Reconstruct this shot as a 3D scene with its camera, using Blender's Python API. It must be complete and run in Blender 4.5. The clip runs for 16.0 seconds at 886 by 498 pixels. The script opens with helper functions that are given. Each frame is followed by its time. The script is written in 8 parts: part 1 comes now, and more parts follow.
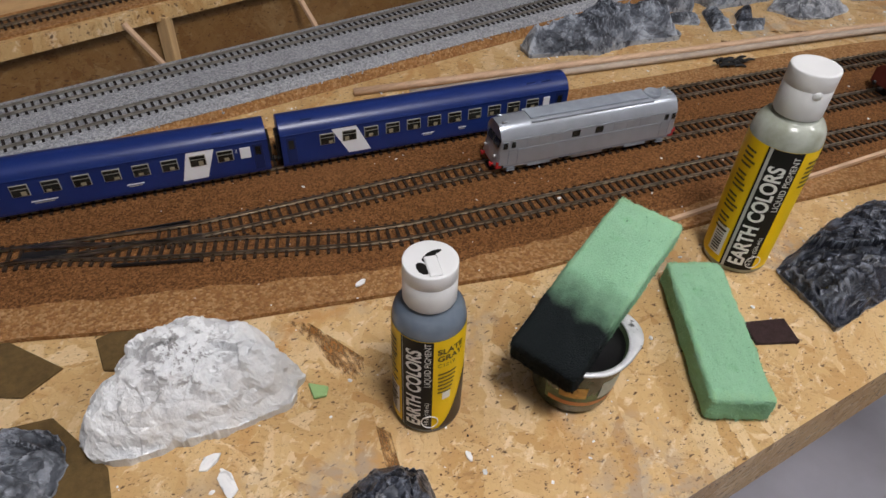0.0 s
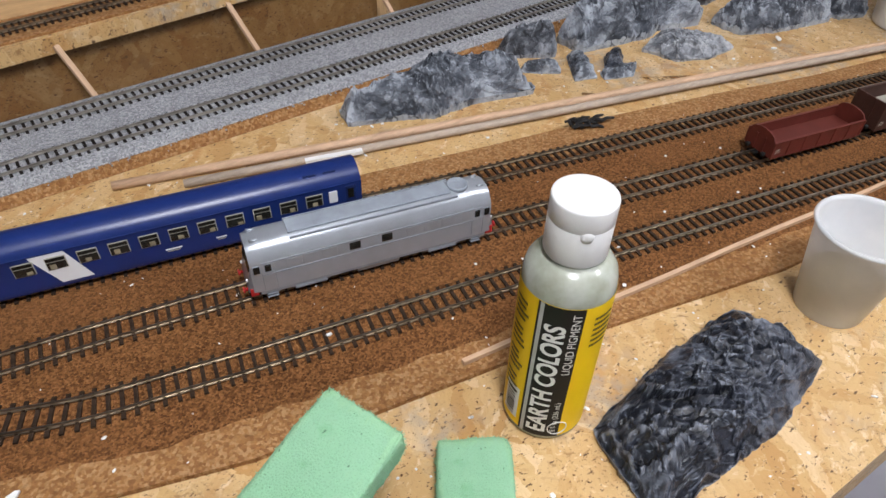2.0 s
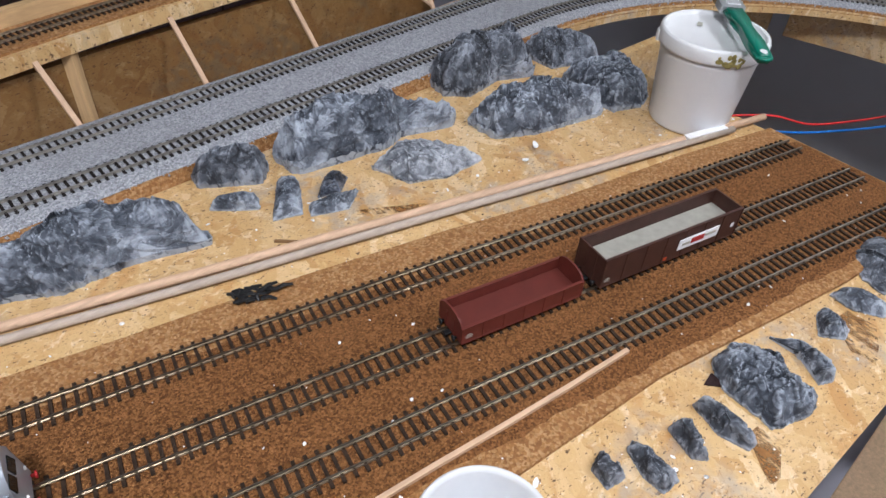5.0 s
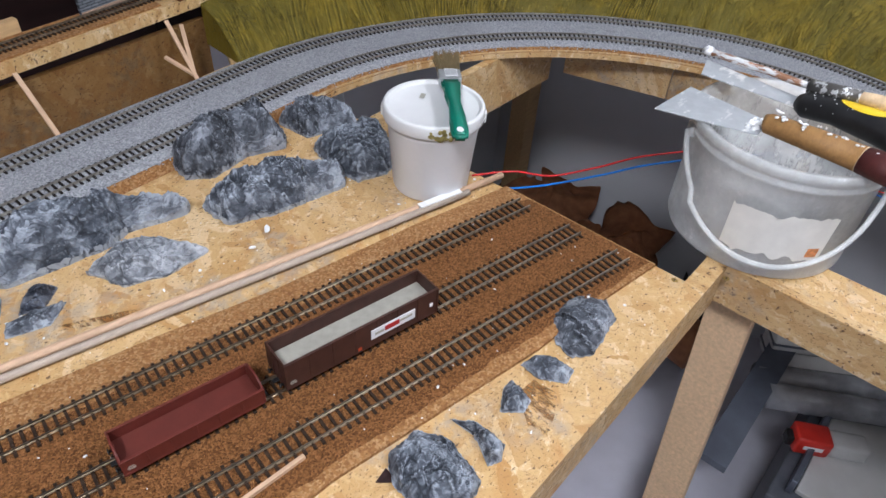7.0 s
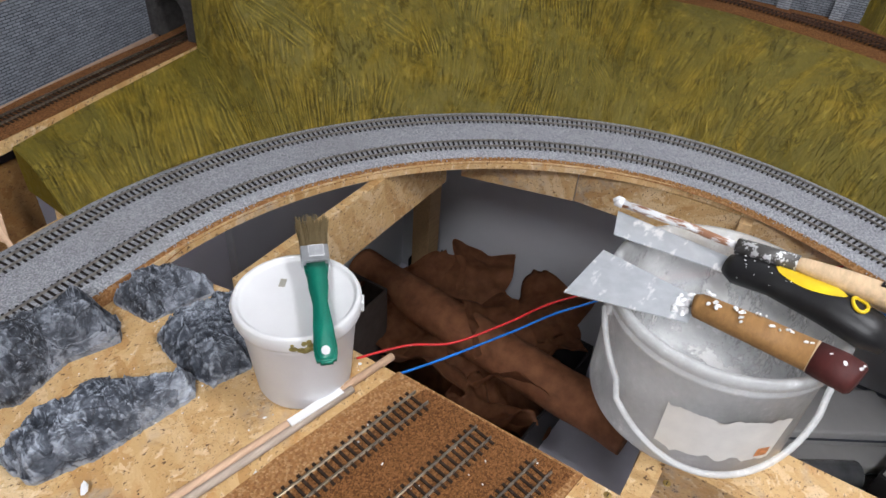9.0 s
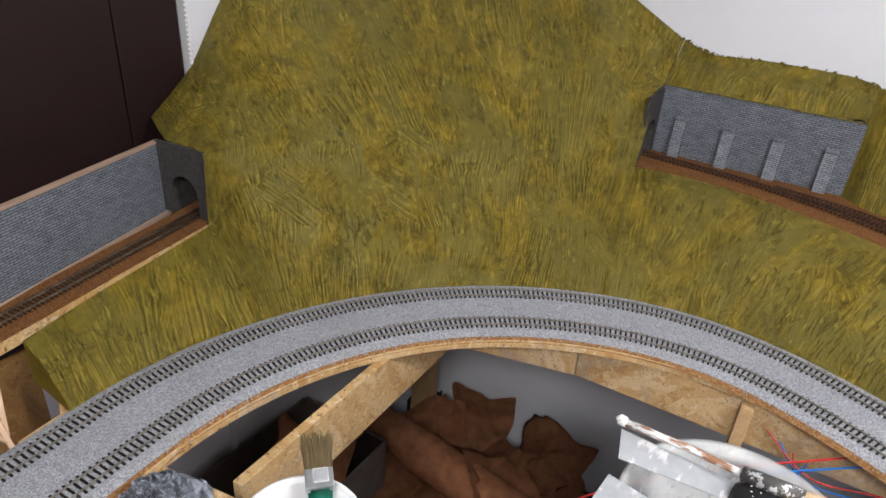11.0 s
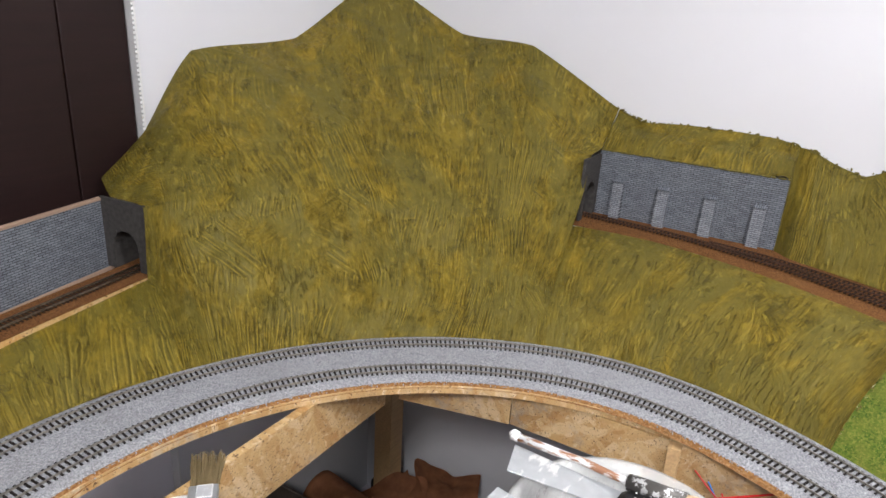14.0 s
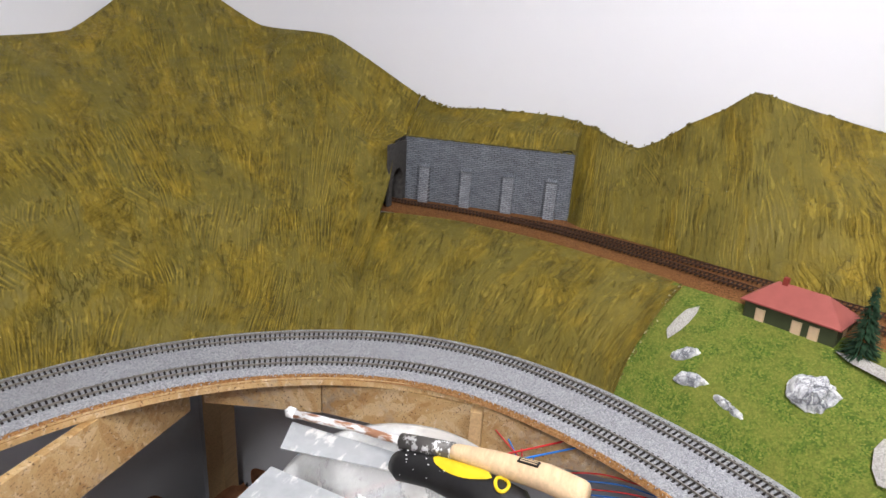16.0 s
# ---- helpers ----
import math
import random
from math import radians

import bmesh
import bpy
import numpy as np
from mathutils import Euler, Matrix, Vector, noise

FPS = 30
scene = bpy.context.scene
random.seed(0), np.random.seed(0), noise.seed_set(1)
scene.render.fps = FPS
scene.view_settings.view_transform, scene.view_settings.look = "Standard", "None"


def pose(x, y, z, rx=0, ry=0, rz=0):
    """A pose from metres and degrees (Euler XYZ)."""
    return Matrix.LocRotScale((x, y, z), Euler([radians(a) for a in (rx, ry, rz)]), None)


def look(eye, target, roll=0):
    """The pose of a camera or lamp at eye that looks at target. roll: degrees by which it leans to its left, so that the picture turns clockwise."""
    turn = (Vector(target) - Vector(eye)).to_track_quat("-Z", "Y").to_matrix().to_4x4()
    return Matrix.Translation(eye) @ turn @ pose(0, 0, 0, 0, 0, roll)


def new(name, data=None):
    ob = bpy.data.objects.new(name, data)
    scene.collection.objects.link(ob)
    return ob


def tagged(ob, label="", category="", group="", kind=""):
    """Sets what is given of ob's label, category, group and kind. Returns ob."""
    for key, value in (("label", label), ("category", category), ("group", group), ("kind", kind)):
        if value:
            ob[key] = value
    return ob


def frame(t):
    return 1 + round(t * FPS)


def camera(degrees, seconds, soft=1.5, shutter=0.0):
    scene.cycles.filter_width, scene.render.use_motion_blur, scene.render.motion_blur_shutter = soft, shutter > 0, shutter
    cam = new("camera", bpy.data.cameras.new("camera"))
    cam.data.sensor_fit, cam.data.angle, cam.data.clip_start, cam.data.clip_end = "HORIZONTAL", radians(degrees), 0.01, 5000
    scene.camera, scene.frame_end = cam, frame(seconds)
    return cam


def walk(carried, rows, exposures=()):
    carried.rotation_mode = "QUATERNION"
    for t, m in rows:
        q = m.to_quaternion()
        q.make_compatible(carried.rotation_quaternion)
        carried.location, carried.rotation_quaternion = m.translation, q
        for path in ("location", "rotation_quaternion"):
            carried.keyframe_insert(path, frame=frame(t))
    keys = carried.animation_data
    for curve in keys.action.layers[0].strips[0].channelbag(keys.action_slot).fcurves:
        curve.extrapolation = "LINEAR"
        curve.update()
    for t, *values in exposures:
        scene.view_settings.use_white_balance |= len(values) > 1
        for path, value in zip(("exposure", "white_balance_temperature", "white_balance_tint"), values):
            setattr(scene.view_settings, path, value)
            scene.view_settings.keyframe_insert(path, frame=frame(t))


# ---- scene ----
cam = camera(67.6, 16.0)
PATH = [
    (0, (0.094, 0.0337, 0.37), (0.8621, 1.2891, -0.985), 2.4),
    (0.5, (0.1618, 0.056, 0.368), (0.929, 1.3168, -0.982), 2.2),
    (1, (0.226, 0.072, 0.362), (0.9981, 1.3316, -0.986), 2.0),
    (1.5, (0.2697, 0.0835, 0.356), (1.0669, 1.3362, -0.984), 1.7),
    (2, (0.3183, 0.0897, 0.357), (1.1638, 1.3159, -0.977), 1.7),
    (2.5, (0.3813, 0.109, 0.367), (1.2824, 1.305, -0.959), 1.9),
    (3, (0.4666, 0.1273, 0.382), (1.4273, 1.2746, -0.945), 3.1),
    (3.2, (0.4913, 0.1319, 0.386), (1.4758, 1.2624, -0.938), 3.9),
    (5.3, (0.6523, 0.1091, 0.403), (1.6686, 1.2127, -0.919), 3.6),
    (5.5, (0.6702, 0.0978, 0.409), (1.6959, 1.1931, -0.914), 3.5),
    (6, (0.7232, 0.0609, 0.431), (1.7855, 1.119, -0.892), 3.8),
    (6.5, (0.7612, 0.0254, 0.451), (1.8799, 1.0346, -0.866), 4.0),
    (7, (0.8039, 0.0145, 0.475), (1.9905, 0.967, -0.822), 4.1),
    (7.5, (0.873, 0.0427, 0.475), (2.1336, 0.9463, -0.788), 4.1),
    (8, (0.9286, 0.0925, 0.479), (2.2344, 0.9518, -0.768), 4.1),
    (8.5, (0.9664, 0.1094, 0.493), (2.3068, 0.932, -0.743), 4.1),
    (9, (1.006, 0.1208, 0.524), (2.3642, 0.9228, -0.706), 4.3),
    (9.5, (1.035, 0.1398, 0.554), (2.4133, 0.9443, -0.651), 4.4),
    (10, (1.053, 0.1602, 0.578), (2.4618, 0.9855, -0.578), 4.5),
    (12.3, (1.018, 0.1416, 0.658), (2.6053, 1.1227, -0.06), 3.4),
    (12.5, (1.0203, 0.1339, 0.651), (2.6115, 1.1182, -0.053), 3.4),
    (13, (1.0284, 0.1023, 0.625), (2.6229, 1.092, -0.068), 3.4),
    (13.5, (1.0436, 0.0659, 0.587), (2.6415, 1.0528, -0.101), 3.5),
    (14, (1.0502, 0.0367, 0.566), (2.6546, 1.0118, -0.124), 3.4),
    (14.5, (1.054, -0.0001, 0.556), (2.6867, 0.9284, -0.13), 3.4),
    (15, (1.0574, -0.0163, 0.546), (2.7322, 0.8409, -0.131), 3.4),
    (15.5, (1.0701, -0.0326, 0.544), (2.7993, 0.7228, -0.121), 3.3),
    (16, (1.0849, -0.0483, 0.537), (2.8825, 0.5363, -0.117), 3.2),
]
walk(cam, [(t, look(eye, target, roll)) for t, eye, target, roll in PATH],
     [(0.0, -0.95, 6600, 13), (0.5, -0.66, 6600, 13), (1.0, -0.50, 6550, 13), (1.5, -0.48, 6450, 12), (3.2, -0.45, 6200, 12), (5.3, -0.28, 6000, 12),
      (7.0, -0.26, 5950, 12), (8.5, -0.22, 6050, 12), (9.5, -0.20, 6450, 12), (10.2, -0.18, 6500, 12), (12.3, 0.25, 6500, 12), (16.0, 0.13, 6550, 13)])

# ---- light: a closed room with two ceiling lights ----
world = bpy.data.worlds.new("world")
world.use_nodes = True
world.node_tree.nodes["Background"].inputs[0].default_value = (0.9, 0.95, 1.0, 1)
world.node_tree.nodes["Background"].inputs[1].default_value = 0.05
scene.world = world
scene.view_settings.exposure = 0.0
CEIL, FLOOR = 1.45, -1.03
LAMPS = [(0.26, -0.18, 80.0), (1.50, -0.46, 44.0)]
for lx, ly, power in LAMPS:
    lamp = bpy.data.lights.new("ceiling_lamp_light", "POINT")
    lamp.shadow_soft_size, lamp.energy = 0.13, power
    lamp.color = (1.0, 0.99, 0.985)
    new("ceiling_lamp_light", lamp).matrix_world = pose(lx, ly, CEIL - 0.15)


# ---- materials ----
class Nodes:
    """Short hand for building a node material."""

    def __init__(self, name, rough=0.6, metal=0.0, spec=0.4):
        self.mat = bpy.data.materials.new(name)
        self.mat.use_nodes = True
        self.nt = self.mat.node_tree
        self.bsdf = self.nt.nodes["Principled BSDF"]
        self.set(self.bsdf, Roughness=rough, Metallic=metal)
        self.bsdf.inputs["Specular IOR Level"].default_value = spec
        self.co = self.nt.nodes.new("ShaderNodeTexCoord").outputs["Object"]

    def node(self, kind, **values):
        n = self.nt.nodes.new("ShaderNode" + kind)
        self.set(n, **values)
        return n

    def set(self, n, **values):
        for k, v in values.items():
            s = n.inputs[k.replace("_", " ")]
            if isinstance(v, bpy.types.NodeSocket):
                self.nt.links.new(v, s)
            else:
                s.default_value = v

    def link(self, a, b):
        self.nt.links.new(a, b)

    def map(self, scale=(1, 1, 1), rot=(0, 0, 0), co=None):
        m = self.node("Mapping", Scale=scale, Rotation=rot)
        self.link(co or self.co, m.inputs["Vector"])
        return m.outputs["Vector"]

    def noise(self, scale, detail=4.0, rough=0.55, co=None, dist=0.0):
        n = self.node("TexNoise", Scale=scale, Detail=detail, Roughness=rough, Distortion=dist)
        self.link(co or self.co, n.inputs["Vector"])
        return n.outputs["Fac"]

    def voronoi(self, scale, co=None, feature="F1", out="Color", rnd=1.0):
        n = self.nt.nodes.new("ShaderNodeTexVoronoi")
        n.feature = feature
        self.set(n, Scale=scale, Randomness=rnd)
        self.link(co or self.co, n.inputs["Vector"])
        return n.outputs[out]

    def ramp(self, fac, stops):
        n = self.nt.nodes.new("ShaderNodeValToRGB")
        e = n.color_ramp.elements
        while len(e) < len(stops):
            e.new(0.5)
        for el, (p, c) in zip(e, stops):
            el.position = p
            el.color = (c, c, c, 1) if isinstance(c, (int, float)) else (*c, 1)
        self.link(fac, n.inputs["Fac"])
        return n.outputs["Color"]

    def mix(self, fac, a, b, mode="MIX"):
        n = self.nt.nodes.new("ShaderNodeMix")
        n.data_type, n.blend_type = "RGBA", mode
        for s, v in ((n.inputs[0], fac), (n.inputs[6], a), (n.inputs[7], b)):
            if isinstance(v, bpy.types.NodeSocket):
                self.link(v, s)
            else:
                s.default_value = v if isinstance(v, (int, float)) else (*v, 1)
        return n.outputs[2]

    def math(self, op, a, b=0.0):
        n = self.nt.nodes.new("ShaderNodeMath")
        n.operation = op
        for s, v in zip(n.inputs, (a, b)):
            if isinstance(v, bpy.types.NodeSocket):
                self.link(v, s)
            else:
                s.default_value = v
        return n.outputs[0]

    def colour(self, c):
        if isinstance(c, bpy.types.NodeSocket):
            self.link(c, self.bsdf.inputs["Base Color"])
        else:
            self.bsdf.inputs["Base Color"].default_value = (*c, 1)
        return self

    def rough(self, v):
        self.set(self.bsdf, Roughness=v)
        return self

    def bump(self, height, strength=0.5, dist=0.002):
        n = self.node("Bump", Strength=strength, Distance=dist)
        self.link(height, n.inputs["Height"])
        self.link(n.outputs["Normal"], self.bsdf.inputs["Normal"])
        return self


def plain(name, c, rough=0.5, metal=0.0, vary=0.12, scale=60.0, bump=0.0, spec=0.4):
    """A nearly even surface with a little dirt and grain."""
    n = Nodes(name, rough, metal, spec)
    f = n.noise(scale, 5)
    lo, hi = tuple(x * (1 - vary) for x in c), tuple(min(1, x * (1 + vary)) for x in c)
    n.colour(n.ramp(f, [(0.3, lo), (0.7, hi)]))
    n.rough(rough)
    if bump:
        n.bump(n.noise(scale * 6, 3), bump, 0.001)
    return n.mat


def osb_material(name, tone=1.0, axis=(0, 0, 0), warm=(1, 1, 1)):
    """Pressed board of long wood flakes lying over one another in all directions, sealed and worn."""
    n = Nodes(name, 0.42, 0, 0.4)
    base = n.map((1, 1, 1), axis)
    wobble = n.nt.nodes.new("ShaderNodeTexNoise")
    n.set(wobble, Scale=70.0, Detail=5.0, Roughness=0.6)
    n.link(base, wobble.inputs["Vector"])
    warped = n.mix(0.006, base, wobble.outputs["Color"], "LINEAR_LIGHT")
    t = tone
    shades = [(0.0, (0.46 * t, 0.265 * t, 0.098 * t)), (0.12, (0.54 * t, 0.345 * t, 0.148 * t)), (0.5, (0.58 * t, 0.385 * t, 0.175 * t)),
              (0.85, (0.62 * t, 0.43 * t, 0.215 * t)), (1.0, (0.70 * t, 0.525 * t, 0.305 * t))]
    col, height, seam = None, None, None
    for k, (ang, across, along) in enumerate(((0.2, 62, 15), (1.5, 85, 20), (2.5, 60, 16), (0.9, 120, 30), (2.0, 75, 18))):
        turned = n.map((1, 1, 1), (0, 0, ang), warped)
        long = n.map((along, across, along), (0, 0, 0), turned)
        sep = n.nt.nodes.new("ShaderNodeSeparateColor")
        n.link(n.voronoi(1.0, long, "F1", "Color", 1.0), sep.inputs[0])
        rim = n.ramp(n.voronoi(1.0, long, "DISTANCE_TO_EDGE", "Distance", 1.0), [(0.0, 1.0), (0.035, 0.0)])
        grain = n.noise(1.0, 5, 0.65, n.map((along * 4, across * 9, along * 4), (0, 0, 0), turned))
        c = n.ramp(sep.outputs[0], shades)
        c = n.mix(n.ramp(grain, [(0.45, 0.0), (0.75, 0.35)]), c, (0.44 * t, 0.25 * t, 0.085 * t))
        hgt = n.math("ADD", sep.outputs[1], n.math("MULTIPLY", grain, 0.5))
        if col is None:
            col, height, seam = c, hgt, rim
        else:
            on = n.math("GREATER_THAN", sep.outputs[2], 0.58)
            col, height, seam = n.mix(on, col, c), n.mix(on, height, hgt), n.mix(on, seam, rim)
    gap = n.math("MULTIPLY", seam, n.ramp(n.noise(26, 4, 0.6, base), [(0.50, 0.0), (0.64, 0.5)]))
    col = n.mix(gap, col, (0.30 * t, 0.16 * t, 0.055 * t))
    amber = n.ramp(n.noise(1.0, 5, 0.6, n.map((30, 9, 9), (0, 0, 0), n.map((1, 1, 1), (0, 0, 0.85), warped)), 0.6), [(0.56, 0.0), (0.68, 0.62)])
    col = n.mix(amber, col, (0.46 * t, 0.225 * t, 0.062 * t))
    stain = n.ramp(n.noise(8, 6, 0.62, warped), [(0.54, 0.0), (0.72, 0.4)])
    col = n.mix(stain, col, (0.42 * t, 0.235 * t, 0.08 * t))
    pale = n.ramp(n.noise(55, 5, 0.65, n.map((2.4, 1, 1), (0, 0, 0), n.map((1, 1, 1), (0, 0, 1.1), warped))), [(0.58, 0.0), (0.66, 0.55)])
    col = n.mix(pale, col, (0.82 * t, 0.69 * t, 0.48 * t))
    torn = n.noise(1.0, 4, 0.6, n.map((95, 230, 95), (0, 0, 0), n.map((1, 1, 1), (0, 0, 0.6), warped)))
    rough_patch = n.ramp(n.noise(13, 4, 0.6, base), [(0.50, 0.25), (0.66, 1.0)])
    chips = n.math("MULTIPLY", n.ramp(torn, [(0.60, 0.0), (0.66, 0.8)]), rough_patch)
    col = n.mix(chips, col, (0.26 * t, 0.135 * t, 0.045 * t))
    lifted = n.math("MULTIPLY", n.ramp(torn, [(0.33, 0.7), (0.40, 0.0)]), rough_patch)
    col = n.mix(lifted, col, (0.80 * t, 0.66 * t, 0.44 * t))
    specks = n.ramp(n.noise(170, 3, 0.55, n.map((1, 2.0, 1), (0, 0, 0.9), base)), [(0.625, 0.0), (0.66, 0.9)])
    col = n.mix(specks, col, (0.085, 0.042, 0.018))
    smudge = n.math("MULTIPLY", n.ramp(n.noise(9, 4, 0.55, n.map((1, 1, 1), (0, 0, 2.1), base)), [(0.54, 0.0), (0.64, 0.6)]), n.ramp(n.noise(70, 4, 0.6, base), [(0.42, 0.0), (0.58, 1.0)]))
    col = n.mix(smudge, col, (0.36 * t, 0.32 * t, 0.27 * t))
    grit = n.math("MULTIPLY", n.ramp(n.noise(430, 3, 0.6, base), [(0.58, 0.0), (0.66, 0.75)]), n.ramp(n.noise(16, 4, 0.6, base), [(0.42, 0.1), (0.60, 1.0)]))
    col = n.mix(grit, col, (0.17 * t, 0.085 * t, 0.032 * t))
    col = n.mix(1.0, col, warm, "MULTIPLY")
    n.colour(col)
    n.rough(n.ramp(torn, [(0.35, 0.34), (0.65, 0.52)]))
    relief = n.math("SUBTRACT", n.math("ADD", n.math("MULTIPLY", height, 0.5), n.math("MULTIPLY", torn, 0.6)), n.math("ADD", chips, gap))
    n.bump(relief, 0.5, 0.0010)
    return n.mat


def grain_material(name, stops, size, rough=0.85, bump=0.8, patch=None):
    """Crumbs glued to a bed: cork, ballast, earth."""
    n = Nodes(name, rough, 0, 0.2)
    sep = n.nt.nodes.new("ShaderNodeSeparateColor")
    n.link(n.voronoi(size, None, "F1", "Color"), sep.inputs[0])
    col = n.ramp(sep.outputs[0], stops)
    if patch:
        col = n.mix(n.ramp(n.noise(patch[0], 5, 0.6), [(patch[1], 0.0), (patch[1] + 0.22, patch[2])]), col, patch[3])
    fine = n.noise(size * 0.5, 4, 0.7)
    col = n.mix(n.ramp(fine, [(0.35, 0.35), (0.6, 0.0)]), col, tuple(c * 0.4 for c in stops[0][1]))
    n.colour(col)
    d = n.voronoi(size, None, "F1", "Distance")
    n.bump(n.math("SUBTRACT", fine, n.math("MULTIPLY", d, 0.7)), bump, 0.0016)
    return n.mat


def rock_material(name, dark, mid, light, amount=0.5, gloss=0.72, spark=0.25):
    """Plaster casting washed with dark pigment that pools in the folds, its high faces brushed pale."""
    n = Nodes(name, gloss, 0, 0.4)
    geo = n.nt.nodes.new("ShaderNodeNewGeometry")
    cloud = n.nt.nodes.new("ShaderNodeTexNoise")
    n.set(cloud, Scale=34.0, Detail=4.0, Roughness=0.6)
    n.link(n.co, cloud.inputs["Vector"])
    bent = n.mix(0.012, n.co, cloud.outputs["Color"], "LINEAR_LIGHT")
    wash = n.noise(26, 6, 0.6, bent)
    brush = n.noise(1.0, 5, 0.6, n.map((46, 120, 70), (0.3, 0.2, 0.7), bent))
    tone = n.math("ADD", n.math("MULTIPLY", wash, 0.74), n.math("MULTIPLY", brush, 0.26))
    shard = n.nt.nodes.new("ShaderNodeSeparateColor")
    n.link(n.voronoi(1.0, n.map((75, 120, 95), (0.4, 0.3, 0.8), bent), "F1", "Color"), shard.inputs[0])
    tone = n.math("ADD", tone, n.math("MULTIPLY", n.math("SUBTRACT", shard.outputs[0], 0.5), 0.13))
    col = n.ramp(tone, [(0.38, dark), (0.47, tuple(d * 0.45 + m * 0.55 for d, m in zip(dark, mid))), (0.53, mid), (0.64, light)])
    high = n.ramp(geo.outputs["Pointiness"], [(0.505, 0.0), (0.56, amount + 0.2)])
    col = n.mix(high, col, tuple(min(1, c * 1.25) for c in light))
    low = n.ramp(geo.outputs["Pointiness"], [(0.425, 0.9), (0.495, 0.0)])
    col = n.mix(low, col, tuple(c * 0.5 for c in dark))
    flecks = n.ramp(n.noise(260, 3, 0.6, bent), [(0.62, 0.0), (0.70, spark)])
    col = n.mix(flecks, col, tuple(min(1, c * 1.5) for c in light))
    crack = n.ramp(n.voronoi(1.0, n.map((38, 58, 45), (0.4, 0.3, 0.8), bent), "DISTANCE_TO_EDGE", "Distance"), [(0.0, 0.95), (0.07, 0.0)])
    col = n.mix(n.math("MULTIPLY", crack, n.ramp(wash, [(0.40, 1.0), (0.58, 0.25)])), col, tuple(c * 0.5 for c in dark))
    pits = n.ramp(n.noise(150, 4, 0.65, bent), [(0.33, 0.7), (0.42, 0.0)])
    col = n.mix(pits, col, dark)
    n.colour(col)
    n.bump(n.math("ADD", n.noise(120, 6, 0.65, bent), n.math("MULTIPLY", brush, 0.7)), 0.6, 0.0020)
    return n.mat


def wood_material(name, c, scale=1.0, axis=(0, 0, 0), rough=0.6):
    n = Nodes(name, rough, 0, 0.3)
    co = n.map((2.0 * scale, 30 * scale, 30 * scale), axis)
    g = n.noise(6, 6, 0.6, co, 0.4)
    col = n.ramp(g, [(0.25, tuple(x * 0.72 for x in c)), (0.6, c), (0.8, tuple(min(1, x * 1.18) for x in c))])
    col = n.mix(n.ramp(n.noise(14 * scale, 3), [(0.55, 0.0), (0.75, 0.3)]), col, tuple(x * 0.55 for x in c))
    n.colour(col)
    n.bump(g, 0.3, 0.0006)
    return n.mat


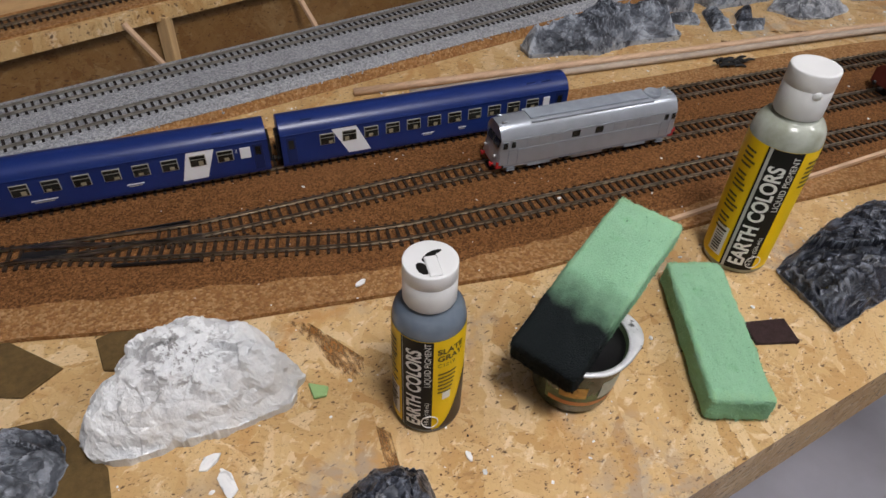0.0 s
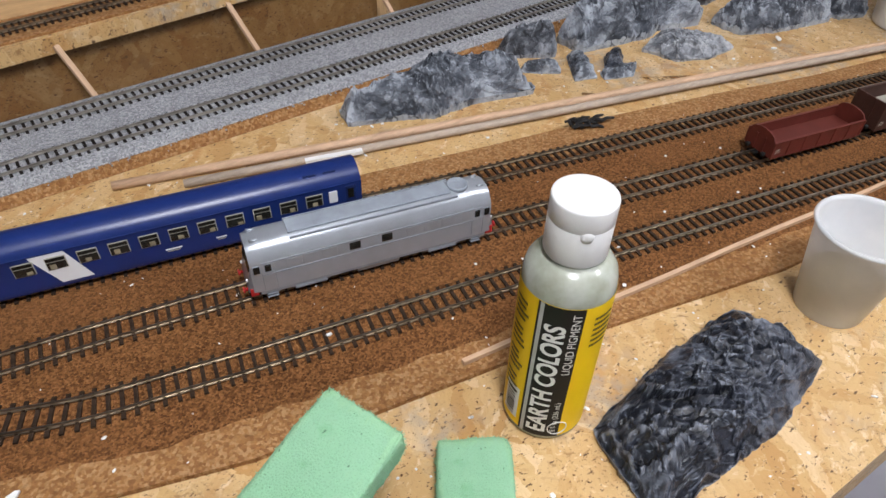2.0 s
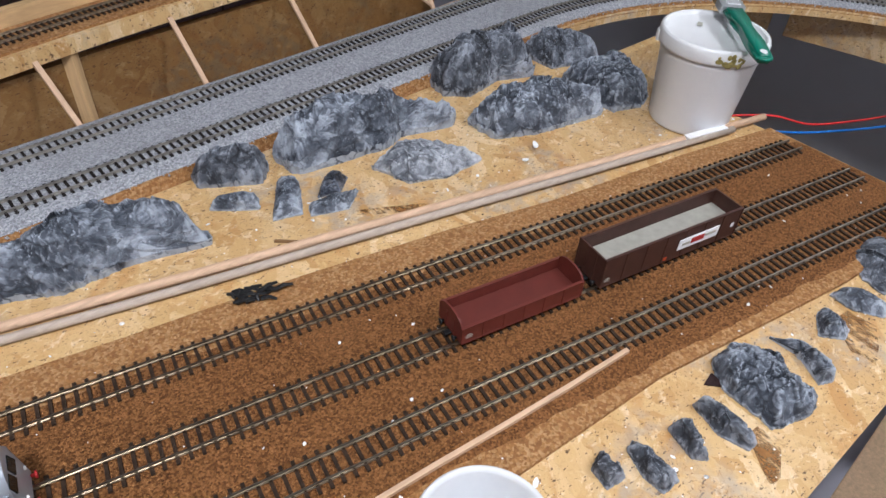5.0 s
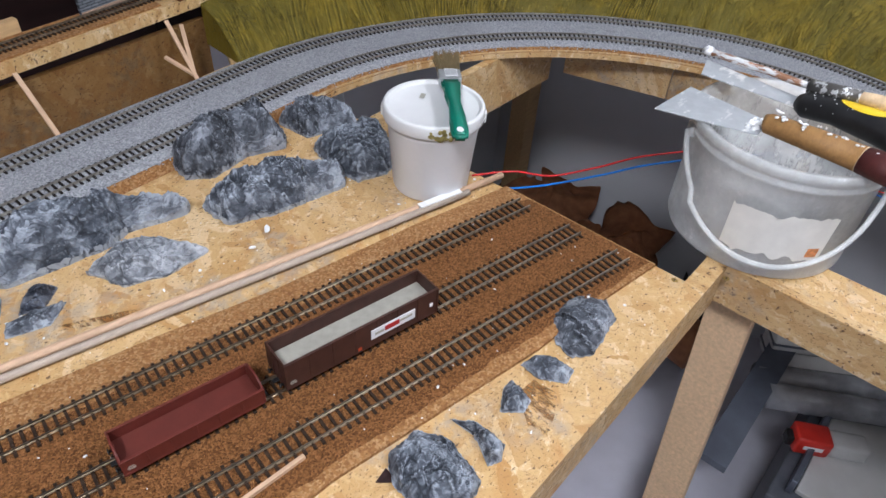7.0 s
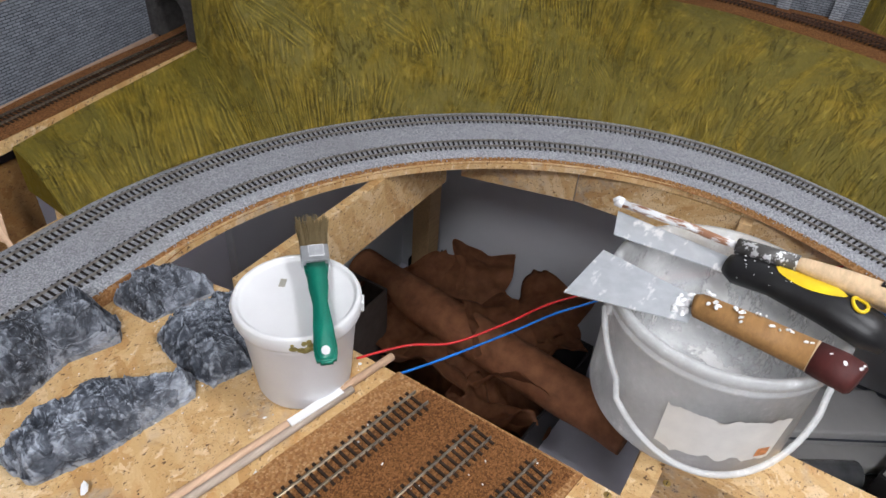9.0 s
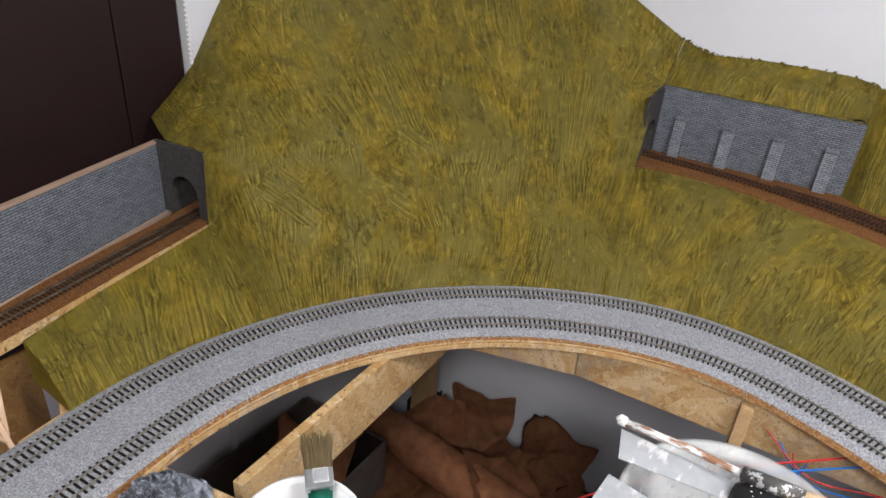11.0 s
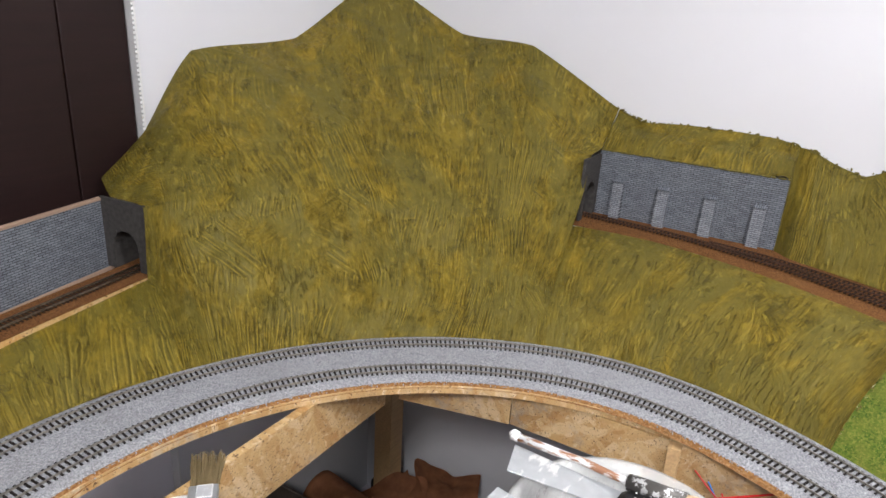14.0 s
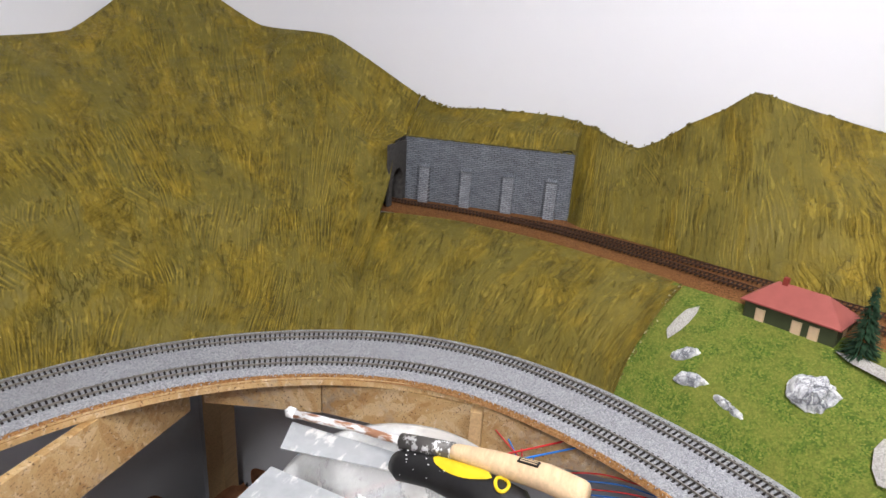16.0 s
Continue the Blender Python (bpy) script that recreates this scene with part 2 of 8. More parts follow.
def hill_material(name):
    """Thick olive paint dragged in bundles of strokes: dark creases between the bristle tracks, ochre on their backs,
    with relief shading put into the colour.
    """
    n = Nodes(name, 0.6, 0, 0.2)
    uv = n.nt.nodes.new("ShaderNodeTexCoord").outputs["UV"]
    bend = n.nt.nodes.new("ShaderNodeTexNoise")
    n.set(bend, Scale=14.0, Detail=4.0, Roughness=0.6)
    n.link(n.co, bend.inputs["Vector"])
    flow = n.mix(0.0025, uv, bend.outputs["Color"], "LINEAR_LIGHT")

    spots = n.mix(0.02, uv, bend.outputs["Color"], "LINEAR_LIGHT")

    def strokes(cells, across, along, lean, seed):
        """One coat: cells of strokes, each with its own lean; gives crease, back and the cell's own random numbers."""
        spot = n.mix(0.045, flow, bend.outputs["Color"], "LINEAR_LIGHT")
        rnd = n.nt.nodes.new("ShaderNodeSeparateColor")
        n.link(n.voronoi(1.0, n.map((*cells, 1), (0, 0, seed), spot), "F1", "Color"), rnd.inputs[0])
        turn = n.nt.nodes.new("ShaderNodeVectorRotate")
        turn.rotation_type = "Z_AXIS"
        n.link(flow, turn.inputs["Vector"])
        n.link(n.math("MULTIPLY", n.math("SUBTRACT", rnd.outputs[0], 0.5), lean), turn.inputs["Angle"])
        run = n.mix(0.5, turn.outputs["Vector"], n.mix(1.0, turn.outputs["Vector"], rnd.outputs[1], "ADD"))
        lines = n.noise(1.0, 4, 0.55, n.map((across, along, 1), (0, 0, 0), run), 0.1)
        ridge = n.math("ABSOLUTE", n.math("SUBTRACT", lines, 0.5))
        return ridge, lines, rnd

    ridge_a, lines_a, rnd_a = strokes((9, 3.5), 270, 5, 0.4, 0.2)
    ridge_b, lines_b, rnd_b = strokes((19, 13), 300, 20, 1.5, 1.1)
    pick = n.math("GREATER_THAN", rnd_b.outputs[2], 0.70)
    ridge = n.mix(pick, ridge_a, ridge_b)
    lines = n.mix(pick, lines_a, lines_b)
    calm = n.ramp(n.noise(1.0, 5, 0.6, n.map((13, 4.5, 1), (0, 0, 0.1), spots), 0.5), [(0.42, 0.0), (0.55, 1.0)])
    worked = n.math("MULTIPLY", n.ramp(n.noise(11, 5, 0.65), [(0.38, 0.3), (0.56, 1.0)]), n.math("SUBTRACT", 1.0, n.math("MULTIPLY", calm, 0.75)))
    sparse = n.ramp(n.noise(19, 4, 0.6), [(0.50, 0.25), (0.60, 1.0)])
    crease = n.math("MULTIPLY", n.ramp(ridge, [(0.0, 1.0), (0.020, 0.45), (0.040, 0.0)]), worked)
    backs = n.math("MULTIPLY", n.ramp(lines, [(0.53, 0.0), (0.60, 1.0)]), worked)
    broad = n.noise(1.0, 7, 0.68, n.map((30, 12, 1), (0, 0, 0), spots), 0.5)
    mottle = n.noise(120, 4, 0.65)
    col = n.ramp(n.math("ADD", n.math("MULTIPLY", broad, 0.8), n.math("MULTIPLY", mottle, 0.2)),
                 [(0.38, (0.102, 0.079, 0.011)), (0.47, (0.166, 0.122, 0.013)), (0.53, (0.208, 0.149, 0.015)), (0.61, (0.28, 0.194, 0.020))])
    cell = n.mix(pick, rnd_a.outputs[1], rnd_b.outputs[1])
    col = n.mix(n.ramp(cell, [(0.0, 0.35), (0.5, 0.0)]), col, (0.100, 0.088, 0.017))
    col = n.mix(n.math("MULTIPLY", calm, 0.75), col, (0.124, 0.105, 0.020))
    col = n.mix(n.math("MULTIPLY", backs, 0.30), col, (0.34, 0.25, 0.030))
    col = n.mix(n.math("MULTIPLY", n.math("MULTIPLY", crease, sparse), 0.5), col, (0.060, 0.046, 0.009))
    # besides the paint, relief shading goes into the colour: hollows darker, ridges lighter
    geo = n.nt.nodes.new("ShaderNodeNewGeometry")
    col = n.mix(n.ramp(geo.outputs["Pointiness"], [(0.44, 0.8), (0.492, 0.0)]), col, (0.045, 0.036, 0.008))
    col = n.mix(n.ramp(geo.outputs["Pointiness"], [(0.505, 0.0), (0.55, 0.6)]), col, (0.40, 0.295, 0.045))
    clots = n.ramp(n.voronoi(55, n.mix(0.02, n.map(), bend.outputs["Color"], "LINEAR_LIGHT"), "DISTANCE_TO_EDGE", "Distance"), [(0.0, 1.0), (0.05, 0.0)])
    clots = n.math("MULTIPLY", clots, n.ramp(n.noise(12, 4), [(0.54, 0.0), (0.64, 0.7)]))
    col = n.mix(clots, col, (0.050, 0.041, 0.010))
    twist = n.mix(0.005, uv, bend.outputs["Color"], "LINEAR_LIGHT")
    split = n.math("ABSOLUTE", n.math("SUBTRACT", n.noise(1.0, 3, 0.55, n.map((100, 11, 1), (0, 0, 0.12), twist), 0.4), 0.5))
    split = n.math("MULTIPLY", n.ramp(split, [(0.0, 1.0), (0.010, 0.6), (0.024, 0.0)]), n.ramp(n.noise(18, 5, 0.65), [(0.50, 0.0), (0.55, 1.0)]))
    col = n.mix(n.math("MULTIPLY", split, 0.5), col, (0.050, 0.037, 0.008))
    dabs = n.noise(1.0, 4, 0.6, n.map((130, 32, 1), (0, 0, -0.2), twist), 0.3)
    dabs = n.math("MULTIPLY", n.ramp(dabs, [(0.56, 0.0), (0.62, 1.0)]), n.ramp(n.noise(13, 4), [(0.44, 0.15), (0.58, 1.0)]))
    col = n.mix(n.math("MULTIPLY", dabs, 0.40), col, (0.42, 0.325, 0.060))
    chips = n.ramp(n.noise(230, 2), [(0.775, 0.0), (0.80, 0.8)])
    col = n.mix(chips, col, (0.45, 0.44, 0.34))
    n.colour(col)
    n.rough(n.ramp(mottle, [(0.35, 0.62), (0.65, 0.46)]))
    deep = n.math("SUBTRACT", n.math("MULTIPLY", lines, n.math("MULTIPLY", worked, 2.0)), n.math("SUBTRACT", n.math("ADD", n.math("MULTIPLY", crease, 0.7), n.math("ADD", n.math("MULTIPLY", clots, 0.6), n.math("MULTIPLY", split, 1.2))), n.math("MULTIPLY", dabs, 0.7)))
    n.bump(n.math("ADD", deep, n.math("MULTIPLY", mottle, 0.35)), 0.8, 0.0024)
    return n.mat


OSB = osb_material("osb_board")
OSB_EDGE = osb_material("osb_board_edge", 0.95, (math.pi / 2, 0, 0))
OSB_SIDE = osb_material("osb_board_side", 0.9, (math.pi / 2, 0, math.pi / 2))
CORK = grain_material("cork", [(0.0, (0.23, 0.108, 0.038)), (0.5, (0.33, 0.162, 0.058)), (1.0, (0.45, 0.27, 0.128))], 480, 0.9, 0.6, (9, 0.52, 0.4, (0.27, 0.12, 0.042)))
EARTH = grain_material("brown_ballast", [(0.0, (0.085, 0.033, 0.010)), (0.5, (0.195, 0.081, 0.025)), (1.0, (0.30, 0.138, 0.048))], 720, 0.95, 0.8, (6, 0.52, 0.45, (0.27, 0.118, 0.042)))
BALLAST = grain_material("grey_ballast", [(0.0, (0.22, 0.228, 0.248)), (0.5, (0.365, 0.378, 0.408)), (1.0, (0.53, 0.545, 0.575))], 700, 0.9, 0.8, (7, 0.52, 0.4, (0.30, 0.30, 0.31)))
LAWN = grain_material("lawn_turf", [(0.0, (0.048, 0.098, 0.012)), (0.5, (0.098, 0.155, 0.020)), (1.0, (0.21, 0.225, 0.045))], 420, 0.95, 0.6, (26, 0.40, 0.7, (0.185, 0.195, 0.036)))
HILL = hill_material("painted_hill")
MOSS = plain("olive_crumb", (0.14, 0.115, 0.025), 0.8, 0, 0.5, 260, 0.5)
ROCK = rock_material("grey_rock", (0.034, 0.041, 0.056), (0.115, 0.131, 0.160), (0.36, 0.40, 0.46))
ROCK_PALE = rock_material("pale_grey_rock", (0.10, 0.11, 0.13), (0.25, 0.27, 0.30), (0.46, 0.48, 0.52))
ROCK_DARK = rock_material("dark_grey_rock", (0.028, 0.032, 0.042), (0.095, 0.107, 0.13), (0.29, 0.315, 0.36))
SLATE = rock_material("slate_rock", (0.009, 0.011, 0.017), (0.022, 0.026, 0.039), (0.12, 0.135, 0.17), 0.8, 0.3, 0.8)
CHALK = rock_material("plaster_rock", (0.62, 0.64, 0.66), (0.76, 0.77, 0.78), (0.86, 0.87, 0.88), 0.3)
SLEEPER = plain("sleeper_plastic", (0.028, 0.017, 0.011), 0.85, 0, 0.4, 300, 0, 0.15)
RAIL = plain("rail_metal", (0.45, 0.40, 0.33), 0.34, 1.0, 0.35, 90)
RAIL_DARK = plain("weathered_rail", (0.36, 0.34, 0.31), 0.45, 0.7, 0.3, 90)
SLEEPER_BLACK = plain("black_sleeper_plastic", (0.013, 0.010, 0.009), 0.7, 0, 0.4, 300, 0, 0.25)
RUST = plain("rusty_rail", (0.09, 0.045, 0.028), 0.6, 0.4, 0.4, 120)
WHITE_WALL = plain("white_wall_paint", (0.70, 0.715, 0.755), 0.7, 0, 0.02, 3, 0.15)
# for the unseen walls and ceiling; this grey holds down bounced fill light
ROOM_GREY = plain("grey_room_paint", (0.30, 0.30, 0.31), 0.8, 0, 0.04, 3, 0.1)
LOW_WALL = plain("grey_wall_paint", (0.80, 0.80, 0.86), 0.7, 0, 0.03, 3, 0.1)
FLOOR_TILE = plain("grey_floor_tile", (0.62, 0.62, 0.70), 0.4, 0, 0.08, 8)
BROWN_PANEL = wood_material("dark_brown_panel", (0.017, 0.0068, 0.0062), 0.35, (0, math.pi / 2, 0), 0.5)
PINE = wood_material("pine_wood", (0.60, 0.40, 0.20))
PINE_UP = wood_material("upright_pine_wood", (0.74, 0.52, 0.31), 1.0, (0, math.pi / 2, 0))
STICK = wood_material("balsa_stick", (0.62, 0.42, 0.28), 2.0)
STICK_GREY = wood_material("greyed_stick", (0.46, 0.38, 0.31), 2.0)
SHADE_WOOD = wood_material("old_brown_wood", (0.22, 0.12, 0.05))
WHITE_PLASTIC = plain("white_plastic", (0.73, 0.74, 0.745), 0.38, 0, 0.04, 20)
BLACK_PLASTIC = plain("black_plastic", (0.012, 0.012, 0.013), 0.45, 0, 0.3, 80)


# ---- mesh helpers ----
def finish(bm, name, mat, smooth=False):
    bmesh.ops.recalc_face_normals(bm, faces=bm.faces)
    me = bpy.data.meshes.new(name)
    bm.to_mesh(me)
    bm.free()
    for m in (mat if isinstance(mat, (list, tuple)) else [mat]):
        me.materials.append(m)
    if smooth:
        me.polygons.foreach_set("use_smooth", [True] * len(me.polygons))
    return me


def part(name, bm, mat, parent=None, label="", smooth=False, at=None):
    """Links a bmesh as ONE mesh object under a thing or a part."""
    ob = new(name, finish(bm, name, mat, smooth))
    if parent is not None:
        ob.parent = parent
    if at is not None:
        ob.matrix_local = at
    if label:
        ob["label"] = label
    return ob


def thing(name, label, category, at=None, group="", kind=""):
    ob = new(name)
    ob.empty_display_size = 0.02
    if at is not None:
        ob.matrix_world = at
    return tagged(ob, label, category, group, kind)


def box(bm, lo, hi, bevel=0.0, m=None):
    """A box from corner to corner, its edges rounded a little."""
    c = [(a + b) / 2 for a, b in zip(lo, hi)]
    s = [b - a for a, b in zip(lo, hi)]
    r = bmesh.ops.create_cube(bm, size=1.0, matrix=Matrix.Translation(c) @ Matrix.Diagonal((*s, 1)))
    if bevel:
        es = list({e for v in r["verts"] for e in v.link_edges})
        r2 = bmesh.ops.bevel(bm, geom=es, offset=bevel, segments=2, affect="EDGES", profile=0.5)
        vs = list({v for f in r2["faces"] for v in f.verts} | {v for v in r["verts"] if v.is_valid})
    else:
        vs = r["verts"]
    if m is not None:
        bmesh.ops.transform(bm, matrix=m, verts=vs)
    return bm


def nb():
    return bmesh.new()


def lathe(bm, profile, seg=40, m=None, squash=1.0, caps=True):
    """A turned body from (radius, height) pairs."""
    rings = []
    for r, z in profile:
        rings.append([bm.verts.new((r * math.cos(2 * math.pi * k / seg), squash * r * math.sin(2 * math.pi * k / seg), z)) for k in range(seg)])
    for a, b in zip(rings, rings[1:]):
        for k in range(seg):
            bm.faces.new((a[k], a[(k + 1) % seg], b[(k + 1) % seg], b[k]))
    if caps and profile[0][0] > 1e-6:
        bm.faces.new(rings[0][::-1])
    if caps and profile[-1][0] > 1e-6:
        bm.faces.new(rings[-1])
    if m is not None:
        bmesh.ops.transform(bm, matrix=m, verts=[v for ring in rings for v in ring])
    return bm


def tube(bm, pts, r, seg=10, r_end=None):
    """A round rod along points."""
    pts = [Vector(p) for p in pts]
    rings = []
    for i, p in enumerate(pts):
        d = (pts[min(i + 1, len(pts) - 1)] - pts[max(i - 1, 0)]).normalized()
        u = d.cross(Vector((0, 0, 1)) if abs(d.z) < 0.95 else Vector((1, 0, 0))).normalized()
        v = d.cross(u)
        rr = r if r_end is None else r + (r_end - r) * i / (len(pts) - 1)
        rings.append([bm.verts.new(p + rr * (math.cos(2 * math.pi * k / seg) * u + math.sin(2 * math.pi * k / seg) * v)) for k in range(seg)])
    for a, b in zip(rings, rings[1:]):
        for k in range(seg):
            bm.faces.new((a[k], a[(k + 1) % seg], b[(k + 1) % seg], b[k]))
    bm.faces.new(rings[0][::-1])
    bm.faces.new(rings[-1])
    return bm


def prism(bm, outline, z0, z1, m=None):
    """A flat plate from an outline."""
    lo = [bm.verts.new((x, y, z0)) for x, y in outline]
    hi = [bm.verts.new((x, y, z1)) for x, y in outline]
    n = len(lo)
    bm.faces.new(lo[::-1])
    bm.faces.new(hi)
    for k in range(n):
        bm.faces.new((lo[k], lo[(k + 1) % n], hi[(k + 1) % n], hi[k]))
    if m is not None:
        bmesh.ops.transform(bm, matrix=m, verts=lo + hi)
    return bm


def extrude_profile(bm, profile, x0, x1, m=None):
    """A section in y and z drawn out along x."""
    a = [bm.verts.new((x0, y, z)) for y, z in profile]
    b = [bm.verts.new((x1, y, z)) for y, z in profile]
    n = len(a)
    bm.faces.new(a[::-1])
    bm.faces.new(b)
    for k in range(n):
        bm.faces.new((a[k], a[(k + 1) % n], b[(k + 1) % n], b[k]))
    if m is not None:
        bmesh.ops.transform(bm, matrix=m, verts=a + b)
    return bm


def grid_mesh(bm, rows):
    """A sheet from rows of points."""
    vs = [[bm.verts.new(p) for p in row] for row in rows]
    for a, b in zip(vs, vs[1:]):
        for k in range(len(a) - 1):
            bm.faces.new((a[k], a[k + 1], b[k + 1], b[k]))
    return vs


def spline(keys, n):
    """n points along a smooth curve through the keys."""
    K = [Vector(k) for k in keys]
    out = []
    for i in range(n):
        f = i / (n - 1) * (len(K) - 1)
        j = min(int(f), len(K) - 2)
        u = f - j
        p0, p1, p2, p3 = K[max(j - 1, 0)], K[j], K[j + 1], K[min(j + 2, len(K) - 1)]
        out.append(0.5 * (2 * p1 + (p2 - p0) * u + (2 * p0 - 5 * p1 + 4 * p2 - p3) * u * u + (3 * p1 - p0 - 3 * p2 + p3) * u ** 3))
    return out


def stations(pts, step):
    """Evenly spaced places and headings along a line of points."""
    pts = [Vector(p) for p in pts]
    out, left = [], step / 2
    for a, b in zip(pts, pts[1:]):
        d = b - a
        L = d.length
        s = left
        while s < L:
            out.append((a + d * (s / L), math.atan2(d.y, d.x)))
            s += step
        left = s - L
    return out


def offset_line(pts, d, dz=0.0):
    out = []
    for i, p in enumerate(pts):
        t = pts[min(i + 1, len(pts) - 1)] - pts[max(i - 1, 0)]
        nrm = Vector((-t.y, t.x, 0)).normalized()
        out.append(p + nrm * d + Vector((0, 0, dz)))
    return out


def strip(bm, pts, halfw, h):
    """A bar of rectangular section along a line; its foot lies on the line."""
    L, R = offset_line(pts, halfw), offset_line(pts, -halfw)
    up = Vector((0, 0, h))
    rows = [[a, a + up, b + up, b] for a, b in zip(L, R)]
    vs = [[bm.verts.new(p) for p in r] for r in rows]
    for a, b in zip(vs, vs[1:]):
        for k in range(4):
            bm.faces.new((a[k], a[(k + 1) % 4], b[(k + 1) % 4], b[k]))
    bm.faces.new(vs[0])
    bm.faces.new(vs[-1][::-1])
    return bm


# ---- the room ----
EAST, NORTH, WEST, SOUTH = 2.56, 1.21, -2.3, -2.2


def room_piece(name, lo, hi, mat, label):
    return tagged(part(name, box(nb(), lo, hi), mat), label, name.split("_")[0], "", "structure")


room_piece("floor", (WEST, SOUTH, FLOOR - 0.06), (EAST + 0.1, 1.6, FLOOR), FLOOR_TILE, "pale grey tiled floor of the workroom")
room_piece("ceiling", (WEST, SOUTH, CEIL), (EAST + 0.1, 1.6, CEIL + 0.08), ROOM_GREY, "plain grey ceiling")
room_piece("wall_east", (EAST, SOUTH, FLOOR), (EAST + 0.1, 1.6, CEIL), WHITE_WALL, "smooth white painted wall behind the hill")
room_piece("wall_north", (1.8385, NORTH, FLOOR), (EAST, NORTH + 0.1, CEIL), WHITE_WALL, "white painted wall with a beaded corner edge")
room_piece("wall_west", (WEST - 0.1, SOUTH, FLOOR), (WEST, 1.6, CEIL), ROOM_GREY, "plain grey wall")
room_piece("wall_south", (WEST, SOUTH - 0.1, FLOOR), (EAST + 0.1, SOUTH, CEIL), ROOM_GREY, "plain grey wall")
room_piece("wall_low", (WEST, 1.232, FLOOR), (1.834, 1.6, -0.12), LOW_WALL, "pale grey wall below the table line")
back = room_piece("wall_back", (WEST, 1.26, -0.12), (1.834, 1.6, CEIL), BROWN_PANEL, "wall clad in dark brown panels with upright grooves")
seam = [1.83, 1.703, 1.39]
while seam[-1] > WEST:
    seam.append(seam[-1] - 0.31)
for x1, x0 in zip(seam, seam[1:]):
    part("panel", box(nb(), (x0 + 0.001, 1.225, -0.12), (x1 - 0.001, 1.2602, CEIL), 0.0025), BROWN_PANEL, back)
bead = nb()
box(bead, (1.8335, NORTH - 0.004, FLOOR), (1.838, NORTH + 0.1, CEIL), 0.001)
for k in range(150):
    box(bead, (1.8300, NORTH - 0.003, 0.0 + k * 0.0085), (1.8337, NORTH + 0.0, 0.005 + k * 0.0085))
tagged(part("trim", bead, WHITE_PLASTIC), "perforated white plastic corner bead", "trim", "", "structure")
for lx, ly, _ in LAMPS:
    lamp_body = thing("ceiling_light", "flat white ceiling light panel", "ceiling light", pose(lx, ly, CEIL), "ceiling lights")
    part("frame", box(nb(), (-0.3, -0.17, -0.04), (0.3, 0.17, 0), 0.004), WHITE_PLASTIC, lamp_body)

# ---- lines of the layout ----


def deck_z(x):
    return 0.004 + 0.006 * min(max(x, -0.6), 1.35)


TIGHT_IN, TIGHT_OUT, TIGHT_RIM = (0.0, 0.005, 0.018, 0.029, 0.034, 0.034), (0.0, 0.014, 0.034, 0.053, 0.066, 0.069), (0.0, 0.002, 0.004, 0.011, 0.016, 0.017)


def tighter(deg, amounts):
    """How much the curve has drawn in past the middle of the bend, in metres."""
    knots = [-14.0, -3.0, 7.0, 17.0, 27.0, 40.0]
    return sum(float(np.interp(-deg + d, knots, amounts)) for d in (-6, -3, 0, 3, 6)) / 5


def grey_line(y0, slope, c, r, z, tight, a1=-75):
    xs = [-0.7 + (c[0] + 0.7) * k / 40 for k in range(40)]
    out = [Vector((x, y0 + slope * x, deck_z(x) + z)) for x in xs]
    for k in range(71):
        deg = 90 + (a1 - 90) * k / 70
        rr = r - tighter(deg, tight)
        out.append(Vector((c[0] + rr * math.cos(radians(deg)), c[1] + rr * math.sin(radians(deg)), deck_z(2) + z)))
    return out


INNER = grey_line(0.680, 0.050, (1.385, 0.177), 0.572, 0.0, TIGHT_IN)
OUTER = grey_line(0.740, 0.072, (1.368, 0.155), 0.684, 0.0, TIGHT_OUT)
TRACK1 = spline([(-0.62, 0.665, 0), (-0.1, 0.597, 0), (0.25, 0.540, 0), (0.64, 0.474, 0), (1.0, 0.411, 0), (1.366, 0.345, 0)], 90)
TRACK2 = spline([(-0.004, 0.520, 0), (0.075, 0.499, 0), (0.15, 0.481, 0), (0.36, 0.454, 0), (0.61, 0.411, 0), (0.83, 0.370, 0), (1.366, 0.274, 0)], 90)
TRACK3 = spline([(-0.62, 0.705, 0), (-0.25, 0.590, 0), (-0.004, 0.520, 0), (0.075, 0.485, 0), (0.15, 0.453, 0), (0.26, 0.409, 0), (0.336, 0.393, 0), (0.42, 0.378, 0), (0.61, 0.348, 0), (0.93, 0.292, 0), (1.366, 0.211, 0)], 110)
UPPER = spline([(-0.6, 0.735, 0.05), (0.17, 0.848, 0.062), (0.55, 0.892, 0.070), (0.85, 0.945, 0.078), (1.30, 0.999, 0.088), (1.52, 1.03, 0.093), (1.69, 1.055, 0.096), (1.80, 1.08, 0.098)], 90)
RIGHT_A = spline([(2.44, 0.62, 0.146), (2.425, 0.49, 0.146), (2.41, 0.30, 0.146), (2.37, 0.13, 0.146), (2.305, -0.02, 0.146), (2.215, -0.2, 0.146), (2.10, -0.42, 0.146), (1.94, -0.7, 0.146)], 80)
RIGHT_B = spline([(2.41, 0.24, 0.146), (2.392, 0.12, 0.146), (2.350, 0.0, 0.146), (2.27, -0.196, 0.146), (2.17, -0.42, 0.146), (2.0, -0.75, 0.146)], 60)

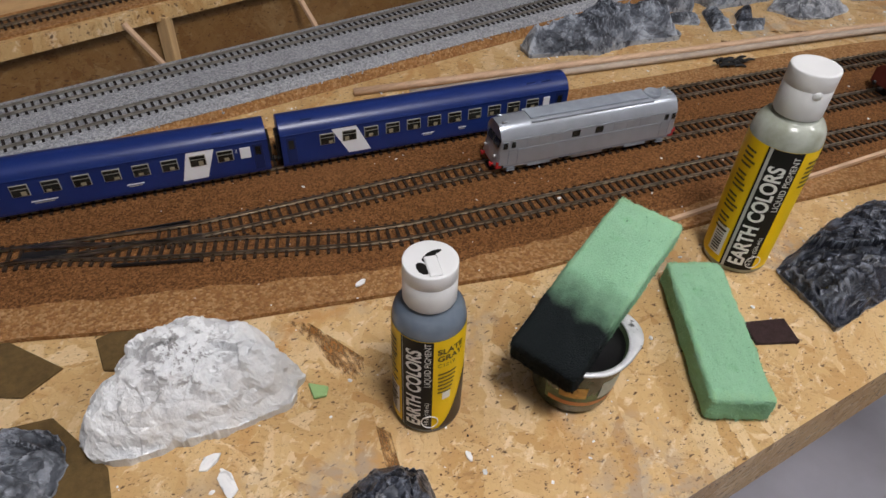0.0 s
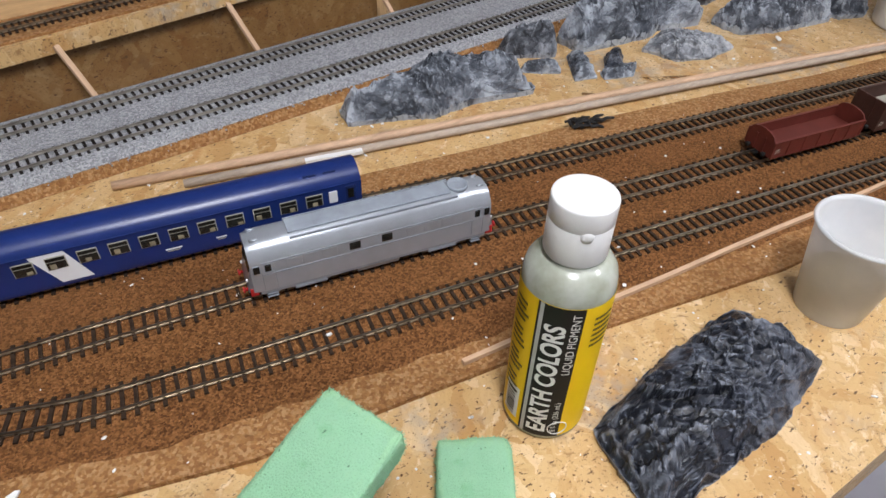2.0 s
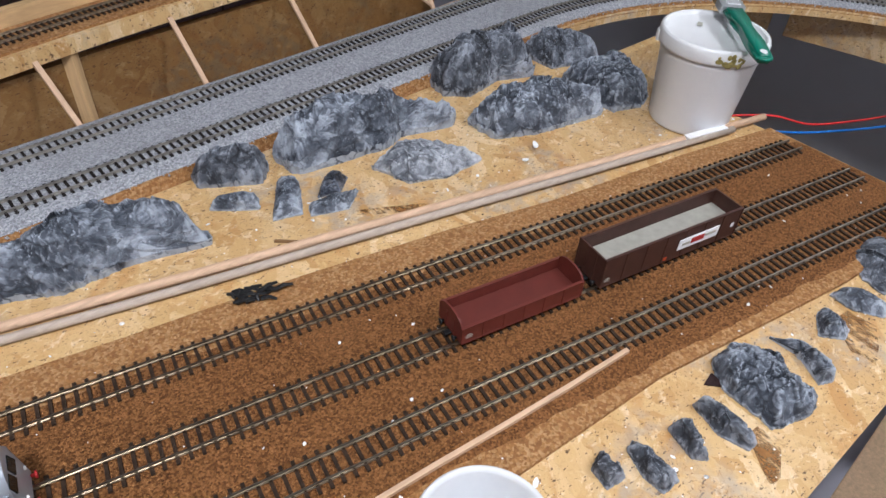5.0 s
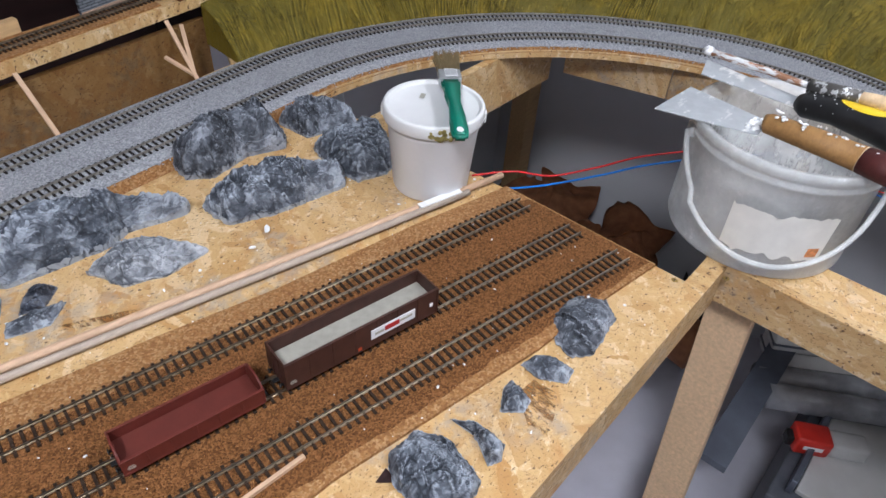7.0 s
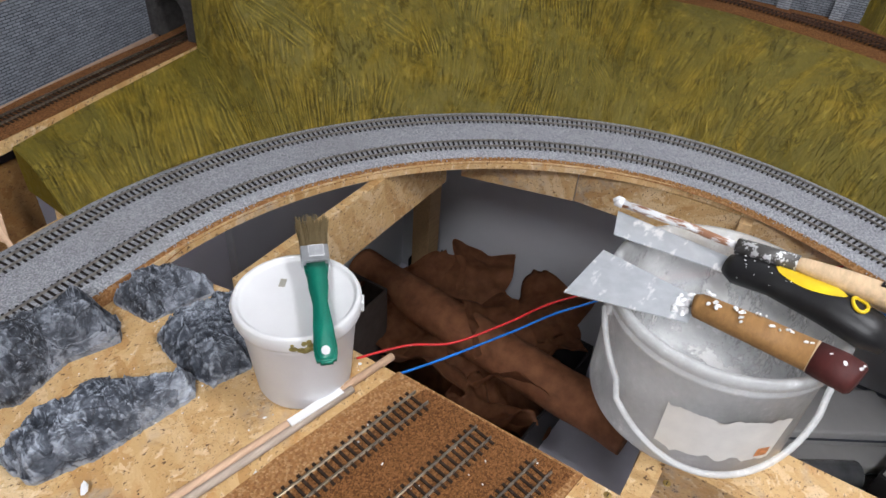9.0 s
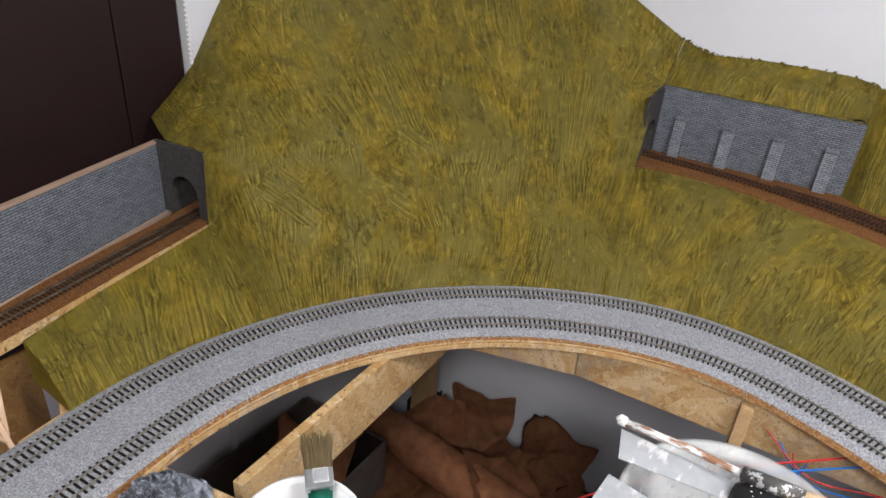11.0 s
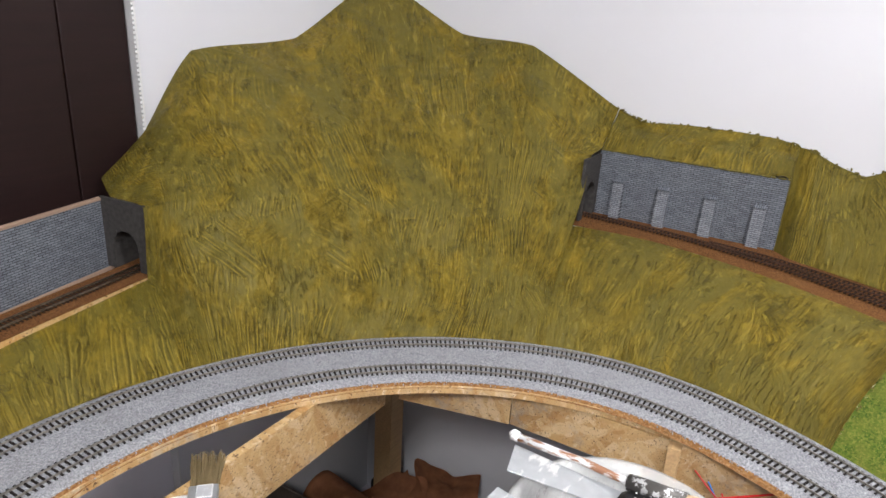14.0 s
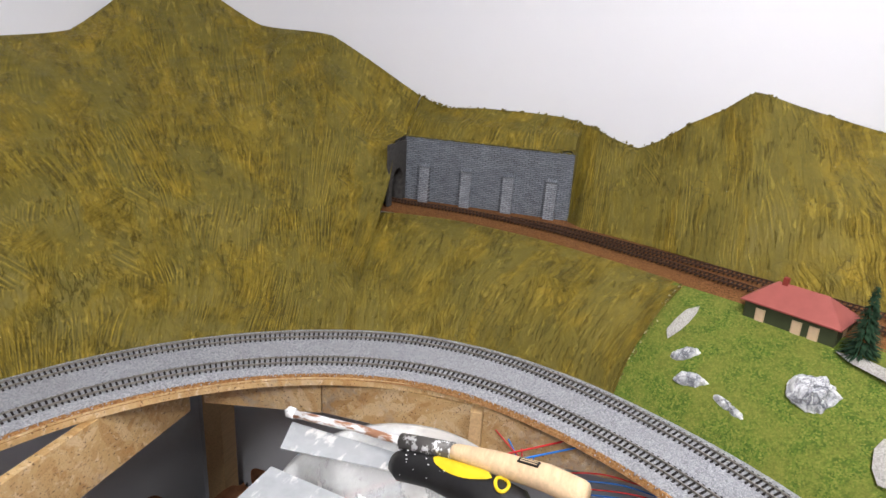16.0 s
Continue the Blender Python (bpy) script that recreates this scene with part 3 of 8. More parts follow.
# ---- tables and decks ----
top = nb()
edge = [(-1.3, 0.1195), (1.384, 0.1195), (1.380, 0.44), (1.372, 0.60), (1.350, 0.726)]
edge += [(1.352, 0.846)] + [(x, 0.740 + 0.072 * x + 0.022) for x in (1.2, 0.8, 0.4, 0.0, -0.4, -1.3)]
prism(top, edge, -0.012, 0.0)
tabletop = tagged(part("tabletop", top, OSB), "unpainted chipboard top of the layout table", "tabletop", "", "structure")
rim = nb()
box(rim, (-1.3, 0.1197, -0.06), (1.442, 0.1310, -0.0122))
tagged(part("front_board", rim, OSB_EDGE), "chipboard edge board along the table front", "board", "", "structure")
tagged(part("end_board", box(nb(), (1.3842, 0.1195, -0.012), (1.442, 0.143, -0.0003)), OSB_EDGE), "short chipboard edge board at the table corner", "board", "", "structure")
wing = nb()
box(wing, (1.443, -1.2, -0.055), (1.456, 0.145, 0.0), 0.0008)
tagged(part("wing_board", wing, OSB_SIDE), "chipboard edge board of the side wing", "board", "", "structure")
tagged(part("wing_top", box(nb(), (1.4565, -1.2, -0.013), (1.521, 0.13, -0.001), 0.0008), OSB), "narrow chipboard top of the side wing", "tabletop", "", "structure")

deck = nb()
lo_r = 0.534
rows = []
for k in range(81):
    a = radians(98 - k * 2.2)
    ca, sa = math.cos(a), math.sin(a)
    far = 0.775 if k > 2 else 0.722
    inn = lo_r - tighter(98 - k * 2.2, TIGHT_RIM)
    p, q = (1.385 + inn * ca, 0.177 + inn * sa), (1.370 + far * ca, 0.155 + far * sa)
    rows.append([Vector((*p, -0.001)), Vector((*p, 0.0118)), Vector((*q, 0.0118)), Vector((*q, -0.001)), Vector((*p, -0.001))])
grid_mesh(deck, rows)
bmesh.ops.remove_doubles(deck, verts=deck.verts, dist=1e-5)
tagged(part("curve_deck", deck, OSB), "curved chipboard deck under the double track", "deck", "", "structure")

STAIN = Nodes("resin_stain", 0.5, 0, 0.35)
STAIN.colour(STAIN.ramp(STAIN.noise(60, 6, 0.65, STAIN.map((1, 2.5, 1), (0, 0, 0.8))), [(0.35, (0.24, 0.105, 0.030)), (0.65, (0.40, 0.20, 0.065))]))
STAIN.set(STAIN.bsdf, Alpha=STAIN.ramp(STAIN.noise(60, 6, 0.7, STAIN.map((1.6, 0.6, 1))), [(0.44, 0.0), (0.62, 0.75)]))


def resin_stain(pts):
    """A thin dark flake let into the board."""
    part("dark_flake", prism(nb(), pts, 0.0001, 0.0004), STAIN.mat, tabletop)


resin_stain([(1.116, 0.159), (1.138, 0.186), (1.160, 0.184), (1.162, 0.160), (1.140, 0.148), (1.120, 0.142)])
resin_stain([(0.978, 0.170), (0.996, 0.170), (0.992, 0.152), (0.966, 0.138), (0.955, 0.140)])
resin_stain([(0.165, 0.362), (0.178, 0.352), (0.199, 0.305), (0.190, 0.285), (0.180, 0.300), (0.170, 0.341)])
resin_stain([(0.183, 0.252), (0.189, 0.243), (0.182, 0.212), (0.174, 0.215)])
resin_stain([(0.90, 0.545), (0.95, 0.520), (0.985, 0.500), (0.97, 0.497), (0.91, 0.530)])

# grey stone bed of the double track, on a thin cork strip
def bed(line_a, off_a, line_b, off_b, z_top, z_foot, slope=0.012):
    bm = nb()
    A, B = offset_line(line_a, off_a), offset_line(line_b, off_b)
    A2, B2 = offset_line(line_a, off_a + math.copysign(slope, off_a)), offset_line(line_b, off_b + math.copysign(slope, off_b))
    rows = []
    for i in range(len(A)):
        b, b2 = B[min(i, len(B) - 1)], B2[min(i, len(B2) - 1)]
        za, zb = line_a[i].z, line_b[min(i, len(B) - 1)].z
        row = [Vector((A2[i].x, A2[i].y, za + z_foot)), Vector((A[i].x, A[i].y, za + z_top))]
        for k in range(1, 8):
            row.append(A[i].lerp(b, k / 8) + Vector((0, 0, z_top)))
        row += [Vector((b.x, b.y, zb + z_top)), Vector((b2.x, b2.y, zb + z_foot))]
        rows.append([p + Vector((0, 0, 0.0007 * noise.noise(p * 60))) for p in row])
    grid_mesh(bm, rows)
    return bm


cork_strip = nb()
rows = []
for p, q in zip(offset_line(INNER, -0.0335), offset_line(INNER, -0.010)):
    out = (p - q).normalized() * 0.005
    foot = 0.0004 if p.x < 1.36 else p.z - 0.0035
    rows.append([Vector((p.x + out.x, p.y + out.y, foot)), p + Vector((0, 0, 0.0035)), q + Vector((0, 0, 0.0035)), q + Vector((0, 0, -0.0035))])
grid_mesh(cork_strip, rows)
tagged(part("cork_strip", cork_strip, CORK), "brown cork strip edging the stone bed", "cork strip", "", "structure")
tagged(part("stone_bed", bed(INNER, -0.022, OUTER, 0.022, 0.0085, 0.002), BALLAST, smooth=True), "pale grey ballast bed of the double track", "ballast", "", "structure")


spill = nb()
rnd = random.Random(31)
edge_line = offset_line(INNER, -0.030)
for k in range(1900):
    i = rnd.randrange(len(edge_line) - 1)
    p = edge_line[i].lerp(edge_line[i + 1], rnd.random())
    out = (p - INNER[i]).normalized() * (abs(rnd.gauss(0, 0.006)) - 0.004)
    r = rnd.uniform(0.0006, 0.0014)
    m = Matrix.Translation((p.x + out.x, p.y + out.y, p.z + 0.0038)) @ Euler((rnd.random() * 3, rnd.random() * 3, 0)).to_matrix().to_4x4() @ Matrix.Diagonal((r, r * 0.8, r * 0.7, 1))
    bmesh.ops.create_cube(spill, size=1.6, matrix=m)
tagged(part("loose_ballast", spill, BALLAST), "loose grey stones spilled along the bed's edge", "ballast", "", "stuff")


# ---- tracks ----
def sleeper_mesh(w, l, h, mat, name="sleeper"):
    """A moulded sleeper with its four rail chairs."""
    bm = nb()
    box(bm, (-w / 2, -l / 2, 0), (w / 2, l / 2, h))
    for s in (-1, 1):
        for o in (-1, 1):
            box(bm, (-w * 0.38, s * 0.00825 + o * 0.0011 - 0.0005, h), (w * 0.38, s * 0.00825 + o * 0.0011 + 0.0005, h + 0.0007))
    return finish(bm, name, mat)


SLEEPERS = {}


def track(label, pts, foot, rail_mat=RAIL, sleep_mat=SLEEPER, step=0.0082, count=300, skip=None, from_end=True, wide=0.0026):
    """Two rails on a row of sleepers."""
    t = thing("model_track", label, "model track", None, "model tracks")
    line = [p + Vector((0, 0, foot)) for p in pts]
    for s in (-1, 1):
        bm = nb()
        strip(bm, offset_line(line, s * 0.00868, 0.0016), 0.00125, 0.0006)
        strip(bm, offset_line(line, s * 0.00868, 0.0022), 0.0004, 0.0012)
        strip(bm, offset_line(line, s * 0.00868, 0.0034), 0.0007, 0.0008)
        part("rail", bm, rail_mat, t)
    if wide not in SLEEPERS:
        SLEEPERS[wide] = sleeper_mesh(wide, 0.0300, 0.0018, sleep_mat)
    me = SLEEPERS[wide]
    st = stations(line, step)
    if skip:
        st = [q for q in st if not skip(q[0])]
    if from_end:
        st = st[::-1]
    for p, a in st[:count]:
        s = new("sleeper", me)
        s.matrix_world = Matrix.Translation(p) @ Matrix.Rotation(a + random.uniform(-0.03, 0.03), 4, "Z")
        s.parent = t
    if len(st) > count:
        rest = nb()
        for p, a in st[count:]:
            box(rest, (-0.00135, -0.01475, 0), (0.00135, 0.01475, 0.0018), 0, Matrix.Translation(p) @ Matrix.Rotation(a, 4, "Z"))
        tagged(part("sleeper_row", rest, sleep_mat, t), "", "", "", "stuff")
    return t


# brown bed of the yard: cork sheet with darker crumbs between the tracks
cork = nb()
prism(cork, [(-0.9, 0.62), (-0.35, 0.50), (-0.007, 0.432), (0.106, 0.386), (0.19, 0.363), (0.346, 0.319), (0.55, 0.292), (0.76, 0.252), (0.97, 0.239), (1.19, 0.201), (1.30, 0.190), (1.381, 0.178),
             (1.381, 0.384), (1.24, 0.412), (1.07, 0.438), (0.95, 0.466), (0.81, 0.493), (0.67, 0.514), (0.40, 0.561), (0.1, 0.616), (-0.9, 0.78)], 0.0004, 0.0045)
tagged(part("cork_sheet", cork, CORK), "brown cork sheet under the station tracks", "cork sheet", "", "structure")
crumbs = nb()
rows = []
for k in range(141):
    x = -0.8 + 2.178 * k / 140
    y1 = 0.392 - 0.176 * (x - 1.07) + 0.018 * (1 if x > 0.1 else 1)
    y0 = (0.249 - 0.158 * (x - 1.1) - 0.026) if x > 0.3 else 0.349 + (0.3 - x) * 0.36
    row = []
    for j in range(13):
        y = y0 + (y1 - y0) * j / 12
        wob = 0.008 * noise.noise(Vector((x * 30, j, 3))) if j in (0, 12) else 0
        row.append(Vector((x, y + wob, 0.0041 if j in (0, 12) else 0.0052 + 0.0006 * noise.noise(Vector((x * 40, y * 40, 0))))))
    rows.append(row)
grid_mesh(crumbs, rows)
tagged(part("earth_bed", crumbs, EARTH, smooth=True), "dark brown crumbled bed between the tracks", "ballast", "", "structure")

track("brown-sleepered station track carrying the blue coaches", TRACK1, 0.0050)
track("brown-sleepered station track carrying the locomotive and wagons", TRACK2, 0.0050, skip=lambda p: p.x < 0.10)
track("brown-sleepered station track along the board front", TRACK3, 0.0050)
track("dark-sleepered inner track on grey ballast", INNER, 0.0078, RAIL_DARK, SLEEPER_BLACK, step=0.0080, wide=0.0029)
track("dark-sleepered outer track on grey ballast", OUTER, 0.0078, RAIL_DARK, SLEEPER_BLACK, step=0.0080, wide=0.0029)

# switch blades and check rails of the turnout
turnout = thing("turnout_rails", "dark blackened point rails where two tracks join", "turnout", None)
for pts in ([(0.0, 0.512, 0), (0.05, 0.492, 0), (0.09, 0.4865, 0), (0.135, 0.476, 0)], [(0.0, 0.5275, 0), (0.05, 0.504, 0), (0.09, 0.489, 0), (0.135, 0.4705, 0)]):
    part("point_rail", strip(nb(), [Vector(p) + Vector((0, 0, 0.0066)) for p in pts], 0.0007, 0.0026), RAIL, turnout)
for pts in ([(0.07, 0.510, 0), (0.13, 0.4975, 0)], [(0.065, 0.472, 0), (0.125, 0.4475, 0)]):
    part("check_rail", strip(nb(), [Vector(p) + Vector((0, 0, 0.0066)) for p in pts], 0.0007, 0.0026), BLACK_PLASTIC, turnout)
part("tie_plate", box(nb(), (-0.016, -0.006, 0), (0.016, 0.006, 0.0012)), BLACK_PLASTIC, turnout, at=pose(0.02, 0.508, 0.0068, 0, 0, -20))

# chipboard toned darker and warmer, for the riser panel only
OSB_DARK = osb_material("dark_osb_board", 0.36, (math.pi / 2, 0, 0), (1.0, 0.80, 0.55))
# ---- upper line at the back, on its own plank ----
plank = nb()
rows = []
for p, q in zip(offset_line(UPPER, -0.037), offset_line(UPPER, 0.034)):
    up, dn = Vector((0, 0, -0.001)), Vector((0, 0, -0.018))
    rows.append([p + dn, p + up, q + up, q + dn, p + dn])
grid_mesh(plank, rows)
bmesh.ops.remove_doubles(plank, verts=plank.verts, dist=1e-5)
tagged(part("upper_plank", plank, OSB), "chipboard plank carrying the upper track", "plank", "", "structure")
for lo_x, hi_x, half, mat, lab in ((-1.0, 1.30, 0.029, CORK, "tan-brown cork bed of the upper track"), (1.29, 2.0, 0.0365, EARTH, "rust-brown bed of the line into the tunnel")):
    tagged(part("upper_bed", strip(nb(), [p - Vector((0, 0, 0.0008)) for p in UPPER if lo_x < p.x < hi_x], half, 0.0028), mat), lab, "ballast", "", "structure")
track("rusty upper track along the back of the layout", UPPER, 0.0024, RAIL, step=0.0068)
lip = nb()
strip(lip, [p for p in offset_line(UPPER, 0.040, -0.02) if p.x < 1.13], 0.006, 0.038)
tagged(part("back_lip", lip, PINE), "pale wooden batten behind the upper track", "batten", "", "structure")
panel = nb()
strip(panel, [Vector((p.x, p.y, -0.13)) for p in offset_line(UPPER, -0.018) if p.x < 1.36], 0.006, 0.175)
tagged(part("riser_panel", panel, OSB_DARK), "chipboard riser panel below the upper plank", "panel", "", "structure")

# ---- the painted hill ----
def ridge_noise(p, amp):
    return amp * (noise.noise(p * 9) + 0.5 * noise.noise(p * 21) + 0.25 * noise.noise(p * 50))


def polyline(keys, n):
    """n points along straight runs between the keys."""
    K = [Vector(k) for k in keys]
    out = []
    for i in range(n):
        f = i / (n - 1) * (len(K) - 1)
        j = min(int(f), len(K) - 2)
        out.append(K[j].lerp(K[j + 1], f - j))
    return out


def brushed(u, v):
    """The ridges that a stiff brush leaves, bundle by bundle, in metres."""
    wob = noise.noise(Vector((u * 14, v * 14, 3)))
    cu, cv = u * 13 + wob * 0.9, v * 4.5 + wob * 0.5
    k = (noise.cell(Vector((math.floor(cu), math.floor(cv), 0.5))) * 7.31) % 1.0
    lean = (k - 0.5) * (0.4 if k < 0.75 else 1.8)
    su = u + lean * v + 0.002 * wob
    n = noise.noise(Vector((su * (95 + 80 * k) + k * 40, v * (5 + 4 * k), k * 9))) + 0.35 * noise.noise(Vector((su * 310, v * 14, k * 5)))
    m = noise.noise(Vector((u * 9, v * 9, 11)))
    work = min(1.0, max(0.15, 0.5 + 2.2 * m))
    ridge = 0.5 - 2.2 * min(0.6, abs(n))
    return work * 0.0026 * ridge + 0.0010 * noise.noise(Vector((u * 60, v * 34, 1))) + 0.0012 * (k - 0.5)


def sheet(columns, nu, nv, amp=0.006, crease=0.0, brush=0.0):
    """A skin stretched over columns of points, roughened, its rims left in place."""
    cols = [[a.lerp(b, crease) for a, b in zip(spline(c, nv), polyline(c, nv))] for c in columns]
    rows = []
    for j in range(nv):
        keys = [c[j] for c in cols]
        rows.append([a.lerp(b, crease) for a, b in zip(spline(keys, nu), polyline(keys, nu))])
    wide = sum((a - b).length for a, b in zip(rows[nv // 2], rows[nv // 2][1:]))
    tall = sum((rows[j][nu // 2] - rows[j + 1][nu // 2]).length for j in range(nv - 1))
    for j, row in enumerate(rows):
        for i, p in enumerate(row):
            f = min(1, j / nv * 24, (nv - 1 - j) / nv * 28) * min(1, i / nu * 50, (nu - 1 - i) / nu * 50)
            d = ridge_noise(p, amp) * f
            if brush:
                d += brush * brushed(i / (nu - 1) * wide, j / (nv - 1) * tall) * min(1, f * 3)
            row[i] = p + Vector((-0.55 * d, -0.55 * d, 0.65 * d))
    bm = nb()
    vs = grid_mesh(bm, rows)
    uv = bm.loops.layers.uv.new("UVMap")
    place = {v: (i / (nu - 1) * wide, j / (nv - 1) * tall) for j, row in enumerate(vs) for i, v in enumerate(row)}
    for face in bm.faces:
        for loop in face.loops:
            loop[uv].uv = place[loop.vert]
    return bm


def on_arc(deg, r=0.711, z=0.0145):
    r -= tighter(deg, TIGHT_OUT)
    return (1.370 + r * math.cos(radians(deg)), 0.155 + r * math.sin(radians(deg)), z)


mountain = [
    [on_arc(71.5), (1.655, 0.935, 0.062), (1.680, 1.011, 0.094), (1.687, 1.014, 0.220), (1.690, 1.065, 0.222), (1.690, 1.112, 0.221), (1.735, 1.209, 0.228)],
    [on_arc(66), (1.695, 0.90, 0.09), (1.715, 0.955, 0.165), (1.737, 0.990, 0.226), (1.77, 1.06, 0.262), (1.80, 1.13, 0.285), (1.83, 1.209, 0.300)],
    [on_arc(58), (1.790, 0.80, 0.08), (1.825, 0.860, 0.150), (1.860, 0.915, 0.222), (1.88, 0.99, 0.290), (1.91, 1.10, 0.370), (1.955, 1.209, 0.452)],
    [on_arc(48), (1.900, 0.715, 0.08), (1.945, 0.775, 0.150), (1.99, 0.830, 0.222), (2.06, 0.93, 0.300), (2.15, 1.07, 0.390), (2.25, 1.209, 0.474)],
    [on_arc(40), (1.980, 0.640, 0.08), (2.030, 0.690, 0.140), (2.09, 0.745, 0.215), (2.20, 0.87, 0.310), (2.36, 1.03, 0.430), (2.545, 1.195, 0.624)],
    [on_arc(32), (2.040, 0.560, 0.075), (2.100, 0.600, 0.125), (2.17, 0.640, 0.195), (2.29, 0.72, 0.300), (2.43, 0.83, 0.400), (2.558, 0.935, 0.502)],
    [on_arc(26), (2.085, 0.495, 0.075), (2.160, 0.525, 0.125), (2.25, 0.560, 0.200), (2.33, 0.60, 0.285), (2.44, 0.67, 0.390), (2.558, 0.735, 0.488)],
    [on_arc(21), (2.12, 0.445, 0.078), (2.22, 0.470, 0.112), (2.376, 0.500, 0.21), (2.408, 0.505, 0.282), (2.478, 0.507, 0.290), (2.558, 0.507, 0.367)],
]
hill = thing("hill", "olive and ochre painted mountain with brushed texture and tunnel", "hill", None)
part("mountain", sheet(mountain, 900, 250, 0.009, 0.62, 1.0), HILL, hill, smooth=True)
slope = [[on_arc(24.5, 0.711, 0.0125), (2.09, 0.47, 0.05), (2.13, 0.488, 0.068), (2.22, 0.505, 0.100), (2.30, 0.515, 0.118), (2.35, 0.52, 0.125)],
         [on_arc(21.5, 0.7108, 0.0142), (2.085, 0.435, 0.055), (2.12, 0.446, 0.0765), (2.22, 0.4715, 0.1105), (2.30, 0.486, 0.130), (2.353, 0.498, 0.1385)]]
for deg, tx, ty, tz in ((12, 2.362, 0.34, 0.140), (4, 2.325, 0.17, 0.140), (-5, 2.265, 0.02, 0.140), (-13, 2.215, -0.085, 0.139), (-16.5, 2.195, -0.115, 0.138)):
    b = Vector(on_arc(deg))
    t = Vector((tx, ty, tz))
    col = []
    for f, g in ((0, 0), (0.12, 0.32), (0.3, 0.58), (0.55, 0.8), (0.8, 0.94), (1, 1)):
        q = b.lerp(t, f)
        q.z = b.z + (t.z - b.z) * g
        col.append(q)
    slope.append(col)
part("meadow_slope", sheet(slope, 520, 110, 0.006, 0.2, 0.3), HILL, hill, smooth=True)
wedge = []
for bx, by, tx, ty, tz in ((1.333, 0.868, 1.340, 0.962, 0.077), (1.42, 0.872, 1.45, 0.981, 0.083), (1.51, 0.865, 1.57, 0.997, 0.088), (1.599, 0.836, 1.680, 1.012, 0.093), (1.66, 0.83, 1.72, 1.02, 0.088)):
    wedge.append([(bx, by - 0.005, 0.0145), (bx + (tx - bx) * 0.25, by + (ty - by) * 0.25, 0.042), (bx + (tx - bx) * 0.6, by + (ty - by) * 0.6, 0.066), (tx, ty, tz)])
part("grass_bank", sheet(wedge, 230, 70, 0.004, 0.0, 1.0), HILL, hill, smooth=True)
side = nb()
vs = [side.verts.new(p) for p in ((1.333, 0.868, 0.0125), (1.333, 0.868, 0.0205), (1.335, 0.892, 0.042), (1.338, 0.924, 0.066), (1.340, 0.962, 0.077), (1.340, 0.962, 0.0125))]
side.faces.new(vs)
bmesh.ops.solidify(side, geom=side.faces[:], thickness=0.004)
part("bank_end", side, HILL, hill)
RIDGE = ((0.505, 0.367), (0.443, 0.346), (0.35, 0.352), (0.242, 0.352), (0.168, 0.349), (0.128, 0.338), (0.1255, 0.338), (0.103, 0.335), (0.06, 0.315), (0.004, 0.300), (-0.045, 0.325), (-0.09, 0.360), (-0.15, 0.395), (-0.205, 0.434), (-0.29, 0.413), (-0.443, 0.378), (-0.7, 0.34))
back_hill = []
for y, z in RIDGE:
    if y > 0.127:
        f0 = Vector((2.478, y, 0.286))
    else:
        rx = np.interp(-y, [-0.1255, -0.11, 0.02, 0.2, 0.42, 0.75], [2.474, 2.437, 2.385, 2.30, 2.20, 2.03])
        f0 = Vector((rx, y - (0.01 if y < 0.12 else 0), 0.142))
    t0 = Vector((2.558, y, z))
    back_hill.append([f0, f0.lerp(t0, 0.35) + Vector((0, 0, 0.01)), f0.lerp(t0, 0.7), t0])
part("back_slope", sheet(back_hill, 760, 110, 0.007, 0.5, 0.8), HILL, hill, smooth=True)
edge_bits = nb()
for k in range(330):
    f = random.random()
    if f < 0.6:
        y = random.uniform(-0.6, 0.62)
        z = np.interp(-y, [-q[0] for q in ((0.73, 0.487), (0.62, 0.42)) + RIDGE], [q[1] for q in ((0.73, 0.487), (0.62, 0.42)) + RIDGE])
    else:
        y = random.choice((0.44, 0.46, 0.10, -0.2)) + random.gauss(0, 0.018)
        z = np.interp(-y, [-q[0] for q in RIDGE], [q[1] for q in RIDGE])
    r = 0.0007 + 0.0032 * random.random() ** 3
    m = Matrix.Translation((2.556, y, z + random.uniform(-0.004, 0.003))) @ Euler((random.random() * 3, random.random() * 3, 0)).to_matrix().to_4x4() @ Matrix.Diagonal((0.7, 1.6, 0.8, 1))
    bmesh.ops.create_icosphere(edge_bits, subdivisions=1, radius=r, matrix=m)
tagged(part("ridge_crumbs", edge_bits, MOSS, hill), "", "", "", "stuff")

rnd = random.Random(77)
foot_bits, pale_bits = nb(), nb()
for k in range(900):
    border = k % 6 == 0
    if border:
        p = Vector(on_arc(-16.3)).lerp(Vector((2.196, -0.112, 0.139)), rnd.random())
        f = (p.z - 0.0145) / 0.1245
        p.z = 0.0145 + 0.1245 * (1 - (1 - max(0.0, min(1.0, f))) ** 1.7)
        p += Vector((rnd.gauss(0, 0.002), rnd.gauss(0, 0.002), rnd.uniform(-0.001, 0.002)))
    else:
        p = Vector(on_arc(rnd.uniform(-16.5, 73), 0.7095)) + Vector((rnd.gauss(0, 0.0016), rnd.gauss(0, 0.0016), rnd.uniform(-0.001, 0.0015)))
    r = 0.0005 + 0.0019 * rnd.random() ** 3
    m = Matrix.Translation(p) @ Euler((rnd.random() * 3, rnd.random() * 3, 0)).to_matrix().to_4x4() @ Matrix.Diagonal((0.7, 1.7, 0.7, 1))
    bmesh.ops.create_icosphere(foot_bits if rnd.random() < 0.72 else pale_bits, subdivisions=1, radius=r, matrix=m)
tagged(part("foot_crumbs", foot_bits, MOSS, hill), "", "", "", "stuff")
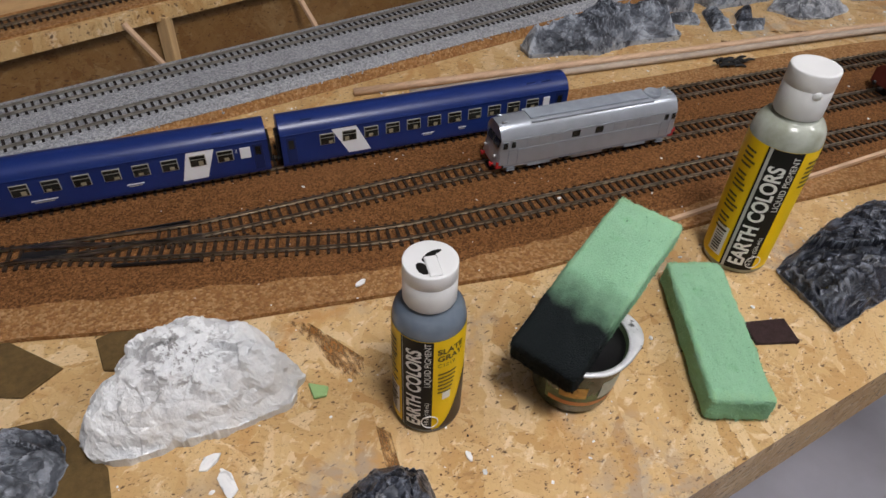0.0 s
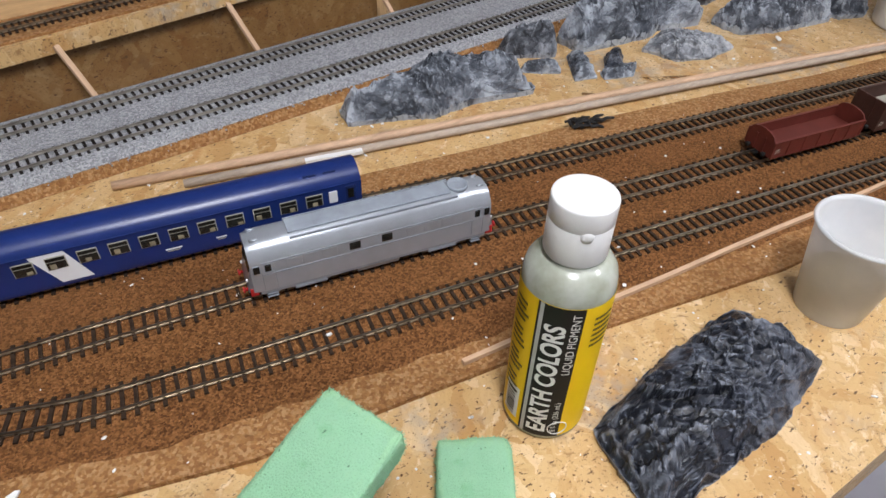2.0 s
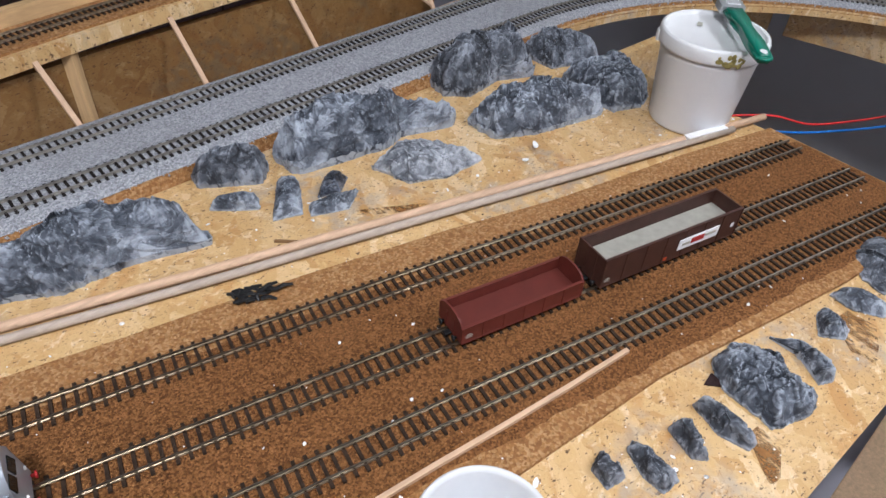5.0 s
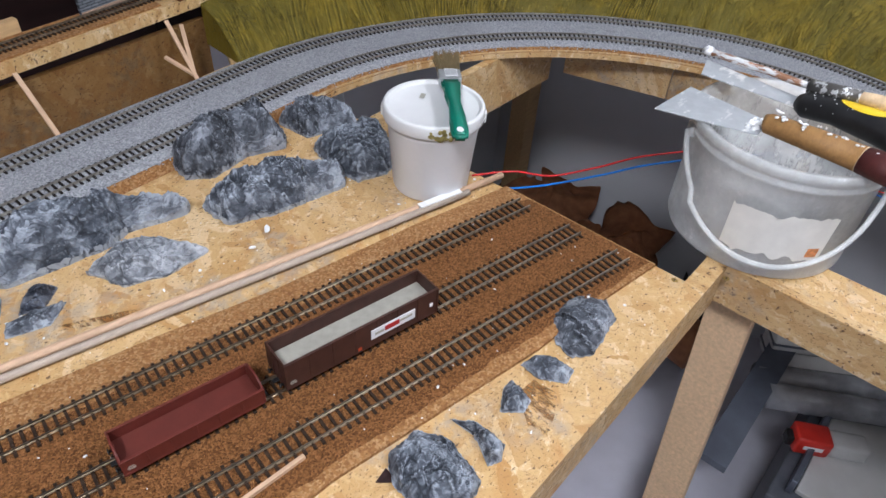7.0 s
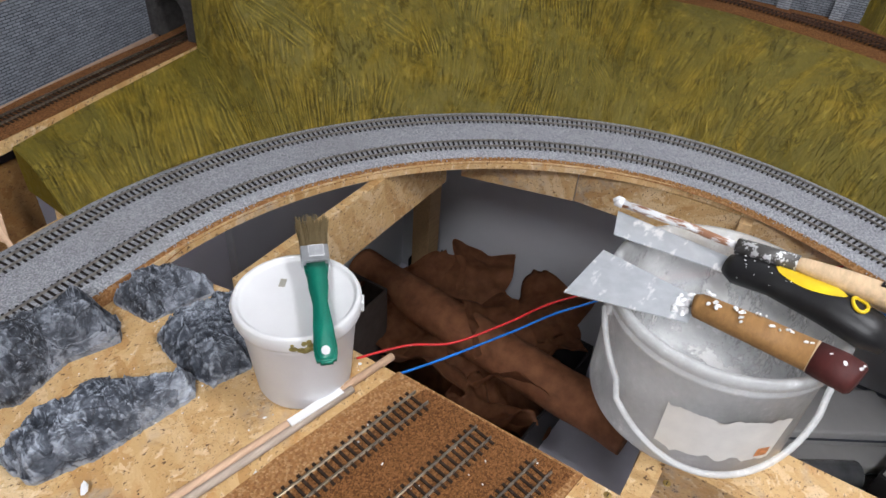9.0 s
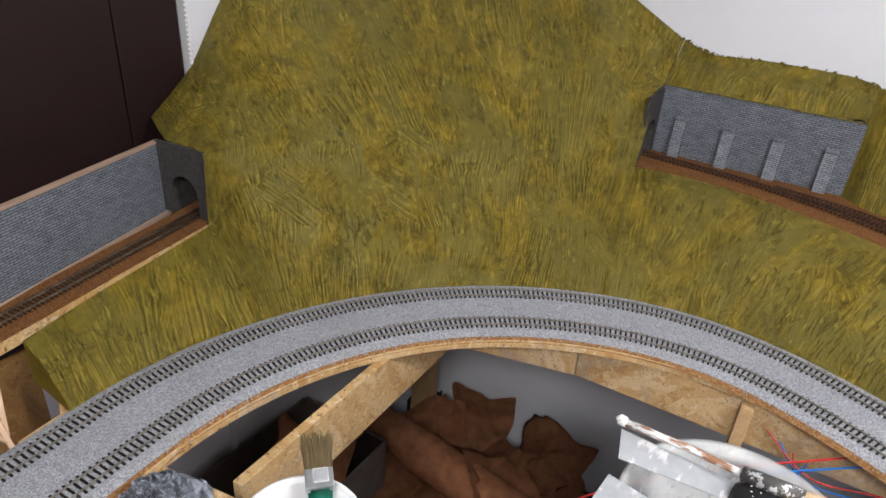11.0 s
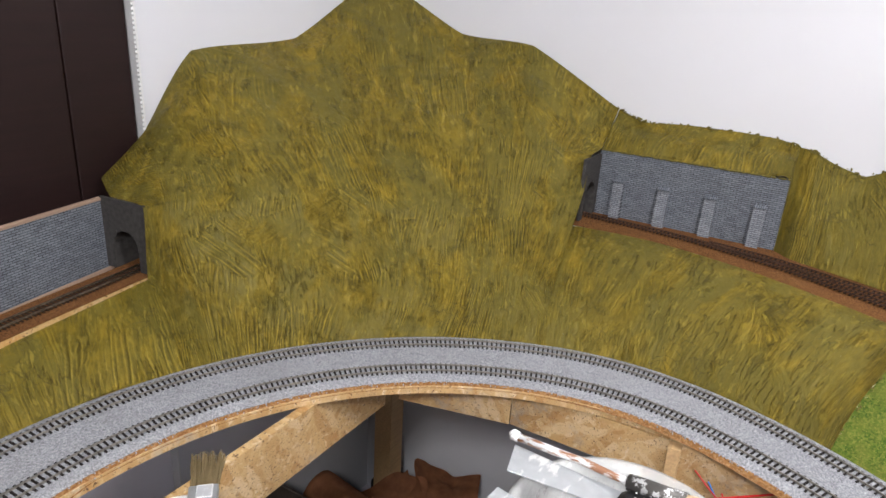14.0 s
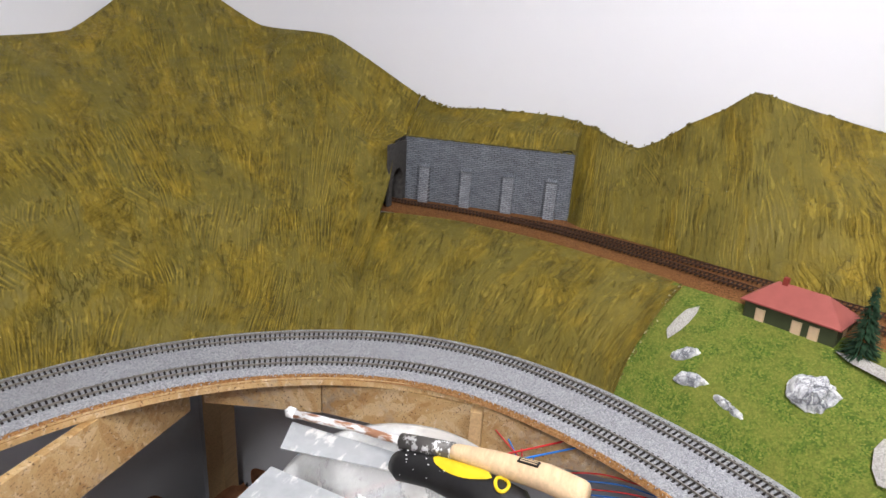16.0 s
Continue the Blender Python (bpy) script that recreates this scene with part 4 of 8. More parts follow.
tagged(part("pale_crumbs", pale_bits, plain("dried_glue", (0.44, 0.40, 0.24), 0.6, 0, 0.3, 300), hill), "", "", "", "stuff")

lawn_cols = []
for deg, tx, ty in ((-14.8, 2.203, -0.098), (-17.0, 2.193, -0.120), (-24, 2.165, -0.18), (-34, 2.11, -0.29), (-46, 2.04, -0.43), (-60, 1.90, -0.66)):
    b, t = Vector(on_arc(deg, 0.711)), Vector((tx, ty, 0.138))
    col = []
    for f, g in ((0, 0), (0.12, 0.2), (0.3, 0.42), (0.55, 0.68), (0.8, 0.88), (1, 1)):
        q = b.lerp(t, f)
        q.z = b.z + (t.z - b.z) * g
        col.append(q)
    lawn_cols.append(col)
tagged(part("lawn", sheet(lawn_cols, 90, 50, 0.0018), LAWN, smooth=True), "bright green flocked lawn on a bank", "lawn", "", "structure")

bed_r = nb()
near_edge = spline([(2.350, 0.62, 0.14), (2.355, 0.496, 0.14), (2.362, 0.34, 0.14), (2.325, 0.17, 0.14), (2.265, 0.02, 0.14), (2.195, -0.115, 0.138), (2.11, -0.29, 0.138), (1.9, -0.66, 0.138)], 60)
far_edge = spline([(2.48, 0.62, 0.14), (2.48, 0.49, 0.14), (2.48, 0.33, 0.14), (2.48, 0.12, 0.14), (2.41, 0.0, 0.14), (2.33, -0.16, 0.14), (2.22, -0.40, 0.14), (2.03, -0.78, 0.14)], 60)
rows = [[a - Vector((0, 0, 0.001)), a.lerp(b, 0.33) + Vector((0, 0, 0.0035)), a.lerp(b, 0.66) + Vector((0, 0, 0.0035)), b] for a, b in zip(near_edge, far_edge)]
grid_mesh(bed_r, rows)
tagged(part("tunnel_bed", bed_r, EARTH, smooth=True), "rust-brown bed of the line past the retaining wall", "ballast", "", "structure")
track("rusty track leaving the tunnel past the stone wall", RIGHT_A, -0.0005, RUST)
track("rusty siding branching beside the stone wall", RIGHT_B, -0.0003, RUST)

# ---- boards under the curve ----
def board(name, a, b, z0, z1, thick, mat, label):
    a, b = Vector((*a, 0)), Vector((*b, 0))
    m = Matrix.Translation((*a.xy, 0)) @ Matrix.Rotation(math.atan2(b.y - a.y, b.x - a.x), 4, "Z")
    return tagged(part(name, box(nb(), (0, -thick / 2, z0), ((b - a).length, thick / 2, z1), 0.001), mat, at=m), label, "board", "", "structure")


board("cross_board", (1.386, 0.626), (1.86, 0.636), -0.10, -0.002, 0.014, OSB_EDGE, "upright chipboard joist crossing to the curve")
board("rim_board", (1.862, 0.60), (1.912, 0.412), -0.075, -0.003, 0.012, OSB_EDGE, "upright chipboard joist below the curved deck")
board("rim_board", (1.914, 0.41), (1.938, -0.35), -0.075, -0.003, 0.012, OSB_SIDE, "upright chipboard joist below the curved deck")
board("batten", (1.900, 0.152), (1.924, 0.154), -0.115, -0.003, 0.018, PINE, "short pale batten below the deck")
room_piece("post_wood", (2.40, 1.00, FLOOR), (2.46, 1.06, 0.0), PINE, "square wooden post in the room corner")
leg = box(nb(), (1.493, 0.082, FLOOR), (1.515, 0.140, -0.0135), 0.002)
bmesh.ops.transform(leg, matrix=Matrix(((1, 0, 0, 0), (0, 1, 0.07, 0), (0, 0, 1, 0), (0, 0, 0, 1))), verts=leg.verts)
tagged(part("leg_wood", leg, PINE_UP), "flat pine leg under the wing", "leg", "", "structure")


# ---- things: shared builders ----
def oval(l, w, turn, seed, n=14):
    """An uneven oval outline."""
    rnd = random.Random(seed)
    c, s = math.cos(radians(turn)), math.sin(radians(turn))
    out = []
    for k in range(n):
        a = 2 * math.pi * k / n
        f = rnd.uniform(0.82, 1.1)
        x, y = 0.5 * l * f * math.cos(a), 0.5 * w * f * math.sin(a)
        out.append((x * c - y * s, x * s + y * c))
    return out


def reach(outline, a):
    """How far the outline lies from its middle in one direction."""
    d = Vector((math.cos(a), math.sin(a)))
    best = 0.0
    for p, q in zip(outline, outline[1:] + outline[:1]):
        p, e = Vector(p), Vector(q) - Vector(p)
        det = d.x * -e.y + e.x * d.y
        if abs(det) < 1e-12:
            continue
        r = (p.x * -e.y + e.x * p.y) / det
        u = (d.x * p.y - d.y * p.x) / det
        if r > 0 and -1e-6 <= u <= 1 + 1e-6:
            best = max(best, r)
    return best


def rock(name, label, at, outline, h, seed, mat, rough=1.0, rings=24, seg=70, category="rock", group="rock castings", z=0.0, smooth=False):
    """A flat-footed casting: steep broken rim, and a top split into tilted shards at three sizes."""
    rnd = np.random.default_rng(seed)
    rings, seg = int(rings * 1.7), int(seg * 1.7)
    off = Vector((seed * 1.7, seed * 0.9, seed * 0.3))
    ang = [2 * math.pi * k / seg for k in range(seg)]
    rad = np.array([reach(outline, a) for a in ang])
    rad = np.maximum(rad, 0.25 * rad.mean())
    rad *= 1 + np.array([0.05 * noise.noise(Vector((math.cos(a) * 5, math.sin(a) * 5, 0)) + off) + 0.035 * noise.noise(Vector((math.cos(a) * 16, math.sin(a) * 16, 0)) + off) for a in ang])
    f = np.arange(1, rings + 1) / rings
    X = np.outer(f, rad * np.cos(ang))
    Y = np.outer(f, rad * np.sin(ang))
    jit = 0.25 * rad.mean() / rings
    inner = (f < 1.0)[:, None]
    X, Y = X + inner * rnd.normal(0, jit, X.shape), Y + inner * rnd.normal(0, jit, Y.shape)
    size = float(rad.max())
    turn = rnd.uniform(0, math.pi)
    U, V = X * math.cos(turn) + Y * math.sin(turn), -X * math.sin(turn) + Y * math.cos(turn)
    Z = np.zeros_like(X)
    for step, amp, stretch in ((0.034, 0.0052, 1.5), (0.015, 0.0034, 1.6), (0.0075, 0.0017, 1.4)):
        n = int(min(620, max(10, (2.4 * size / step) ** 2 / stretch)))
        su, sv = rnd.uniform(-1.15 * size, 1.15 * size, n), rnd.uniform(-1.15 * size, 1.15 * size, n)
        tilt = rnd.normal(0, 0.55, (n, 2))
        lift = rnd.uniform(-1, 1, n)
        d = ((U[..., None] - su) / stretch) ** 2 + (V[..., None] - sv) ** 2
        k = d.argmin(axis=-1)
        Z += amp * (0.55 * lift[k] + tilt[k, 0] * (U - su[k]) / (step * stretch) + tilt[k, 1] * (V - sv[k]) / step)
    low = np.array([[noise.noise(Vector((X[i, j] * 28, Y[i, j] * 28, 0)) + off) for j in range(seg)] for i in range(rings)])
    fine = np.array([[noise.noise(Vector((X[i, j] * 230, Y[i, j] * 230, 4)) + off) for j in range(seg)] for i in range(rings)])
    fold = np.zeros_like(X)
    for i in range(rings):
        for j in range(seg):
            w = 0.35 * noise.noise(Vector((X[i, j] * 40, Y[i, j] * 40, 9)) + off)
            p = Vector((U[i, j] * 42 + w, V[i, j] * 62 - w, 2.0)) + off
            fold[i, j] = 0.5 - abs(noise.noise(p)) * 1.6 + 0.45 * (0.5 - abs(noise.noise(p * 2.3)) * 1.6)
    near = np.full(X.shape, 1e9)
    for p, q in zip(outline, outline[1:] + outline[:1]):
        ex, ey = q[0] - p[0], q[1] - p[1]
        u = np.clip(((X - p[0]) * ex + (Y - p[1]) * ey) / (ex * ex + ey * ey + 1e-12), 0, 1)
        near = np.minimum(near, np.hypot(X - p[0] - u * ex, Y - p[1] - u * ey))
    inset = np.clip(near / min(0.030, max(0.006, 0.8 * float(near.max()))), 0, 1)
    body = 1 - (1 - inset) ** 2.1
    rim = np.minimum(1, (1.03 - f)[:, None] * 6)
    Z = h * (0.10 + body * (0.84 + 0.20 * low)) + rough * min(1.0, h / 0.022) * rim * (Z + 0.0026 * fold + 0.0004 * fine)
    Z = np.clip(Z, 0.05 * h, 1.3 * h)
    for i in range(rings - 1):
        for j in range(seg):
            p = Vector((X[i, j], Y[i, j], Z[i, j])) + off
            X[i, j] += 0.0020 * noise.noise(p * 95) + 0.0008 * noise.noise(p * 260)
            Y[i, j] += 0.0020 * noise.noise(p * 95 + Vector((9, 0, 0))) + 0.0008 * noise.noise(p * 260 + Vector((9, 0, 0)))
    bm = nb()
    prev = None
    for i in range(rings):
        ring = [bm.verts.new((X[i, j], Y[i, j], Z[i, j])) for j in range(seg)]
        if prev is None:
            c = bm.verts.new((0, 0, float(Z[0].mean())))
            for j in range(seg):
                bm.faces.new((c, ring[j], ring[(j + 1) % seg]))
        else:
            for j in range(seg):
                bm.faces.new((prev[j], ring[j], ring[(j + 1) % seg], prev[(j + 1) % seg]))
        prev = ring
    foot = [bm.verts.new((v.co.x * 0.985, v.co.y * 0.985, 0.0)) for v in prev]
    for j in range(seg):
        bm.faces.new((prev[j], foot[j], foot[(j + 1) % seg], prev[(j + 1) % seg]))
    bm.faces.new(foot[::-1])
    ob = part(name, bm, mat, None, "", smooth, pose(at[0], at[1], z))
    return tagged(ob, label, category, group)


def text_part(body, size, mat, parent, place, name="lettering", align="LEFT", bold=0.0, label=""):
    """Writing as a mesh; place() puts each flat point (x, y) on its surface."""
    cu = bpy.data.curves.new(name, "FONT")
    cu.body, cu.size, cu.align_x, cu.offset, cu.extrude = body, size, align, bold * size, 0.0
    ob = bpy.data.objects.new(name, cu)
    scene.collection.objects.link(ob)
    me = bpy.data.meshes.new_from_object(ob.evaluated_get(bpy.context.evaluated_depsgraph_get()))
    bpy.data.objects.remove(ob)
    bm = nb()
    bm.from_mesh(me)
    bpy.data.meshes.remove(me)
    es = [e for e in bm.edges if e.calc_length() > size * 0.25]
    if es:
        bmesh.ops.subdivide_edges(bm, edges=es, cuts=3)
    bmesh.ops.triangulate(bm, faces=bm.faces)
    for v in bm.verts:
        v.co = place(v.co.x, v.co.y)
    return part(name, bm, mat, parent, label)


def patch(bm, place, x0, x1, y0, y1, nx=8, ny=2):
    """A thin piece of label laid on a curved side."""
    grid_mesh(bm, [[place(x0 + (x1 - x0) * i / nx, y0 + (y1 - y0) * j / ny) for i in range(nx + 1)] for j in range(ny + 1)])
    return bm


BLUE = plain("coach_blue_paint", (0.009, 0.025, 0.135), 0.34, 0, 0.1, 40, 0, 0.5)
BLUE_DARK = plain("coach_end_blue", (0.008, 0.018, 0.085), 0.45, 0, 0.15, 40)
SILVER = plain("silver_paint", (0.40, 0.435, 0.485), 0.30, 0.5, 0.08, 50, 0, 0.5)
SILVER_DARK = plain("dull_silver", (0.28, 0.315, 0.365), 0.45, 0.1, 0.18, 60)
GLASS_DARK = plain("dark_window", (0.02, 0.02, 0.018), 0.12, 0, 0.5, 40, 0, 0.6)
SEATS = plain("seat_tan", (0.30, 0.26, 0.17), 0.7, 0, 0.3, 60)
FRAME_GREY = plain("window_frame_grey", (0.40, 0.39, 0.33), 0.4, 0.1, 0.1)
WHITE_PAINT = plain("white_marking", (0.78, 0.79, 0.81), 0.45, 0, 0.03)
RED_PAINT = plain("buffer_red", (0.40, 0.02, 0.02), 0.45, 0, 0.15)
OXIDE = plain("oxide_red_paint", (0.115, 0.021, 0.014), 0.5, 0, 0.18, 70)
OXIDE_IN = plain("oxide_red_inside", (0.10, 0.019, 0.013), 0.6, 0, 0.12, 70)
UMBER = plain("dark_brown_paint", (0.052, 0.020, 0.014), 0.5, 0, 0.2, 70)
GREY_LOAD = plain("grey_load", (0.30, 0.29, 0.25), 0.8, 0, 0.12, 90)
WHEEL = plain("dark_wheel", (0.03, 0.028, 0.026), 0.45, 0.5, 0.3)


def wheelset(name, parent, x, r=0.0055, gauge=0.0165):
    bm = nb()
    for s in (-1, 1):
        lathe(bm, [(0.0008, 0), (r * 1.12, 0), (r * 1.12, 0.0006), (r, 0.0008), (r, 0.0028), (0.0008, 0.0028)], 20, Matrix.Translation((x, s * (gauge / 2 - 0.0008), r)) @ Matrix.Rotation(math.pi / 2 * s, 4, "X"))
    tube(bm, [(x, -gauge / 2, r), (x, gauge / 2, r)], 0.001, 8)
    return part(name, bm, WHEEL, parent, "", True)


def buffers(parent, x, z, mat, side):
    for s in (-1, 1):
        bm = nb()
        m = Matrix.Translation((x, s * 0.0098, z)) @ Matrix.Rotation(math.pi / 2 * side, 4, "Y")
        lathe(bm, [(0.0012, 0), (0.0012, 0.003), (0.0024, 0.0032), (0.0026, 0.0042), (0.0, 0.0046)], 14, m)
        part("buffer", bm, mat, parent, "", True)


def bogie(parent, x, mat, span=0.014):
    b = nb()
    for s in (-1, 1):
        extrude_profile(b, [(s * 0.0122, 0.0045), (s * 0.0122, 0.0082), (s * 0.0138, 0.0082), (s * 0.0138, 0.0045)], x - span * 0.95, x + span * 0.95)
        for k in (-1, 1):
            box(b, (x + k * span * 0.62 - 0.003, min(s * 0.0136, s * 0.0152), 0.003), (x + k * span * 0.62 + 0.003, max(s * 0.0136, s * 0.0152), 0.0078), 0.0006)
        for k in (-0.25, 0.25):
            tube(b, [(x + k * span, s * 0.0145, 0.0038), (x + k * span, s * 0.0145, 0.0085)], 0.0012, 8)
    bg = part("bogie", b, mat, parent)
    for k in (-1, 1):
        wheelset("wheelset", bg, x + k * span * 0.62)
    return bg


# ---- rolling stock ----
def coach(label, at, windows, stripe, lean, boxes, toilets=()):
    """A long passenger coach: body, roof, framed windows, bogies. x runs along it, the rail head is z = 0."""
    c = thing("passenger_coach", label, "model coach", at, "blue coaches")
    L, W = 0.1432, 0.0162
    arcs = [(W * math.cos(a) * (1.0 if abs(math.cos(a)) > 0.9 else 0.985), 0.0335 + 0.0128 * math.sin(a)) for a in [radians(8 + 164 * k / 18) for k in range(19)]]
    body = [(-W * 0.97, 0.0032), (-W, 0.006), (-W, 0.0352), (W, 0.0352), (W, 0.006), (W * 0.97, 0.0032)]
    bm = extrude_profile(nb(), body, -L, L)
    part("body", bm, BLUE, c)
    roof = extrude_profile(nb(), [(-W, 0.0350)] + arcs[::-1] + [(W, 0.0350)], -L, L)
    bmesh.ops.bevel(roof, geom=[e for e in roof.edges if abs(e.verts[0].co.x - e.verts[1].co.x) < 1e-6 and e.verts[0].co.z > 0.036 and e.verts[1].co.z > 0.036], offset=0.0018, segments=3, affect="EDGES")
    rf = part("roof", roof, BLUE, c, "", True)
    for vx in (0.12, 0.104, -0.118):
        part("roof_vent", box(nb(), (vx - 0.005, -0.0095, 0.0432), (vx + 0.005, -0.0065, 0.0448), 0.0004), BLUE_DARK, rf)
    gut = nb()
    for s in (-1, 1):
        box(gut, (-L, s * W - 0.0004, 0.0347), (L, s * W + 0.0004, 0.0356))
    part("gutter", gut, BLUE, c)
    for s in (-1, 1):
        for wx in windows:
            y = s * (W + 0.0001)
            f = nb()
            w, h, z0 = 0.0068, 0.0057, 0.0254
            box(f, (wx - w, y - 0.0003, z0 - h), (wx + w, y + 0.0004, z0 + h), 0.0005)
            fr = part("window", f, FRAME_GREY, c)
            g = nb()
            for lo, hi in ((-h * 0.86, h * 0.22), (h * 0.38, h * 0.86)):
                box(g, (wx - w * 0.9, y + s * 0.0004 - 0.0002, z0 + lo), (wx + w * 0.9, y + s * 0.0004 + 0.0002, z0 + hi))
            part("pane", g, GLASS_DARK, fr)
            se = nb()
            k = random.uniform(-0.5, 0.5) * w
            box(se, (wx + k - 0.0018, y + s * 0.0006 - 0.00015, z0 - h * 0.8), (wx + k + 0.0022, y + s * 0.0006 + 0.00012, z0 - h * random.uniform(0.05, 0.4)), 0.0003)
            part("seat", se, SEATS, fr)
        for tx, tw, th in toilets:
            part("blank_window", box(nb(), (tx - tw, s * (W + 0.0003) - 0.0004, 0.0254 - th), (tx + tw, s * (W + 0.0003) + 0.0004, 0.0254 + th), 0.0004), WHITE_PAINT, c, "white painted lavatory window")
        sl, dx = stripe, lean * 0.5
        y = s * (W + 0.00016)
        st = nb()
        o = [(sl - 0.0115 - dx * 0.65, 0.0070), (sl + 0.0095 - dx * 0.65, 0.0070), (sl + 0.0115 + dx * 0.6, 0.0350), (sl - 0.0115 + dx * 0.6, 0.0350)]
        vs = [st.verts.new((px, y, pz)) for px, pz in o]
        st.faces.new(vs)
        part("white_stripe", st, WHITE_PAINT, c, "slanted white stripe")
        for ex in (-1, 1):
            d = nb()
            box(d, (ex * 0.1342 - 0.0042, s * W - 0.0003, 0.0065), (ex * 0.1342 + 0.0042, s * W + 0.0003, 0.0325), 0.0003)
            dr = part("door", d, BLUE_DARK, c)
            part("pane", box(nb(), (ex * 0.1342 - 0.0025, s * (W + 0.0003) - 0.0002, 0.021), (ex * 0.1342 + 0.0025, s * (W + 0.0003) + 0.0002, 0.030), 0.0003), GLASS_DARK, dr)
        for bx, bw in boxes:
            part("stencil", box(nb(), (bx - bw, s * (W + 0.0001) - 0.0001, 0.0125), (bx + bw, s * (W + 0.0001) + 0.0001, 0.0136)), WHITE_PAINT, c, "small white lettering")
            part("stencil", box(nb(), (bx - bw * 0.8, s * (W + 0.0001) - 0.0001, 0.0108), (bx + bw * 0.7, s * (W + 0.0001) + 0.0001, 0.0116)), FRAME_GREY, c)
    part("underframe", box(nb(), (-0.055, -0.011, 0.0015), (0.055, 0.011, 0.0055), 0.001), BLACK_PLASTIC, c)
    for ex in (-1, 1):
        bogie(c, ex * 0.105, BLACK_PLASTIC)
        part("gangway", box(nb(), (min(ex * L, ex * (L + 0.003)), -0.0065, 0.006), (max(ex * L, ex * (L + 0.003)), 0.0065, 0.032), 0.0006), BLACK_PLASTIC, c)
        buffers(c, ex * L, 0.0095, BLACK_PLASTIC, ex)
    return c


def on_line(pts, x):
    """The place and heading on a track above a plan x."""
    for a, b in zip(pts, pts[1:]):
        if a.x <= x <= b.x:
            p = a.lerp(b, (x - a.x) / (b.x - a.x))
            return p.x, p.y, math.degrees(math.atan2(b.y - a.y, b.x - a.x))
    return pts[-1].x, pts[-1].y, 0


HEAD = 0.0092
win2 = [-0.1018 + 0.0206 * k for k in range(11)]
x, y, a = on_line(TRACK1, 0.3678)
c2 = coach("royal blue model passenger coach with a slanted white stripe", pose(x, y, HEAD, 0, 0, a), win2, -0.0790, -0.024, ((-0.005, 0.006), (0.03, 0.004)), ((0.1195, 0.0035, 0.0055),))
win1 = [-0.1000 + 0.0229 * k for k in range(10)]
x, y, a = on_line(TRACK1, 0.0743)
c1 = coach("royal blue model passenger coach coupled behind another", pose(x, y, HEAD, 0, 0, a), win1, 0.0830, 0.012, ((0.03, 0.007), (-0.04, 0.01)), ((0.1232, 0.0045, 0.0055),))
text_part("2", 0.005, WHITE_PAINT, c1, lambda u, v: Vector((0.1145 + u, -0.01645, 0.0268 + v)), name="class_number", label="small white figure two")


